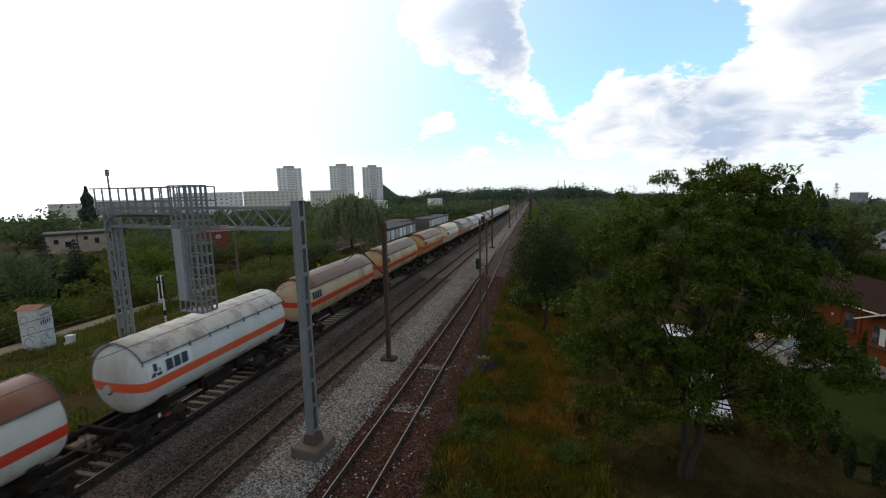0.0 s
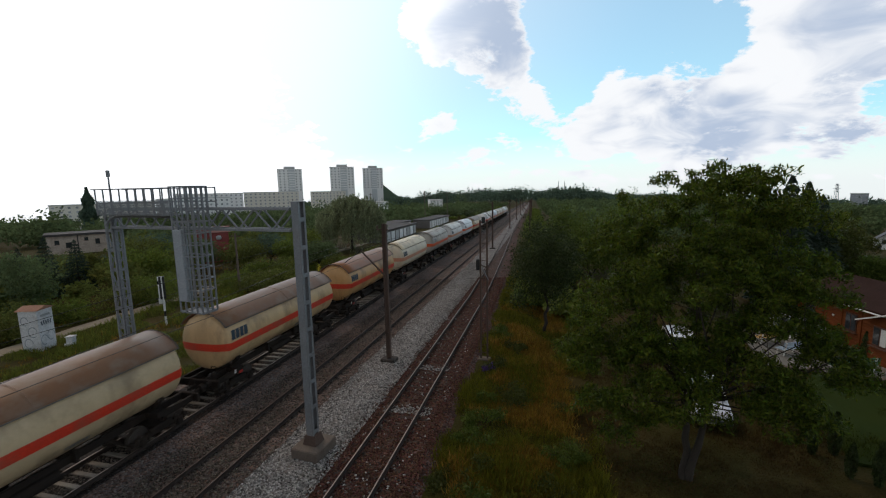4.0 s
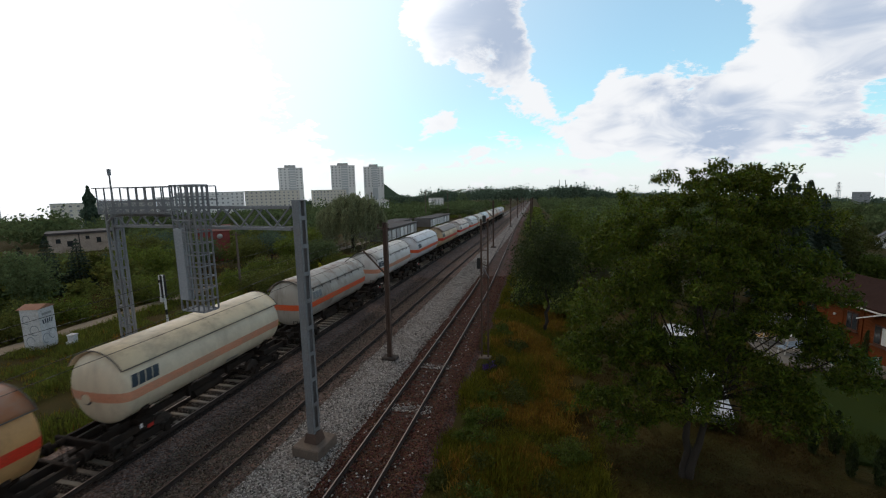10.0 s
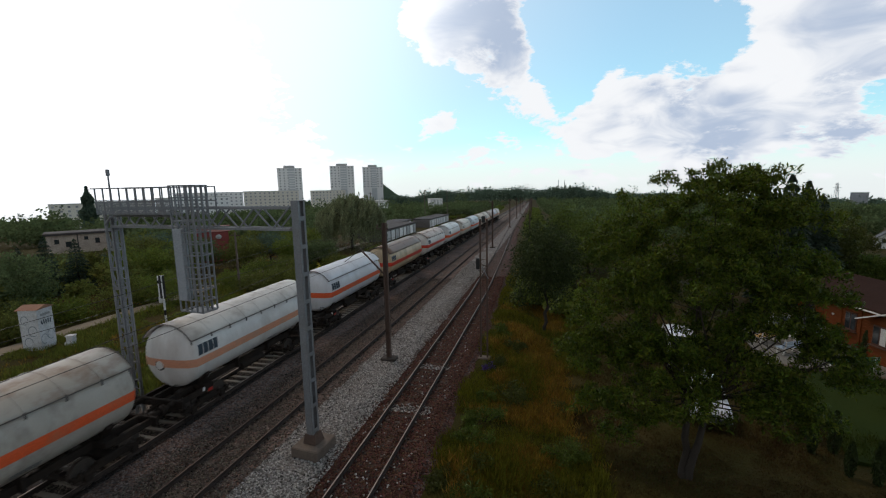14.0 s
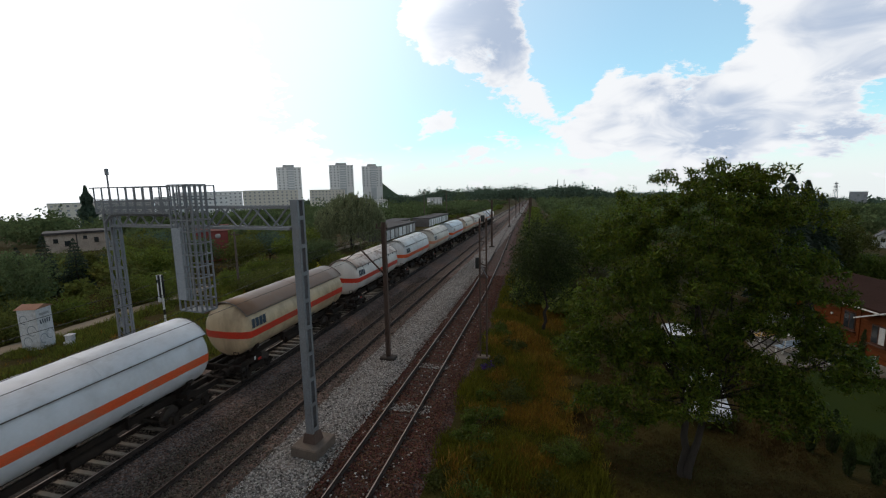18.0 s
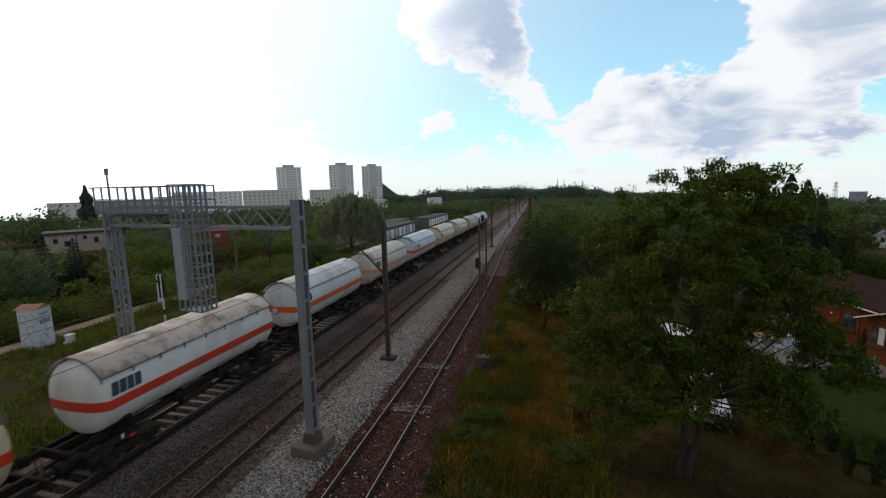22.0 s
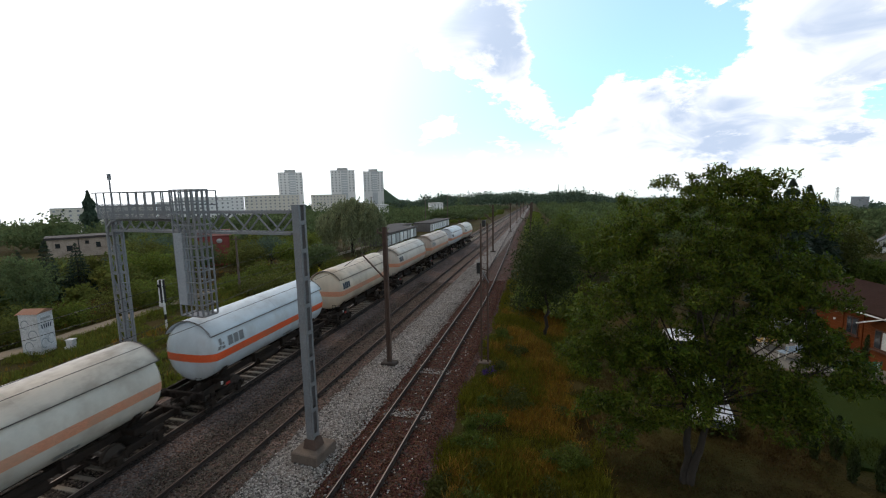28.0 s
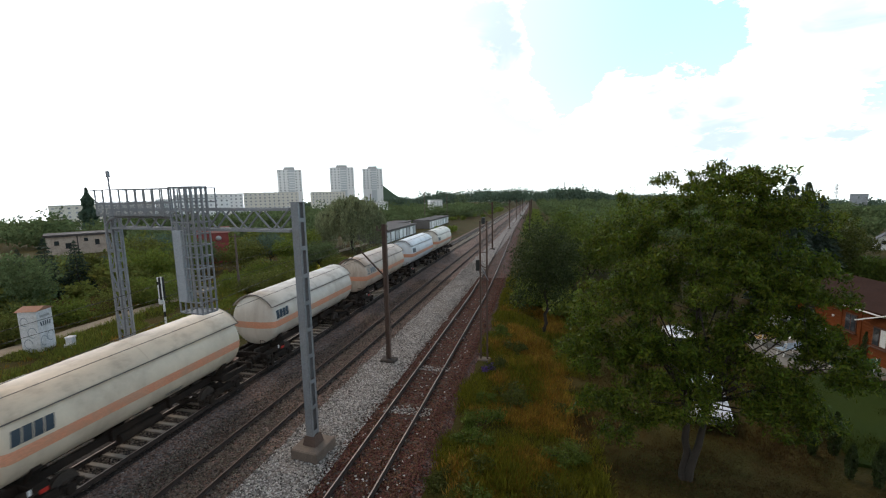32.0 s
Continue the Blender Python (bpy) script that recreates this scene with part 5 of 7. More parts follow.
MAIN_LOBES = [(6.2, 20.1, 8.0, 3.6, 3.2, 3.2), (4.4, 20.5, 7.6, 2.6, 2.4, 2.6), (3.0, 19.8, 5.0, 2.2, 2.0, 1.8), (1.9, 19.4, 3.4, 1.6, 1.4, 1.1), (2.7, 18.4, 1.0, 1.4, 1.2, 1.3), (3.9, 18.2, 1.7, 1.4, 1.2, 1.2),
              (8.3, 20.4, 8.2, 2.7, 2.4, 3.0), (8.1, 20.3, 10.4, 1.2, 1.2, 1.2), (5.8, 20.6, 10.4, 1.5, 1.3, 0.9), (6.2, 19.2, 6.5, 3.3, 3.0, 2.0), (9.2, 18.9, 6.7, 1.8, 1.8, 1.3),
              (10.3, 18.0, 3.8, 1.2, 1.0, 0.9), (4.9, 19.0, 3.2, 2.2, 1.8, 1.6), (6.1, 18.8, 3.4, 1.3, 1.2, 1.0), (8.3, 17.6, 2.6, 1.2, 1.0, 0.9), (9.2, 17.4, 1.9, 1.0, 0.9, 0.8), (9.3, 18.4, 5.2, 1.3, 1.0, 0.6), (7.4, 17.2, 2.0, 1.0, 0.9, 0.8), (10.1, 18.9, 6.6, 1.1, 1.0, 1.0), (4.6, 18.0, 3.7, 1.5, 1.1, 1.1), (5.2, 17.0, 2.3, 1.1, 0.8, 0.8), (7.0, 18.6, 4.0, 1.1, 1.0, 1.1), (3.8, 19.2, 3.6, 1.2, 1.0, 1.0), (3.9, 21.4, 8.9, 1.4, 1.3, 1.3), (7.0, 20.7, 10.3, 1.4, 1.3, 1.2), (9.4, 20.6, 9.4, 1.0, 1.0, 0.9),
              (10.0, 17.9, 4.0, 0.9, 0.8, 0.8), (10.9, 18.5, 4.2, 0.8, 0.7, 0.6), (7.5, 18.6, 4.5, 1.1, 1.0, 1.0), (7.2, 18.1, 2.7, 0.9, 0.8, 0.8), (7.9, 17.8, 3.4, 1.0, 0.9, 0.9), (9.5, 18.2, 4.7, 1.0, 0.9, 0.8), (8.7, 17.5, 2.7, 0.8, 0.7, 0.7)]
tree("walnut_tree", (5.45, 17.5, ground_z(5.45, 17.5)), 3.0, 0.165, MAIN_LOBES, 570, 28, (0.13, 0.13, 0.10), 0.092, 0.031, M_LEAF,
     "large leafy green walnut tree with forked dark trunk on the grass", 11, stems=2, twigs=190, lean=(0.5, 1.0), droop=0.5, hollow=0.48, sprays=8, flat=0.9)


def round_tree(name, x, y, top, r, leaf, label, seed, tips=340, per=22, size=0.1, low=0.22, group="", squash=0.8):
    """A broad crown of several lobes; top is the height of its highest leaves in the world."""
    rng = np.random.default_rng(seed)
    zg = ground_z(x, y)
    h = top - zg
    lobes = [(x, y, zg + h * 0.62, r * 0.8, r * 0.8, h * 0.36)]
    for k in range(6):
        a = k * 1.047 + rng.uniform(-0.3, 0.3)
        lobes.append((x + r * 0.5 * math.cos(a), y + r * 0.5 * math.sin(a), zg + h * rng.uniform(0.38, 0.72), r * 0.52, r * 0.52, h * 0.24))
    return tree(name, (x, y, zg), h * low + 0.3, max(0.06, r * 0.05), lobes, tips, per, (r * 0.09, r * 0.09, r * 0.08), size, size * 0.5, leaf, label, seed, 1, 24, group=group, hollow=0.4)


round_tree("linden_tree", -0.25, 34.0, 8.6, 3.2, M_LEAF_DARK, "dark green round linden tree at the edge of the embankment", 21, 900, 24, 0.085, 0.3)
for k, (x, y, top, r) in enumerate(((4.3, 45.8, 8.5, 3.3), (7.5, 51.5, 9.6, 3.4), (2.7, 59.9, 8.3, 3.2), (10.9, 59.0, 10.2, 3.6))):
    round_tree("acacia_tree", x, y, top, r, M_LEAF_LIGHT, "fresh yellow-green broad-leaved tree behind the walnut", 30 + k, 420, 24, 0.12, group="light green trees by the line")
for k, (x, y, top, r) in enumerate(((29.0, 52.5, 7.6, 2.3), (31.0, 51.3, 3.2, 2.6), (33.4, 61.5, 7.6, 3.0), (47.0, 82.0, 2.2, 4.0), (23.4, 57.4, 8.6, 3.6), (17.5, 47.3, 8.5, 3.4), (14.0, 44.0, 7.6, 3.4))):
    round_tree("garden_tree", x, y, top, r, (M_LEAF_OLIVE, M_LEAF_LIGHT, M_LEAF)[k % 3], "dense olive-green garden tree behind the house", 40 + k, 360, 22, 0.13, group="trees behind the house")


def spruce(x, y, top, r, leaf, label, seed, n=3800):
    rng = np.random.default_rng(seed)
    zg = ground_z(x, y)
    h = top - zg
    root = empty("spruce", (x, y, zg))
    tagged(root, label, "tree", "spruces")
    verts, faces = [], []
    tube(verts, faces, [(0, 0, -0.1), (0, 0, h * 0.5), (0, 0, h)], [0.05 * r + 0.08, 0.08, 0.015], 8)
    part_mesh("trunk", raw_mesh("trunk", verts, faces), M_BARK, root)
    # whorls of drooping boughs
    t = rng.random(n) ** 1.25
    z = h * (0.06 + 0.94 * t)
    z = np.floor(z / (h / 16)) * (h / 16) + rng.normal(0, h / 80, n) + h / 32
    a = rng.integers(0, 11, n) * 0.571 + np.floor(z * 3) + rng.normal(0, 0.16, n)
    R = r * (1 - z / h).clip(0.02, 1) ** 0.72 * (0.75 + 0.3 * rng.random(n)) * rng.random(n) ** 0.45
    c = np.stack([R * np.cos(a), R * np.sin(a), z - R * 0.22], 1)
    up = unit(np.stack([np.cos(a), np.sin(a), np.full(n, -0.35)], 1) + rng.normal(0, 0.35, (n, 3)))
    side = unit(np.cross(up, rng.normal(0, 1, (n, 3))))
    s = rng.uniform(0.6, 1.3, (n, 1)) * r / 2.4 * (0.3 + 0.7 * (1 - z / h).clip(0, 1))[:, None]
    part_mesh("crown", quads_mesh("crown", c, side * 0.10 * s, up * 0.28 * s), leaf, root)


spruce(21.9, 46.9, 11.2, 3.2, M_NEEDLE, "tall dark spruce behind the walnut tree", 51, 15000)
spruce(24.9, 50.2, 10.6, 3.0, M_NEEDLE, "dark spruce beside a taller one", 52, 14000)
spruce(26.4, 50.6, 9.2, 2.8, M_NEEDLE, "dark spruce at the end of a row", 54, 10000)
spruce(25.3, 49.8, 6.9, 2.3, M_NEEDLE_BLUE, "blue-grey spruce near the wooden house", 53, 9000)
for k, (x, y, top, r) in enumerate(((-52.0, 33.4, 6.3, 2.0), (-50.8, 35.6, 5.8, 1.9), (-52.6, 31.4, 5.4, 1.8))):
    spruce(x, y, top, r, M_NEEDLE, "young dark spruce in front of the low building", 55 + k, 3600)

# left of the line: thickets behind the path
for k, (x, y, top, r) in enumerate(((-44.7, 26.6, 6.0, 3.4), (-58.1, 38.5, 3.6, 4.0), (-50.7, 20.6, 5.6, 3.6), (-45.6, 39.0, 4.6, 3.4), (-46.8, 46.6, 4.4, 3.8), (-42.1, 51.6, 4.4, 3.6), (-41.6, 56.7, 4.2, 3.8),
                                   (-36.3, 55.1, 4.0, 3.2), (-31.6, 53.4, 3.8, 3.0), (-52.0, 44.0, 5.4, 3.8), (-56.0, 50.0, 5.0, 3.6), (-40.0, 63.0, 5.0, 3.6), (-52.0, 30.0, 5.0, 3.2), (-57.0, 40.6, 3.4, 2.6), (-56.0, 43.4, 2.8, 2.4), (-50.5, 47.0, 4.2, 2.8), (-47.4, 48.8, 4.6, 2.6), (-46.0, 44.0, 3.6, 2.4))):
    round_tree("thicket_tree", x, y, top, r, (M_WOODS, M_BUSH_OLIVE, M_WOODS_HAZE, M_BUSH)[k % 4], "dense dark green self-sown tree beyond the path", 60 + k, 330, 20, 0.13, 0.1, "thicket beyond the path")


def bush(x, y, h, r, leaf, label, seed, n=240, size=0.09):
    rng = np.random.default_rng(seed)
    zg = ground_z(x, y)
    root = empty("bush", (x, y, zg))
    tagged(root, label, "bush", "bushes in the grass")
    lobes = [(0, 0, h * 0.42, r * 0.7, r * 0.7, h * 0.5)] + [(r * q * math.cos(a), r * q * math.sin(a), h * 0.9 * s, r * 0.45, r * 0.45, h * s) for a, q, s in zip(rng.uniform(0, 6.28, 5), rng.uniform(0.5, 1.1, 5), rng.uniform(0.2, 0.5, 5))]
    T = lobe_tips(rng, lobes, n, 0.4)
    T[:, 2] = np.maximum(T[:, 2], 0.05)
    verts, faces = [], []
    for k in range(10):
        limb(verts, faces, (0, 0, -0.05), T[k], 0.03, 0.008, rng, 0.1, 4, 4)
    part_mesh("stem", raw_mesh("stem", verts, faces), M_BARK, root)
    c, rt, up = leaves(rng, T, 18, (r * 0.12, r * 0.12, h * 0.08), size, size * 0.5)
    part_mesh("foliage", quads_mesh("foliage", c, rt, up), leaf, root)


for k, (x, y, h, r) in enumerate(((-39.5, 27.2, 2.6, 1.9), (-41.1, 24.1, 2.9, 2.4), (-38.9, 22.1, 2.0, 1.6), (-36.8, 33.8, 3.6, 2.4), (-40.5, 32.6, 3.2, 2.5), (-30.9, 39.3, 2.2, 2.2), (-35.0, 42.1, 2.0, 2.2),
                                 (-29.7, 42.7, 2.5, 2.4), (-27.7, 51.0, 3.0, 2.2), (-24.6, 50.8, 2.4, 1.8), (-26.0, 60.0, 2.6, 2.4), (-24.5, 46.0, 1.6, 1.5), (-42.0, 18.0, 2.2, 2.2), (-44.0, 14.0, 2.6, 2.6),
                                 (-39.5, 36.5, 2.8, 2.2), (-36.0, 47.5, 2.6, 2.4), (-33.0, 48.0, 2.8, 2.4), (-43.0, 35.5, 3.2, 2.4))):
    bush(x, y, h, r, (M_BUSH, M_SCRUB, M_BUSH_OLIVE)[k % 3], "untidy green bush in rough grass", 90 + k)
bush(-22.6, 38.5, 3.4, 0.8, M_YELLOW, "yellow-flowering shrub beside the track", 120, 70)


def willow(x, y, top, r):
    rng = np.random.default_rng(5)
    zg = ground_z(x, y)
    h = top - zg
    root = empty("willow_tree", (x, y, zg))
    tagged(root, "broad grey-green weeping willow with hanging branches", "tree")
    verts, faces = [], []
    tube(verts, faces, [(0, 0, -0.2), (0.1, 0, h * 0.3), (0, 0.1, h * 0.7)], [0.4, 0.32, 0.15], 8)
    n = 520
    a, q = rng.random(n) * 6.283, rng.random(n) ** 0.5
    cs = []
    for k in range(n):
        rr = r * q[k]
        zt = h * (1 - 0.33 * q[k] ** 2) * rng.uniform(0.86, 1.0) * (0.9 + 0.12 * noise.noise((a[k] * 1.3, q[k] * 2, 0)))
        drop = h * rng.uniform(0.25, 0.62) * (0.5 + 0.5 * q[k])
        m = 46
        s = np.linspace(0, 1, m)
        cs.append(np.stack([rr * math.cos(a[k]) * (1 + 0.05 * s) + rng.normal(0, 0.14, m), rr * math.sin(a[k]) * (1 + 0.05 * s) + rng.normal(0, 0.14, m), zt - drop * s], 1))
        if k % 9 == 0:
            limb(verts, faces, (0, 0, h * 0.55), cs[-1][0], 0.1, 0.02, rng, 0.1, 4, 4)
    part_mesh("trunk", raw_mesh("trunk", verts, faces), M_BARK, root)
    c = np.concatenate(cs)
    c = c[c[:, 2] > 0.3]
    up = unit(rng.normal(0, 0.45, c.shape) + np.array([0, 0, -1.0]))
    side = unit(np.cross(up, rng.normal(0, 1, c.shape)))
    part_mesh("crown", quads_mesh("crown", c, side * 0.07, up * 0.3), M_WILLOW, root)


willow(-36.0, 73.5, 10.8, 6.4)


def woods(name, spots, leaf, label, seed, per_tree=150, size=0.5):
    """Far woodland, nobody could count it: heaps of leaf clumps."""
    rng = np.random.default_rng(seed)
    C, R, U = [], [], []
    for x, y, top, r in spots:
        zg = ground_z(x, y)
        h = max(2.0, top - zg)
        d = unit(rng.normal(0, 1, (per_tree, 3)))
        q = 0.45 + 0.55 * rng.random((per_tree, 1))
        s = size * (0.7 + 0.8 * rng.random((per_tree, 1)))
        # uneven heads on each crown
        k = 0.8 + 0.3 * np.sin(d[:, :1] * 5 + x) * np.cos(d[:, 1:2] * 4 + y)
        c = np.array([x, y, zg + h * 0.56]) + d * q * k * np.array([r, r, h * 0.46])
        u = unit(rng.normal(0, 1, c.shape))
        C.append(c), U.append(u * s), R.append(unit(np.cross(u, rng.normal(0, 1, c.shape))) * s * 0.6)
    ob = part_mesh(name, quads_mesh(name, np.concatenate(C), np.concatenate(R), np.concatenate(U)), leaf)
    return tagged(ob, label, "woods", kind="stuff")


def far_spots():
    rnd = random.Random(8)
    left, right, deep = [], [], []
    fixed = [(-128.7, 77.0, 6.0, 6.9), (-126.6, 80.5, 6.6, 5.9), (-116.3, 77.9, 8.4, 4.1), (-140, 70, 5.5, 7), (-150, 90, 5.5, 7), (-83.2, 71.9, 4.0, 5.0), (-72.7, 68.7, 3.6, 5.3), (-74.5, 80.9, 3.4, 5.8), (-105.0, 170.2, 6.5, 7.9), (-93.8, 165.3, 7.0, 7.5),
             (-64.3, 168.1, 7.1, 7.1), (-55.9, 140.8, 5.2, 6.9), (-51.5, 182.9, 5.4, 8.8), (-60.1, 293.9, 9.0, 7.1), (-52.2, 246.4, 3.6, 9.0), (-67.8, 209.3, 4.9, 8.7), (-55.7, 85.6, 4.4, 4.0)]
    left += fixed
    for k in range(650):
        y = rnd.uniform(70, 480)
        x = -46 + min(14, max(0, (y - 130) * 0.2)) - line_slope(y) - rnd.random() ** 1.5 * (110 + y * 0.55)
        if -100 < x < -60 and y < 75 or -60 < x < -28 and 80 < y < 132 or -45 < x < -28 and y < 170:
            continue
        top = 7.5 - 0.026 * y + rnd.uniform(-3.2, 0.6) - 0.012 * max(0, -x - 60)
        left.append((x, y, top, rnd.uniform(3.0, 6.0)))
    for k in range(560):
        y = rnd.uniform(62, 520)
        x = 3 - line_slope(y) + rnd.random() ** 1.3 * (60 + y * 0.75)
        if y < 95 and x > 22:
            continue
        top = 8.3 - 0.022 * y + rnd.uniform(-2.4, 1.2) - 0.03 * max(0, x - 50)
        right.append((x, y, top, rnd.uniform(3.0, 5.5)))
    for k in range(900):
        y = rnd.uniform(480, 1250)
        x = rnd.uniform(-0.75, 0.95) * y
        z = ground_z(x, y)
        deep.append((x, y, z + rnd.uniform(14, 19) + (6 if -0.3 < x / y < 0.1 else 0), rnd.uniform(13, 22)))
    return left, right, deep


def line_slope(y):
    return -line_dx(y) * 1.0


def scrub_spots():
    rnd = random.Random(3)
    out = []
    while len(out) < 150:
        x, y = rnd.uniform(-98, -41), rnd.uniform(14, 72)
        az = math.degrees(math.atan2(x, y))
        if (-100 < x < -84 and 52 < y) or (-55 < x < -45 and 50 < y < 62) or (-61 < az < -51 and math.hypot(x, y) > 66):
            continue
        out.append((x, y, ground_z(x, y) + rnd.uniform(1.8, 4.4), rnd.uniform(1.4, 2.8)))
    return out


left_spots, right_spots, deep_spots = far_spots()
woods("scrub", scrub_spots(), M_SCRUB, "tangled green scrub beyond the path", 204, 330, 0.24)


def verge_spots():
    rnd = random.Random(6)
    out = []
    for k in range(190):
        y = 38 + 240 * rnd.random() ** 1.2
        x = line_dx(y) + side_dx(y) - 2.0 + rnd.random() * 5.0
        out.append((x, y, ground_z(x, y) + rnd.uniform(1.2, 3.4), rnd.uniform(1.2, 2.2)))
    for k in range(90):
        y = 80 + 230 * rnd.random()
        x = line_dx(y) - 24.0 - rnd.random() * 22.0
        out.append((x, y, ground_z(x, y) + rnd.uniform(0.8, 1.8 + 0.008 * y), rnd.uniform(1.2, 2.4)))
    return [s for s in out if not (-46 < s[0] < -28 and 80 < s[1] < 170)]


woods("verge_scrub", verge_spots(), M_BUSH, "light green bushes crowding the edge of the line", 205, 260, 0.22)
woods("woods_left", left_spots, M_WOODS, "dark green woodland left of the line", 201, 330, 0.38)
woods("woods_right", right_spots, M_WOODS, "green woodland right of the line", 202, 330, 0.36)
woods("woods_far", deep_spots, M_WOODS_HAZE, "distant woodland on the horizon, haze put into its leaf colour", 203, 330, 1.1)


def poplar(x, y, top):
    rng = np.random.default_rng(77)
    zg = ground_z(x, y)
    h = top - zg
    root = empty("poplar_tree", (x, y, zg))
    tagged(root, "tall slender dark poplar in front of the flats", "tree")
    verts, faces = [], []
    tube(verts, faces, [(0, 0, 0), (0, 0, h * 0.9)], [0.3, 0.06], 6)
    part_mesh("trunk", raw_mesh("trunk", verts, faces), M_BARK, root)
    n = 2600
    t = rng.random(n)
    R = 3.0 * (0.85 + 0.25 * np.sin(t * 19)) * np.sin(np.pi * (0.12 + 0.86 * t) ** 0.75).clip(0.05, 1) * rng.random(n) ** 0.4
    a = rng.random(n) * 6.283
    c = np.stack([R * np.cos(a), R * np.sin(a), h * (0.08 + 0.92 * t)], 1)
    up = unit(rng.normal(0, 0.5, c.shape) + np.array([0, 0, 1.0]))
    part_mesh("crown", quads_mesh("crown", c, unit(np.cross(up, rng.normal(0, 1, c.shape))) * 0.3, up * 0.6), M_WOODS_HAZE, root)


poplar(-160.7, 119.1, 13.0)


def grass(name, rect, count, h, leaf, label, seed, keep=None):
    """Blades of rough grass in tufts."""
    rng = np.random.default_rng(seed)
    x0, x1, y0, y1 = rect
    bx, by = rng.uniform(x0, x1, count), y0 + (y1 - y0) * rng.random(count) ** 1.4
    dens = np.array([noise.noise((x * 0.35, y * 0.35, seed)) for x, y in zip(bx, by)])
    ok = dens > -0.3
    if keep:
        ok &= np.array([keep(x, y) for x, y in zip(bx, by)])
    bx, by, dens = bx[ok], by[ok], dens[ok]
    z = np.array([ground_z(x, y) for x, y in zip(bx, by)])
    per = 9
    base = np.repeat(np.stack([bx, by, z], 1), per, axis=0) + rng.normal(0, 1, (len(bx) * per, 3)) * np.array([0.13, 0.13, 0.0])
    hh = (np.repeat(h * (0.6 + dens), per) * rng.uniform(0.5, 1.2, len(base)))[:, None]
    up = unit(rng.normal(0, 0.32, base.shape) + np.array([0, 0, 1.0])) * hh / 2
    side = unit(np.cross(up, rng.normal(0, 1, base.shape))) * (0.012 + 0.014 * hh)
    ob = part_mesh(name, quads_mesh(name, base + up, side, up), leaf)
    return tagged(ob, label, "grass", kind="stuff")


M_BLADE_DRY = leaf_mat("dry_grass_blades", (0.26, 0.15, 0.026), (0.20, 0.125, 0.02), 0.5, 0.35)
M_BLADE = leaf_mat("green_grass_blades", (0.115, 0.12, 0.012), (0.165, 0.135, 0.016), 0.4, 0.4)
# yard blades darkened so that their colour carries the walnut's shade
M_BLADE_YARD = leaf_mat("yellowing_shaded_blades", (0.06, 0.036, 0.011), (0.085, 0.045, 0.014), 0.4, 0.25)
SCATTER = random.Random(12)
grass("dry_grass", (-4.3, 2.6, 9, 60), 34000, 0.62, M_BLADE_DRY, "tall dry yellow-brown grass on the embankment", 301, lambda x, y: SCATTER.random() < 1.25 - abs(x + 0.9 + 1.3 * noise.noise((x * 0.3, y * 0.3, 8))) / 1.9 + 0.7 * noise.noise((x * 0.9, y * 0.9, 2)))
grass("green_grass", (-4.6, 2.4, 9, 60), 15000, 0.5, M_BLADE, "tufts of green grass on the embankment", 302)
grass("orchard_grass", (1.0, 13.0, 10, 34), 15000, 0.15, M_BLADE_YARD, "short grass under the walnut tree, its shade put into the blade colour", 303)
M_BLADE_VERGE = leaf_mat("weedy_grass_blades", (0.125, 0.155, 0.026), (0.17, 0.175, 0.036), 0.45, 0.4)
grass("verge_grass", (-40.0, -20.6, 6, 62), 19000, 0.6, M_BLADE_VERGE, "rough green grass left of the tracks", 304, lambda x, y: not -38.6 < x < -36.0)
grass("verge_dry_grass", (-46.0, -20.6, 6, 62), 1300, 0.6, M_BLADE_DRY, "dry stalks among the grass left of the tracks", 305, lambda x, y: not -38.6 < x < -36.0)
for k, (x, y, h, r) in enumerate(((-2.6, 15.6, 1.0, 0.9), (-2.9, 19.0, 1.1, 0.8), (-2.2, 22.0, 1.0, 0.9), (-2.5, 13.6, 0.9, 0.9), (0.2, 15.4, 0.9, 0.8), (-3.3, 17.2, 0.8, 0.7), (-2.4, 28.6, 1.0, 1.0), (-1.0, 13.2, 0.8, 0.9), (-3.4, 14.4, 0.9, 0.8), (-3.6, 12.0, 0.8, 0.8), (-2.9, 25.2, 1.0, 0.8), (0.9, 17.8, 0.9, 0.7), (1.0, 13.8, 1.0, 0.8), (-3.2, 21.0, 0.7, 0.6), (0.8, 21.5, 0.7, 0.7), (-3.4, 31.0, 1.0, 0.9))):
    bush(x, y, h * (0.6 + 0.12 * (k % 4)), r * (0.8 + 0.2 * (k % 3)), (M_LEAF_OLIVE, M_LEAF_LIGHT)[k % 2], "low scrubby green weeds on the embankment", 130 + k, 110, 0.055)

M_PURPLE = leaf_mat("purple_blossom", (0.10, 0.05, 0.22), (0.07, 0.04, 0.16), trans=0.2)
bush(-3.35, 24.6, 0.6, 0.45, M_PURPLE, "small clump of purple flowers beside the signal post", 160, 60, 0.04)

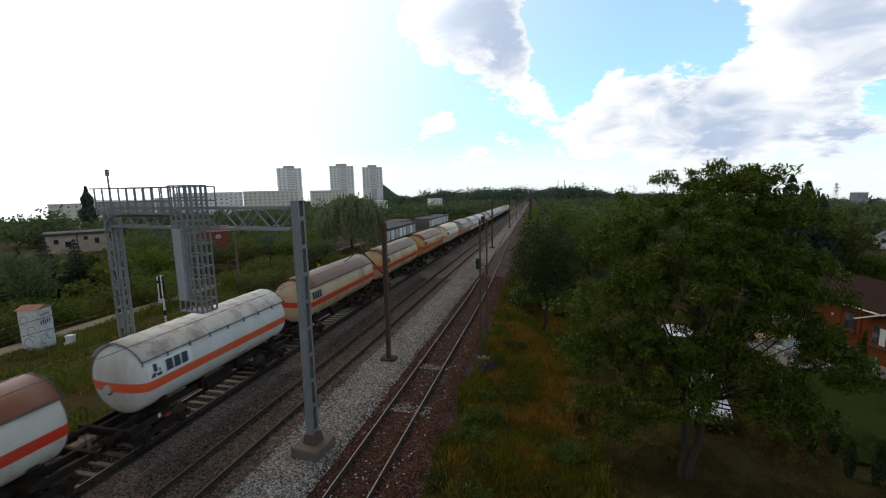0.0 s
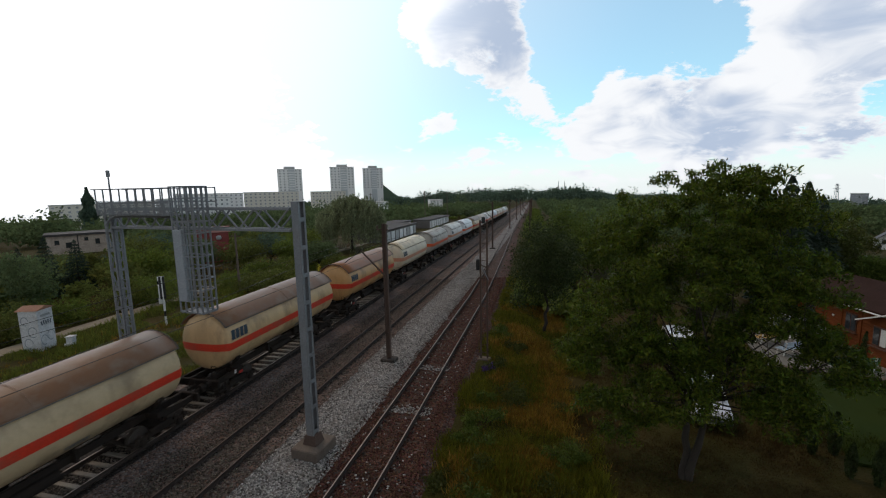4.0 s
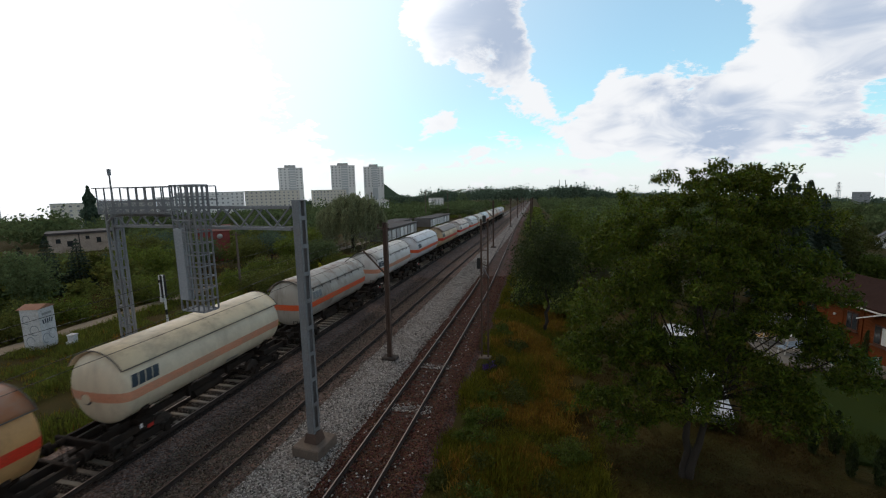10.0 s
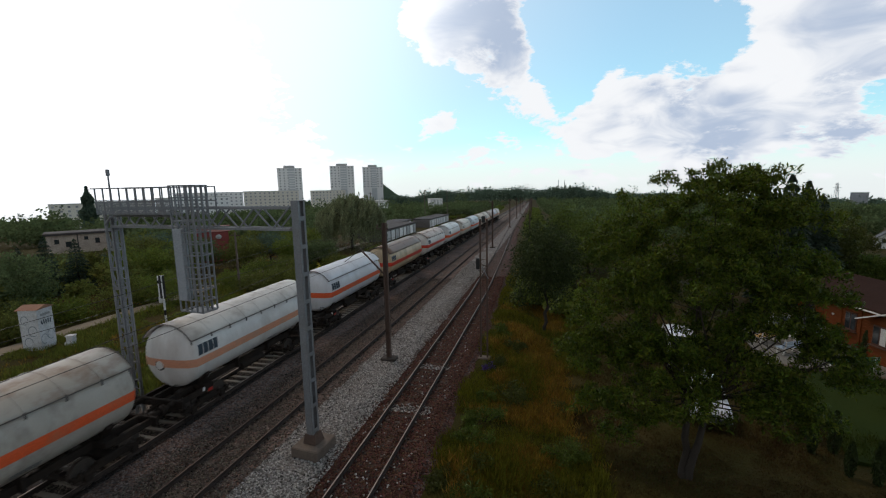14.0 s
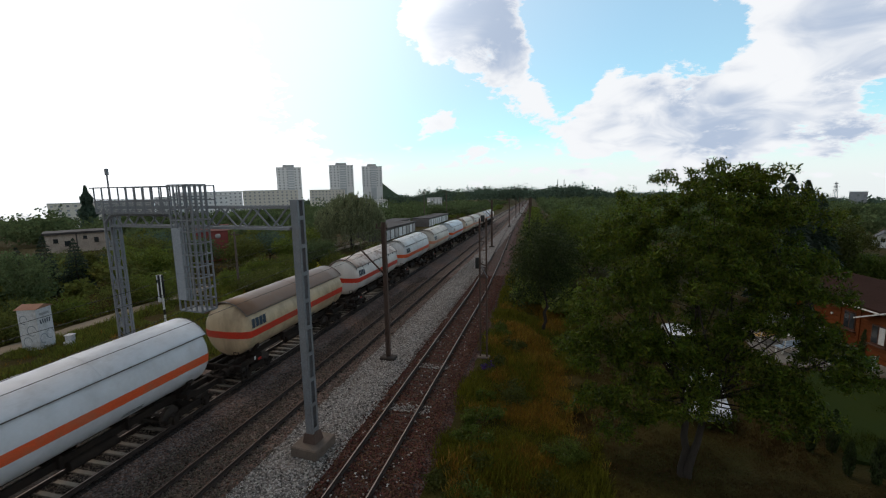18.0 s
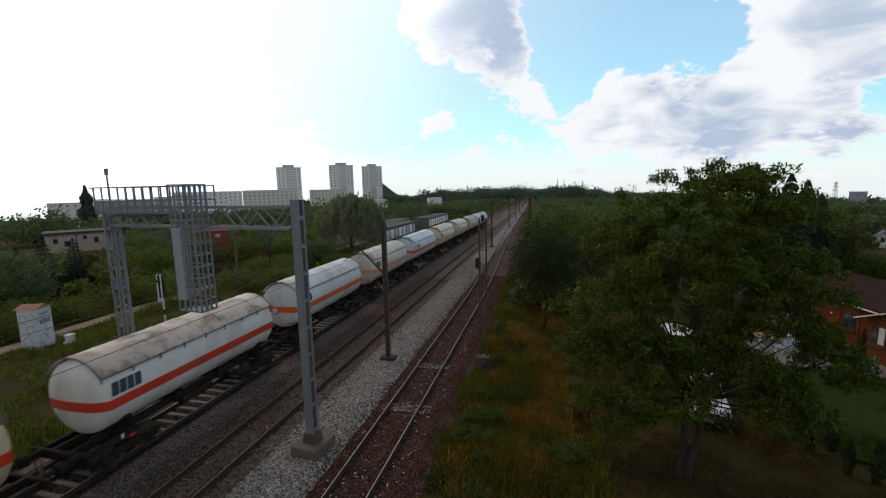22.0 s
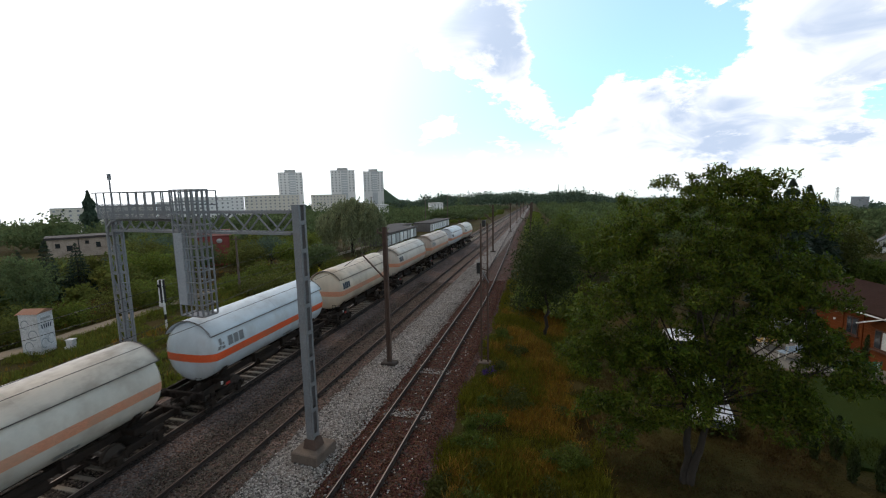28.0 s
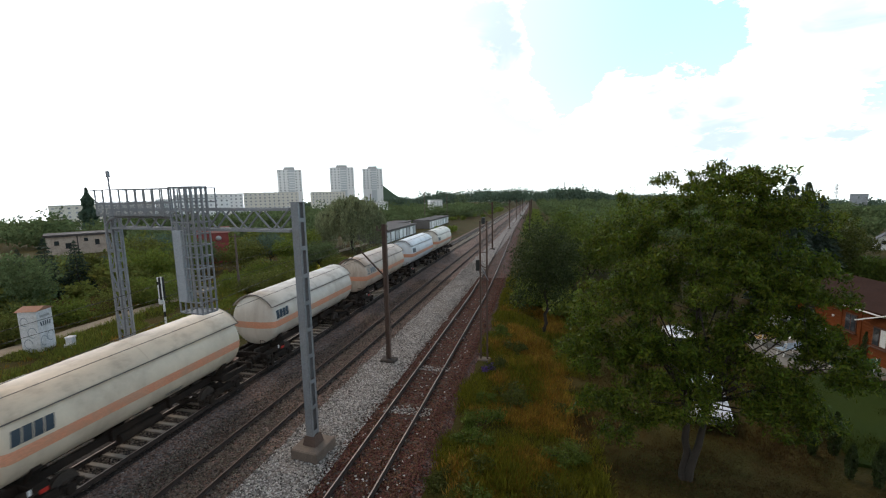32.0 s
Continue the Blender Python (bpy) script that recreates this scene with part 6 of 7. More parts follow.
# ---- buildings ----
def heap():
    """A far wooded spoil heap."""
    verts, faces = [], []
    n, rings = 28, 8
    for k in range(rings + 1):
        t = k / rings
        for i in range(n):
            a = 2 * math.pi * i / n
            r = 62 * (1 - t) ** 1.05 + 2
            verts.append((-303 + r * math.cos(a) * (0.8 if math.cos(a) < 0 else 1.5), 752 + r * math.sin(a), -45 + 62 * t + 2.5 * noise.noise((a * 2, t * 5, 1))))
    for k in range(rings):
        for i in range(n):
            j = (i + 1) % n
            faces.append((k * n + i, k * n + j, (k + 1) * n + j, (k + 1) * n + i))
    faces.append(tuple(rings * n + i for i in range(n)))
    tagged(part_mesh("spoil_heap", raw_mesh("spoil_heap", verts, faces), M_WOODS_HAZE, smooth=True), "distant dark conical spoil heap overgrown with woods, haze tint in its colour", "hill", kind="structure")


heap()
M_PANEL = mat("pale_render", (0.86, 0.86, 0.85), (0.8, 0.8, 0.8), rough=0.85, scale=0.15, fine=2.0, bump=0.05)
M_PANEL_WARM = mat("cream_render", (0.72, 0.68, 0.60), (0.66, 0.62, 0.56), rough=0.85, scale=0.15, fine=2.0, bump=0.05)
M_DARK_WIN = glass_mat()
# far panes lightened to cut contrast, haze put into their colour
M_FAR_WIN = mat("haze_lightened_window", (0.28, 0.30, 0.32), (0.38, 0.38, 0.37), rough=0.25, bump=0.0, rand=0.4)
M_ROOF_FELT = mat("dark_roof_felt", (0.06, 0.05, 0.05), rough=0.9, scale=0.6, fine=6)


def block(name, x0, y0, x1, y1, depth, top, storeys, bays, wall, label, roof_box=False, category="apartment block", base=None, win=(0.34, 0.42)):
    """A block of flats: its front runs from (x0, y0) to (x1, y1), each window a recessed pane with a sill."""
    zg = min(ground_z(x0, y0), ground_z(x1, y1)) - 0.5 if base is None else base
    d = Vector((x1 - x0, y1 - y0, 0))
    w = d.length
    root = empty(name, (x0, y0, zg), math.degrees(math.atan2(d.y, d.x)))
    tagged(root, label, category)
    h = top - zg
    bm = bmesh.new()
    box(bm, w / 2, depth / 2, h / 2, w, depth, h)
    wall_ob = part("wall", bm, wall, root)
    bm = bmesh.new()
    box(bm, w / 2, depth / 2, h + 0.2, w + 0.5, depth + 0.5, 0.4)
    part("roof", bm, mat("grey_parapet", (0.55, 0.55, 0.54), rough=0.9), root)
    if roof_box:
        bm = bmesh.new()
        box(bm, w / 2, depth / 2, h + 1.8, w * 0.45, depth * 0.5, 2.9)
        part("lift_house", bm, mat("grey_lift_house", (0.5, 0.5, 0.5), rough=0.85), root)
        bm = bmesh.new()
        box(bm, w * 0.56, -0.25, h / 2, w * 0.26, 0.5, h - 0.6)
        strip_ob = part("balcony_column", bm, mat("grey_balcony_panel", (0.55, 0.58, 0.60), rough=0.85), root, "darker grey column of balconies")
        for k in range(9):
            bm = bmesh.new()
            box(bm, w * 0.56, -0.75, h * (0.97 - 0.052 * k) - 1.6, w * 0.24, 0.9, 1.0)
            part("balcony", bm, wall, strip_ob)
    sh, bw = h / storeys, w / bays
    rows = min(storeys, 8)
    pane = bpy.data.meshes.new("window")
    bm = bmesh.new()
    box(bm, 0, 0, 0, bw * win[0], 0.12, sh * win[1])
    bm.to_mesh(pane)
    bm.free()
    pane.materials.append(M_FAR_WIN)
    sill = bpy.data.meshes.new("window_sill")
    bm = bmesh.new()
    box(bm, 0, -0.12, -sh * win[1] / 2 - 0.06, bw * win[0] + 0.2, 0.2, 0.1)
    bm.to_mesh(sill)
    bm.free()
    sill.materials.append(M_PANEL)
    for r in range(rows):
        for b in range(bays):
            o = new("window", pane)
            o.parent, o.location = root, (bw * (b + 0.5), -0.03, h - sh * (r + 0.55))
            s = new("window_sill", sill)
            s.parent = o
    for r in range(rows):
        bm = bmesh.new()
        box(bm, -0.03, depth * 0.5, h - sh * (r + 0.55), 0.12, depth * 0.3, sh * 0.45)
        part("window", bm, M_FAR_WIN, root)
    return root


TOWER = "pale tall block of flats rising behind the trees"
block("tower_block", -283, 409, -263.5, 424, 18, 33.4, 17, 6, M_PANEL, TOWER, True)
block("tower_block", -247, 456, -223, 469, 18, 36.5, 17, 7, M_PANEL, TOWER, True)
block("tower_block", -222, 491, -200, 501, 18, 35.8, 17, 6, M_PANEL, TOWER, True)
FLATS = "long low block of flats with rows of dark windows"
block("apartment_block", -300, 290, -262, 326, 14, 9.2, 8, 14, M_PANEL, FLATS)
block("apartment_block", -263, 328, -226, 356, 14, 9.6, 8, 12, M_PANEL_WARM, FLATS)
block("apartment_block", -222, 372, -196, 391, 14, 9.0, 8, 10, M_PANEL_WARM, FLATS)
block("apartment_block", -275, 182, -246, 222, 14, 4.6, 6, 14, M_PANEL_WARM, FLATS)
block("apartment_block", -244, 226, -222, 262, 14, 6.6, 6, 12, M_PANEL, FLATS)
block("apartment_block", -300, 130, -285, 165, 14, 3.6, 6, 10, M_PANEL, FLATS)
block("office_block", 275.5, 487.5, 286.4, 481.2, 8, -2.4, 10, 4, mat("grey_cladding", (0.34, 0.36, 0.39), rough=0.6), "grey far office block with rows of windows", False, "office block")
for a, b in (((-96, 222), (-88, 227)), ((-70, 250), (-63, 253))):
    block("apartment_block", *a, *b, 10, 3.2, 5, 4, M_PANEL, "small pale building among the trees")


def shed_row():
    """Low buildings in front of the flats."""
    root = empty("low_building", (-92.4, 59.9, ground_z(-92.4, 59.9)), 54.5)
    tagged(root, "long low sand-brown building with a dark flat roof", "outbuilding")
    w = 9.6
    h = 3.9
    bm = bmesh.new()
    box(bm, w / 2, 3, h / 2 - 0.3, w, 6, h)
    part("wall", bm, mat("sand_brown_render", (0.46, 0.37, 0.31), (0.38, 0.31, 0.26), rough=0.9, scale=0.5, fine=5, dirt=(0.15, 0.12, 0.1), dirt_amt=0.5), root)
    bm = bmesh.new()
    box(bm, w / 2, 3, h - 0.1, w + 0.7, 6.9, 0.4)
    part("roof", bm, M_ROOF_FELT, root)
    for x, z, ww, hh in ((1.5, 2.4, 0.7, 0.8), (3.2, 1.8, 0.9, 1.0), (5.9, 2.8, 0.6, 0.6), (7.6, 2.2, 0.7, 1.0)):
        bm = bmesh.new()
        box(bm, x, -0.02, z, ww, 0.1, hh)
        win = part("window", bm, M_DARK_WIN, root)
        bm = bmesh.new()
        box(bm, x, -0.06, z - hh / 2 - 0.05, ww + 0.2, 0.16, 0.08)
        part("window_sill", bm, M_CONCRETE, win)
    for x in (4.6, 9.3):
        bm = bmesh.new()
        box(bm, x, -0.05, h / 2 - 0.3, 0.18, 0.1, h)
        part("pilaster", bm, M_ROOF_FELT, root)


shed_row()


def garages():
    """A row of flat-roofed garages with pale doors."""
    door_m = mat("pale_garage_door", (0.78, 0.78, 0.76), (0.66, 0.66, 0.64), rough=0.6, rand=0.4, scale=1, fine=8)
    wall_m = mat("grey_garage_wall", (0.17, 0.155, 0.145), rough=0.9, scale=0.8, fine=8)
    for (x0, y0), (x1, y1), n, top in (((-33.3, 84.0), (-35.6, 112.0), 8, 2.9), ((-38.5, 92.0), (-41.6, 126.0), 9, 3.3), ((-36.2, 128.0), (-38.8, 165.0), 10, 3.0)):
        d = Vector((x1 - x0, y1 - y0, 0))
        w = d.length / n
        for k in range(n):
            p = Vector((x0, y0, 0)) + d * (k / n)
            z = ground_z(p.x, p.y)
            root = empty("garage", (p.x, p.y, z), math.degrees(math.atan2(d.y, d.x)))
            tagged(root, "small flat-roofed grey garage with a pale metal door", "garage", "garages in rows")
            h = 2.5
            bm = bmesh.new()
            box(bm, w / 2, 2.6, h / 2 - 0.1, w - 0.02, 5.2, h + 0.2)
            part("wall", bm, wall_m, root)
            bm = bmesh.new()
            box(bm, w / 2, 2.5, h + 0.12, w - 0.03, 5.8, 0.2)
            part("roof", bm, M_ROOF_FELT, root)
            bm = bmesh.new()
            box(bm, w / 2, -0.03, 1.1, w * 0.74, 0.1, 2.1)
            part("door", bm, door_m, root)


garages()


def red_house():
    root = empty("red_house", (-52.3, 54.0, ground_z(-52, 54)), 42)
    tagged(root, "small brick-red building with a satellite dish on its wall", "house")
    m = mat("brick_red_sheet", (0.26, 0.05, 0.045), (0.20, 0.04, 0.04), rough=0.8, scale=0.8, fine=8)
    bm = bmesh.new()
    box(bm, 2.2, 2.5, 2.3, 4.4, 5, 4.9)
    part("wall", bm, m, root)
    bm = bmesh.new()
    vs = [bm.verts.new(p) for p in ((-0.3, -0.3, 4.7), (4.7, -0.3, 4.7), (4.7, 5.3, 4.7), (-0.3, 5.3, 4.7), (-0.3, 2.5, 5.5), (4.7, 2.5, 5.5))]
    for f in ((0, 1, 5, 4), (3, 4, 5, 2), (0, 4, 3), (1, 2, 5), (0, 3, 2, 1)):
        bm.faces.new([vs[i] for i in f])
    part("roof", bm, mat("dark_red_roof", (0.16, 0.05, 0.045), rough=0.8), root)
    bm = bmesh.new()
    r = bmesh.ops.create_uvsphere(bm, u_segments=14, v_segments=8, radius=0.6)
    bmesh.ops.delete(bm, geom=[v for v in bm.verts if v.co.z > -0.25], context="VERTS")
    bmesh.ops.transform(bm, matrix=Matrix.Translation((3.0, -0.7, 3.9)) @ Matrix.Rotation(radians(-65), 4, "X") @ Matrix.Translation((0, 0, 0.5)), verts=bm.verts)
    solid(bm, 0.02)
    part("satellite_dish", bm, mat("grey_dish", (0.5, 0.5, 0.5), rough=0.5), root)


red_house()


def gable_house(x, y, rz, w, depth, wall_h, ridge, wall, roof, label, name="house"):
    root = empty(name, (x, y, ground_z(x, y) - 0.1), rz)
    tagged(root, label, "house")
    bm = bmesh.new()
    vs = [bm.verts.new(p) for p in ((0, 0, 0), (w, 0, 0), (w, depth, 0), (0, depth, 0), (0, 0, wall_h), (w, 0, wall_h), (w, depth, wall_h), (0, depth, wall_h), (0, depth / 2, ridge), (w, depth / 2, ridge))]
    for f in ((0, 1, 5, 4), (2, 3, 7, 6), (1, 2, 6, 9, 5), (3, 0, 4, 8, 7), (4, 5, 9, 8), (6, 7, 8, 9)):
        bm.faces.new([vs[i] for i in f])
    wl = part("wall", bm, wall, root)
    for s in (0, 1):
        bm = bmesh.new()
        e, o = 0.55, 0.5
        y0 = -e if s == 0 else depth + e
        z0 = wall_h - e * (ridge - wall_h) / (depth / 2)
        q = [bm.verts.new(p) for p in ((-o, y0, z0 + 0.06), (w + o, y0, z0 + 0.06), (w + o, depth / 2, ridge + 0.06), (-o, depth / 2, ridge + 0.06))]
        f = bm.faces.new(q if s == 0 else q[::-1])
        r = bmesh.ops.extrude_face_region(bm, geom=[f])
        bmesh.ops.translate(bm, vec=(0, 0, 0.14), verts=[v for v in r["geom"] if isinstance(v, bmesh.types.BMVert)])
        part("roof", bm, roof, root)
    return root


M_TIMBER = mat("orange_brown_timber", (0.17, 0.044, 0.011), (0.13, 0.032, 0.008), rough=0.7, scale=1.2, fine=10, bump=0.2, stretch=(1, 1, 6), spec=0.15)
M_TILE = mat("dark_brown_roof", (0.042, 0.02, 0.015), (0.03, 0.016, 0.012), rough=0.9, scale=0.8, fine=9, bump=0.5, dist=0.04, spec=0.1)
M_TRIM = mat("white_trim", (0.7, 0.68, 0.64), rough=0.6, bump=0.05)


def wooden_house():
    # the long side faces the garden; local x runs along it towards the bridge
    root = gable_house(19.8, 39.65, -79.3, 12.0, 7.0, 3.35, 4.27, M_TIMBER, M_TILE, "orange-brown timber house with a dark brown roof", "wooden_house")
    board = bpy.data.meshes.new("wall_board")
    bm = bmesh.new()
    box(bm, 6.0, -0.02, 0, 12.0, 0.04, 0.215, bevel=0.012)
    bm.to_mesh(board)
    bm.free()
    board.materials.append(M_TIMBER)
    for k in range(13):
        ob = new("wall_board", board)
        ob.parent, ob.location = root, (0, 0, 0.2 + k * 0.235)
    for x in (0.08, 2.4, 4.0, 5.55, 6.35):
        bm = bmesh.new()
        box(bm, x, -0.055, 1.62, 0.13, 0.07, 3.1, bevel=0.01)
        part("corner_post", bm, M_TIMBER, root)
    frame_m = mat("dark_timber_frame", (0.09, 0.035, 0.02), rough=0.6)
    curtain = mat("white_curtain", (0.6, 0.6, 0.58), rough=0.9, bump=0.1)
    for x, y, wide, pale in ((1.2, 0.0, 0.9, False), (4.8, 0.0, 0.9, False), (7.95, -0.9, 1.0, True), (9.9, -0.9, 1.0, True)):
        bm = bmesh.new()
        box(bm, x, y - 0.05, 2.0, wide, 0.08, 1.3, bevel=0.01)
        fr = part("window", bm, frame_m, root)
        for q in (-0.24, 0.24):
            bm = bmesh.new()
            box(bm, x + q * wide, y - 0.1, 2.02, 0.38 * wide, 0.02, 1.08)
            part("pane", bm, curtain if pale and q > 0 else M_DARK_WIN, fr)
        bm = bmesh.new()
        box(bm, x, y - 0.14, 1.32, wide + 0.2, 0.22, 0.06)
        part("window_sill", bm, frame_m, fr)
    bm = bmesh.new()
    box(bm, 6.0, -0.6, 3.24, 13.0, 0.07, 0.1, bevel=0.02)
    part("gutter", bm, M_TRIM, root, "pale gutter along the eaves")
    bm = bmesh.new()
    box(bm, 6.0, -0.08, 0.06, 12.0, 0.12, 0.3)
    part("plinth", bm, M_CONCRETE, root)
    # gabled porch room that stands out from the front
    bm = bmesh.new()
    x0, x1, d = 7.1, 10.9, -0.9
    vs = [bm.verts.new(p) for p in ((x0, d, 0), (x1, d, 0), (x1, d, 2.9), ((x0 + x1) / 2, d, 3.75), (x0, d, 2.9))]
    f = bm.faces.new(vs)
    r = bmesh.ops.extrude_face_region(bm, geom=[f])
    bmesh.ops.translate(bm, vec=(0, 0.88, 0), verts=[v for v in r["geom"] if isinstance(v, bmesh.types.BMVert)])
    bmesh.ops.recalc_face_normals(bm, faces=bm.faces)
    porch = part("porch_room", bm, M_TIMBER, root)
    for q in (-1, 1):
        bm = bmesh.new()
        a = Vector(((x0 + x1) / 2, 0.6, 3.86))
        for (px, pz) in ((0, 0), (q * 2.45, -1.04)):
            for py in (-1.35, 1.2):
                bm.verts.new((a.x + px, py, a.z + pz))
        bm.verts.ensure_lookup_table()
        bm.faces.new([bm.verts[i] for i in (0, 1, 3, 2)])
        solid(bm, 0.1)
        part("porch_roof", bm, M_TILE, root)
        bm = bmesh.new()
        bar(bm, (a.x, -1.38, a.z - 0.06), (a.x + q * 2.45, -1.38, a.z - 1.1), 0.03, 0.08)
        part("barge_board", bm, M_TRIM, root, "pale board along the porch gable")
    for k in range(11):
        bm = bmesh.new()
        box(bm, (x0 + x1) / 2, d - 0.02, 0.2 + k * 0.235, x1 - x0, 0.04, 0.215, bevel=0.012)
        part("wall_board", bm, M_TIMBER, porch)
    bm = bmesh.new()
    cyl(bm, (3.35, -0.12, 2.1), (3.35, -0.02, 2.1), 0.09, 0.06, seg=12)
    part("wall_lamp", bm, M_TRIM, root, "small white wall lamp")


wooden_house()
wh = gable_house(59.8, 92.35, 58, 5.0, 2.9, 1.45, 2.75, mat("bright_white_render", (0.78, 0.78, 0.76), rough=0.8), mat("grey_roof", (0.12, 0.12, 0.13), rough=0.8), "small white house with a grey gable roof", "white_house")
for yy, z in ((1.45, 1.45), (0.75, 0.5), (2.1, 0.5)):
    bm = bmesh.new()
    box(bm, -0.02, yy, z, 0.08, 0.6, 0.7)
    part("window", bm, M_DARK_WIN, wh)


# ---- garden ----
def sheet(name, pts, lift, material, label, category):
    """A flat patch of ground cover that follows the ground."""
    bm = bmesh.new()
    vs = [bm.verts.new((x, y, ground_z(x, y) + lift)) for x, y in pts]
    f = bm.faces.new(vs)
    r = bmesh.ops.extrude_face_region(bm, geom=[f])
    bmesh.ops.translate(bm, vec=(0, 0, -0.25), verts=[v for v in r["geom"] if isinstance(v, bmesh.types.BMVert)])
    bmesh.ops.recalc_face_normals(bm, faces=bm.faces)
    return tagged(part(name, bm, material), label, category, kind="structure")


# lawn green lowered well below its sunlit colour to carry shade
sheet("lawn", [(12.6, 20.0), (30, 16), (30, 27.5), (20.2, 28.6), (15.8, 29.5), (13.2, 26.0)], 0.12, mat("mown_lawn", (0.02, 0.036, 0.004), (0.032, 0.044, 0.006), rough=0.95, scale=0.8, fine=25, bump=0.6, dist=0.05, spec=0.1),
      "green mown garden lawn, base colour darkened to stand in for shade", "lawn")
sheet("patio", [(13.5, 30.2), (19.8, 29.4), (20.9, 32.0), (20.9, 40.5), (15.0, 39.0)], 0.13, mat("pale_paving", (0.20, 0.19, 0.165), (0.09, 0.085, 0.075), rough=0.9, scale=1.2, fine=8, bump=0.2, dirt=(0.10, 0.09, 0.075), dirt_amt=0.5),
      "pale grey paved yard beside the timber house", "patio")

LAWN_EDGE = [(12.6, 20.0), (30, 16), (30, 27.5), (20.2, 28.6), (15.8, 29.5), (13.2, 26.0)]


def inside(poly, x, y):
    odd = False
    for (x0, y0), (x1, y1) in zip(poly, poly[1:] + poly[:1]):
        if (y0 > y) != (y1 > y) and x < x0 + (y - y0) * (x1 - x0) / (y1 - y0):
            odd = not odd
    return odd


M_BLADE_LAWN = leaf_mat("lawn_blades", (0.042, 0.06, 0.009), (0.06, 0.068, 0.012), 0.4, 0.35)
grass("lawn_grass", (12.6, 26.0, 16.0, 29.5), 9000, 0.3, M_BLADE_LAWN, "short green blades of the garden lawn", 306, lambda x, y: inside(LAWN_EDGE, x, y))


def slat_bench(x, y, rz, color, label, w=1.9, name="garden_bench"):
    root = empty(name, (x, y, ground_z(x, y) + 0.13), rz)
    tagged(root, label, "bench", "garden seats")
    for k in range(4):
        bm = bmesh.new()
        box(bm, 0, -0.2 + 0.14 * k, 0.45, w, 0.11, 0.04)
        part("seat_slat", bm, color, root)
    for k in range(3):
        bm = bmesh.new()
        box(bm, 0, 0.3 + 0.03 * k, 0.6 + 0.15 * k, w, 0.035, 0.1)
        part("back_slat", bm, color, root)
    for s in (-1, 1):
        bm = bmesh.new()
        bar(bm, (s * w * 0.4, -0.2, 0), (s * w * 0.4, -0.2, 0.43), 0.06)
        bar(bm, (s * w * 0.4, 0.25, 0), (s * w * 0.4, 0.4, 0.95), 0.06)
        bar(bm, (s * w * 0.4, -0.22, 0.4), (s * w * 0.4, 0.3, 0.4), 0.05)
        part("bench_leg", bm, M_TRIM, root)
    return root


M_GREEN_PAINT = mat("green_bench_paint", (0.03, 0.16, 0.09), rough=0.5, bump=0.05)
M_RED_PAINT = mat("red_bench_paint", (0.22, 0.03, 0.03), rough=0.5, bump=0.05)
M_YELLOW_WOOD = mat("yellow_wood", (0.55, 0.33, 0.10), rough=0.6, bump=0.1)
M_BLUE_PAINT = mat("pale_blue_paint", (0.35, 0.45, 0.55), rough=0.5, bump=0.05)
slat_bench(18.2, 30.3, 190, M_GREEN_PAINT, "green slatted garden bench facing the lawn", 2.6)
slat_bench(16.3, 38.2, 170, M_RED_PAINT, "dark red slatted garden bench on the paving", 2.4)
slat_bench(15.6, 34.8, 200, M_YELLOW_WOOD, "yellow wooden slatted seat on the paving", 1.8)
slat_bench(15.9, 32.6, 205, M_BLUE_PAINT, "pale blue slatted seat on the paving", 1.6)


def garden_table(x, y, rz):
    root = empty("garden_table", (x, y, ground_z(x, y) + 0.13), rz)
    tagged(root, "pale plank-topped garden table on the paving", "table")
    for k in range(6):
        bm = bmesh.new()
        box(bm, 0, -0.45 + 0.18 * k, 0.74, 2.2, 0.165, 0.05)
        part("plank", bm, M_TRIM, root)
    for a in (-0.9, 0.9):
        for b in (-0.35, 0.35):
            bm = bmesh.new()
            bar(bm, (a, b, 0), (a, b, 0.72), 0.09)
            part("leg", bm, M_TRIM, root)


garden_table(17.2, 33.6, 110)


def stone(x, y, r, seed):
    rnd = random.Random(seed)
    bm = bmesh.new()
    bmesh.ops.create_icosphere(bm, subdivisions=2, radius=r)
    for v in bm.verts:
        v.co *= 0.8 + 0.35 * noise.noise(v.co * 2 / r + Vector((seed, 0, 0)))
        v.co.z *= 0.6
    ob = part("garden_stone", bm, M_CONCRETE, smooth=True)
    ob.location = (x, y, ground_z(x, y) + 0.15)
    tagged(ob, "rounded pale stone edging the paved yard", "stone", "stones edging the yard")


for k in range(14):
    stone(14.2 + k * 0.42, 30.0 - 0.07 * k + 0.15 * (k % 3), 0.22 + 0.06 * (k % 3), k)


def thuja(x, y, h, seed):
    rng = np.random.default_rng(seed)
    z = ground_z(x, y)
    root = empty("thuja", (x, y, z))
    tagged(root, "small dark columnar thuja at the lawn's edge", "shrub", "thujas along the lawn")
    verts, faces = [], []
    tube(verts, faces, [(0, 0, -0.1), (0, 0, h * 0.8)], [0.04, 0.01], 5)
    part_mesh("stem", raw_mesh("stem", verts, faces), M_BARK, root)
    n = 700
    t = rng.random(n)
    R = h * 0.13 * np.sin(np.pi * (0.15 + 0.83 * t)) ** 0.8 * rng.random(n) ** 0.4
    a = rng.random(n) * 6.283
    c = np.stack([R * np.cos(a), R * np.sin(a), h * (0.03 + 0.95 * t)], 1)
    up = unit(rng.normal(0, 0.4, c.shape) + np.array([0, 0, 1.0]))
    part_mesh("foliage", quads_mesh("foliage", c, unit(np.cross(up, rng.normal(0, 1, c.shape))) * 0.03, up * 0.09), M_LEAF_DARK, root)


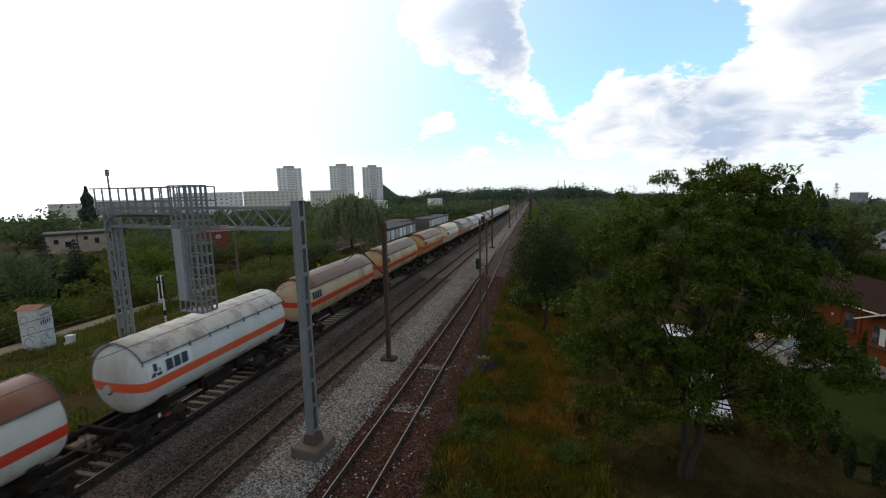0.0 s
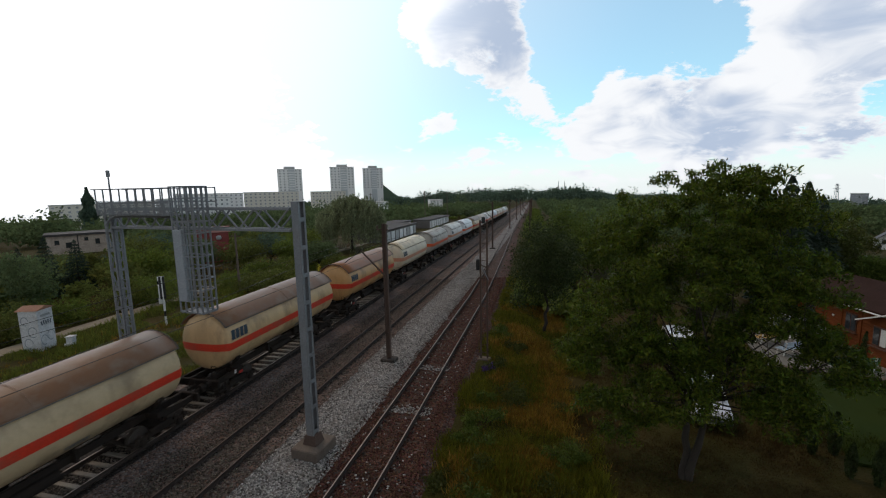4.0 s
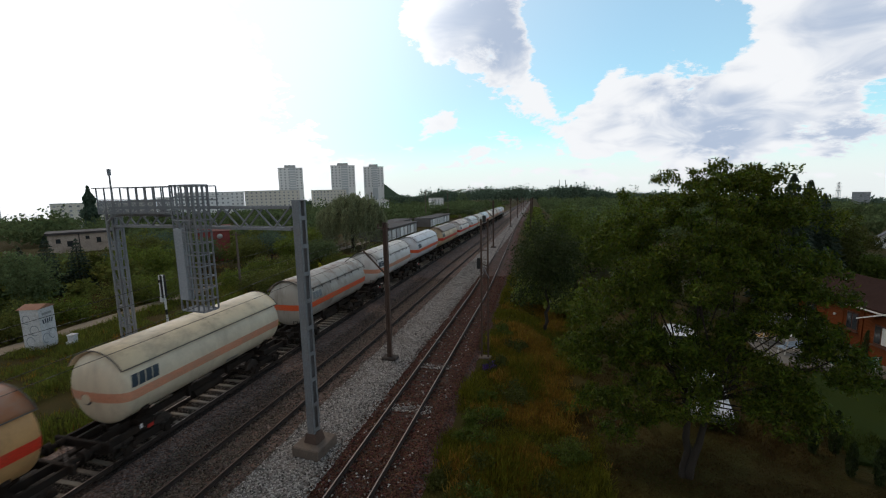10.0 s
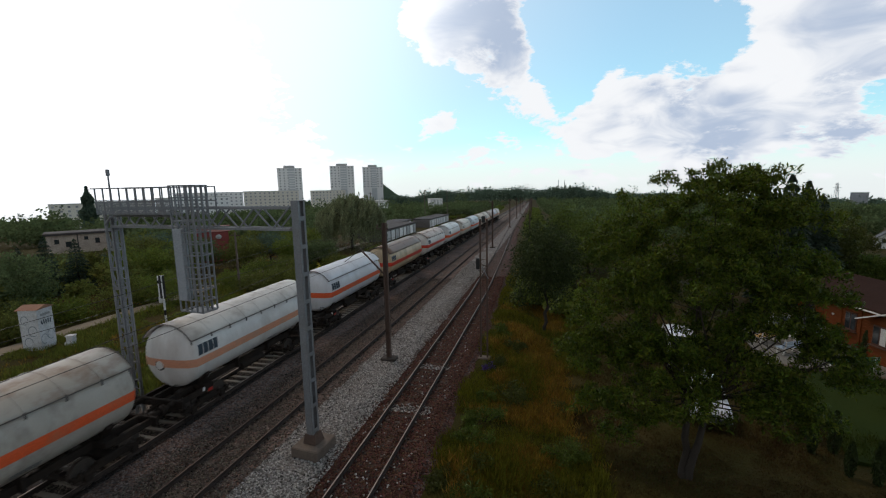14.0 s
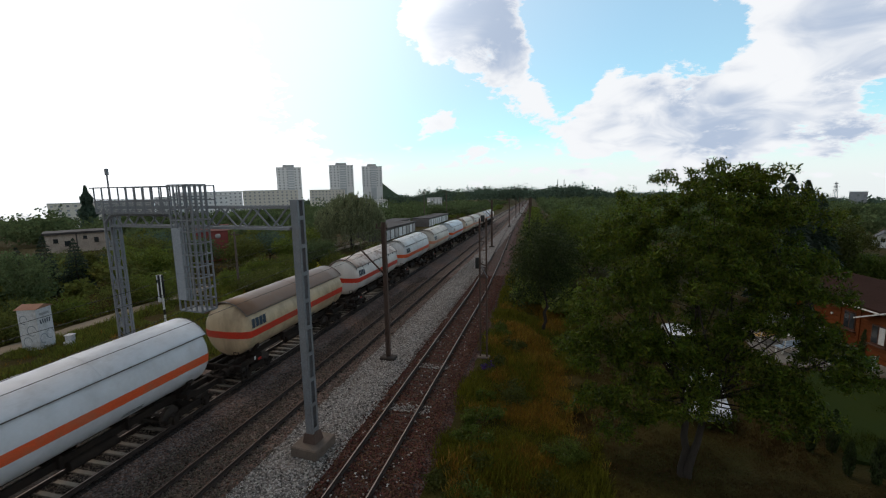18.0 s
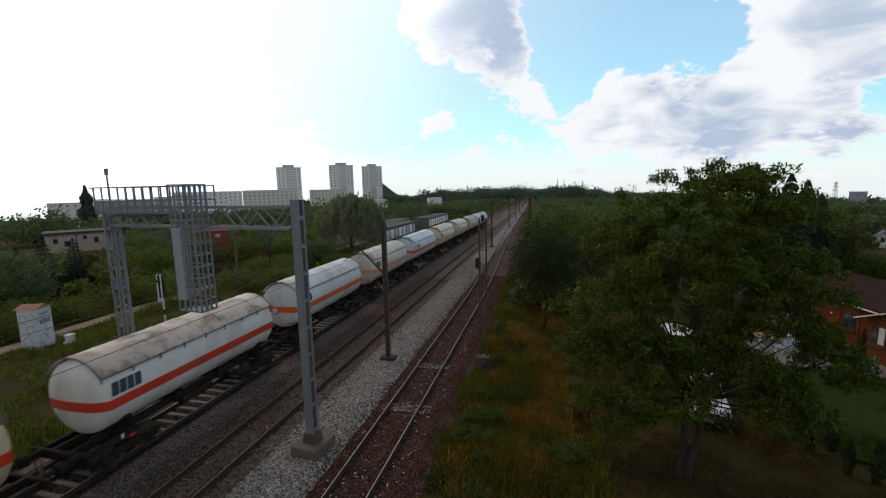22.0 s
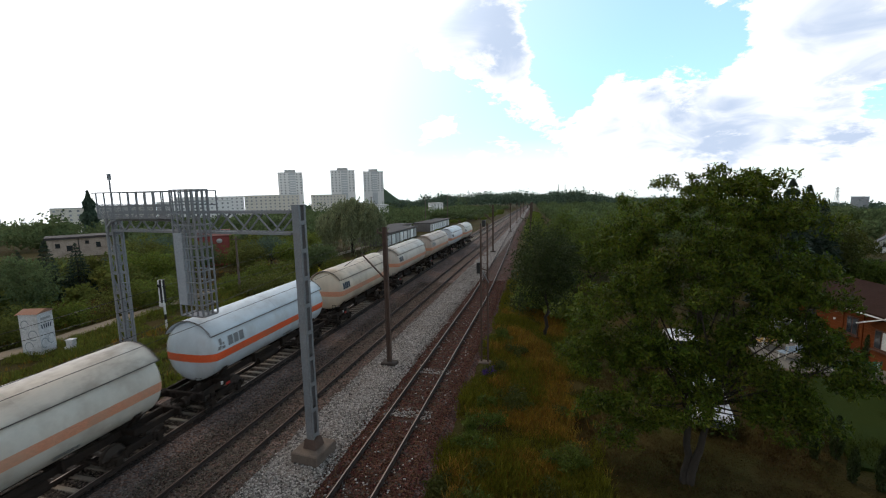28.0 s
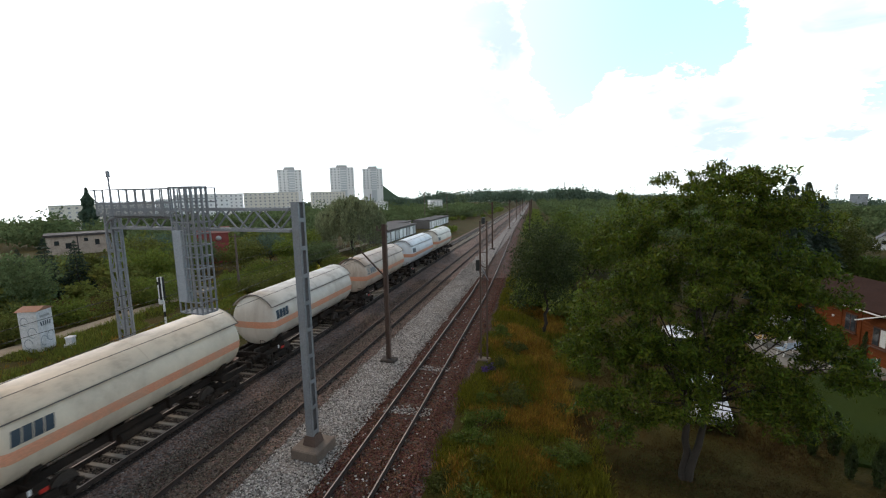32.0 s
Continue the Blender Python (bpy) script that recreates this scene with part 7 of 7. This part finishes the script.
for k, (x, y) in enumerate(((10.1, 23.3), (10.8, 22.9), (11.6, 21.8), (11.2, 20.4), (12.1, 20.6), (11.8, 19.0), (12.5, 18.6), (13.2, 19.2), (19.7, 34.4), (20.2, 32.6), (19.2, 36.2))):
    thuja(x, y, (1.5, 1.9, 1.7, 1.5, 2.0)[k % 5], 400 + k)


# ---- parked cars ----
def smooth_car(x, y, rz, paint, label, van=False):
    root = empty("van" if van else "car", (x, y, ground_z(x, y) + 0.1), rz)
    tagged(root, label, "van" if van else "car")
    L, W, H = (4.9, 1.9, 1.95) if van else (4.3, 1.72, 1.42)
    # side outline from the nose (-y) to the tail, then shaped across
    side = [(-L / 2, 0.35), (-L / 2 + 0.04, 0.62), (-L / 2 + 0.25, 0.78), (-L / 2 + 1.15, 0.92), (-L / 2 + 1.85, H - 0.06), (-L / 2 + 2.3, H), (L / 2 - 0.9, H - 0.03), (L / 2 - 0.25, 0.98 if not van else H - 0.15),
            (L / 2 - 0.03, 0.85), (L / 2, 0.5), (L / 2 - 0.06, 0.3), (-L / 2 + 0.1, 0.24)]
    bm = bmesh.new()
    rings = []
    for xx in (-1, -0.86, -0.4, 0, 0.4, 0.86, 1):
        ring = []
        for py, pz in side:
            narrow = 1.0 - (0.16 * max(0.0, (pz - 0.9) / (H - 0.9)) if pz > 0.9 else 0.0)
            edge = abs(xx) ** 6
            ring.append(bm.verts.new((xx * W / 2 * narrow, py * (1 - 0.05 * edge), pz - 0.05 * edge * (pz > 0.9))))
        rings.append(ring)
    n = len(side)
    for a, b in zip(rings, rings[1:]):
        for i in range(n):
            bm.faces.new((a[i], a[(i + 1) % n], b[(i + 1) % n], b[i]))
    bm.faces.new(rings[0])
    bm.faces.new(rings[-1][::-1])
    bmesh.ops.recalc_face_normals(bm, faces=bm.faces)
    body = part("body", bm, paint, root)
    dark = mat("car_glass", (0.015, 0.018, 0.02), rough=0.08, bump=0, spec=0.9)
    yw0, yw1 = -L / 2 + 1.2, -L / 2 + 1.83
    bm = bmesh.new()
    q = [bm.verts.new(p) for p in ((-W * 0.41, yw0, 0.96), (W * 0.41, yw0, 0.96), (W * 0.36, yw1, H - 0.07), (-W * 0.36, yw1, H - 0.07))]
    bm.faces.new(q)
    bmesh.ops.translate(bm, vec=(0, -0.02, 0.02), verts=bm.verts)
    solid(bm, 0.012)
    part("windscreen", bm, dark, root)
    for s in (-1, 1):
        bm = bmesh.new()
        q = [bm.verts.new(p) for p in ((s * W * 0.499, yw0 + 0.25, 0.95), (s * W * 0.499, L / 2 - 0.6, 0.97), (s * W * 0.435, L / 2 - 0.95, H - 0.12), (s * W * 0.435, yw1 + 0.15, H - 0.12))]
        bm.faces.new(q if s > 0 else q[::-1])
        bmesh.ops.translate(bm, vec=(s * 0.012, 0, 0), verts=bm.verts)
        solid(bm, 0.01)
        part("side_window", bm, dark, root)
        bm = bmesh.new()
        box(bm, s * W * 0.36, -L / 2 + 0.07, 0.66, 0.36, 0.1, 0.16, bevel=0.03)
        part("headlight", bm, mat("headlight_glass", (0.75, 0.77, 0.8), rough=0.1, bump=0), root)
    bm = bmesh.new()
    box(bm, 0, -L / 2 + 0.02, 0.62, 0.62, 0.08, 0.14)
    part("grille", bm, dark, root)
    bm = bmesh.new()
    box(bm, 0, -L / 2 - 0.01, 0.42, W * 0.92, 0.12, 0.16, bevel=0.03)
    part("bumper", bm, mat("dark_bumper", (0.05, 0.05, 0.05), rough=0.6), root)
    for sx in (-1, 1):
        for yy in (-L / 2 + 0.8, L / 2 - 0.8):
            bm = bmesh.new()
            cyl(bm, (sx * (W / 2 - 0.2), yy, 0.31), (sx * (W / 2 + 0.01), yy, 0.31), 0.31, seg=20)
            wh = part("wheel", bm, mat("tyre_rubber", (0.02, 0.02, 0.02), rough=0.85), root)
            bm = bmesh.new()
            cyl(bm, (sx * (W / 2), yy, 0.31), (sx * (W / 2 + 0.025), yy, 0.31), 0.19, 0.17, seg=14)
            part("rim", bm, mat("wheel_rim", (0.45, 0.45, 0.46), rough=0.35, metal=0.9, bump=0), wh)
    return root


smooth_car(8.0, 23.6, -8, mat("silver_car_paint", (0.60, 0.61, 0.63), (0.56, 0.57, 0.59), rough=0.25, metal=0.15, scale=2, fine=60, bump=0.0, coat=0.6), "silver parked car in the shade of the walnut tree")
smooth_car(8.5, 29.8, -5, mat("white_car_paint", (0.70, 0.70, 0.70), (0.66, 0.66, 0.66), rough=0.3, scale=2, fine=60, bump=0.0, coat=0.6), "white parked van behind the walnut tree", True)

smooth_car(18.7, 37.2, 65, MATS["silver_car_paint"], "silver parked car on the paving beside the timber house")

# ---- loose stones on the track beds ----
def stones(name, rect, count, size, material, label, seed, top):
    """Broken stone lying on a bed: jittered eight-sided lumps, joined."""
    rng = np.random.default_rng(seed)
    x0, x1, y0, y1 = rect
    n = count
    # thin out with distance
    y = y0 + (y1 - y0) * rng.random(n) ** 1.7
    x = rng.uniform(x0, x1, n)
    z = np.full(n, top) + rng.uniform(-0.03, 0.03, n)
    base = np.array([(1, 0, 0), (-1, 0, 0), (0, 1, 0), (0, -1, 0), (0, 0, 0.8), (0, 0, -0.8)])
    tri = np.array([(0, 2, 4), (2, 1, 4), (1, 3, 4), (3, 0, 4), (2, 0, 5), (1, 2, 5), (3, 1, 5), (0, 3, 5)])
    a = rng.random(n) * 6.283
    ca, sa = np.cos(a), np.sin(a)
    v = base[None] * rng.uniform(0.6, 1.35, (n, 6, 1)) * (size * rng.uniform(0.6, 1.5, (n, 1, 1)))
    v = np.stack([v[..., 0] * ca[:, None] - v[..., 1] * sa[:, None], v[..., 0] * sa[:, None] + v[..., 1] * ca[:, None], v[..., 2]], -1)
    dx = np.array([line_dx(q) + (side_dx(q) if top > -0.05 and x1 > -6 else 0.0) for q in y])
    v += np.stack([x + dx, y, z], 1)[:, None]
    f = (tri[None] + (np.arange(n) * 6)[:, None, None]).reshape(-1, 3)
    me = bpy.data.meshes.new(name)
    me.vertices.add(n * 6)
    me.vertices.foreach_set("co", v.reshape(-1).astype(np.float32))
    m = len(f)
    me.loops.add(m * 3)
    me.loops.foreach_set("vertex_index", f.reshape(-1).astype(np.int32))
    me.polygons.add(m)
    me.polygons.foreach_set("loop_start", np.arange(m, dtype=np.int32) * 3)
    me.polygons.foreach_set("loop_total", np.full(m, 3, np.int32))
    me.update()
    tagged(part_mesh(name, me, material), label, "ballast", kind="stuff")


M_STONE = mat("broken_grey_stone", (0.15, 0.125, 0.105), (0.10, 0.08, 0.066), rough=0.95, island=0.65, bump=0, spec=0.1)
M_STONE_PALE = mat("broken_pale_stone", (0.33, 0.315, 0.30), (0.22, 0.205, 0.19), rough=0.95, island=0.85, bump=0, spec=0.1)
M_STONE_RUST = mat("broken_rusty_stone", (0.13, 0.062, 0.045), (0.085, 0.045, 0.034), rough=0.95, island=0.65, bump=0, spec=0.1)
stones("pale_stones", (-10.9, -8.1, 10, 60), 30000, 0.038, M_STONE_PALE, "loose pale broken stone between the tracks", 501, 0.0)
stones("grey_stones", (-19.5, -10.8, 8, 48), 48000, 0.037, M_STONE, "loose grey-brown broken stone of the main tracks", 502, -0.04)
stones("rusty_stones", (-8.4, -4.6, 10, 50), 32000, 0.037, M_STONE_RUST, "loose rust-brown broken stone of the side track", 503, -0.045)
stones("spilled_patch", (-7.7, -5.4, 18.2, 18.9), 420, 0.04, M_STONE_PALE, "patch of pale stones across the side track", 505, -0.02)
stones("spilled_patch", (-7.4, -5.6, 23.2, 23.8), 260, 0.04, M_STONE_PALE, "patch of pale stones across the side track", 506, -0.02)
stones("spilled_stones", (-8.2, -5.0, 11, 40), 500, 0.045, M_STONE_PALE, "a few pale stones spilled on the side track", 504, -0.02)


# ---- what moves ----
def motions():
    for w, t, length in WAGONS:
        walk(w, [(s * 2.0, wagon_pose(t, length, s * 2.0)) for s in range(17)])
    turn = math.degrees(SPEED / 0.46)
    for ws, q in WHEELS:
        walk(ws, [(k / 7.5, pose(0, q, RAIL_TOP + 0.46, turn * k / 7.5, 0, 0)) for k in range(241)])


motions()
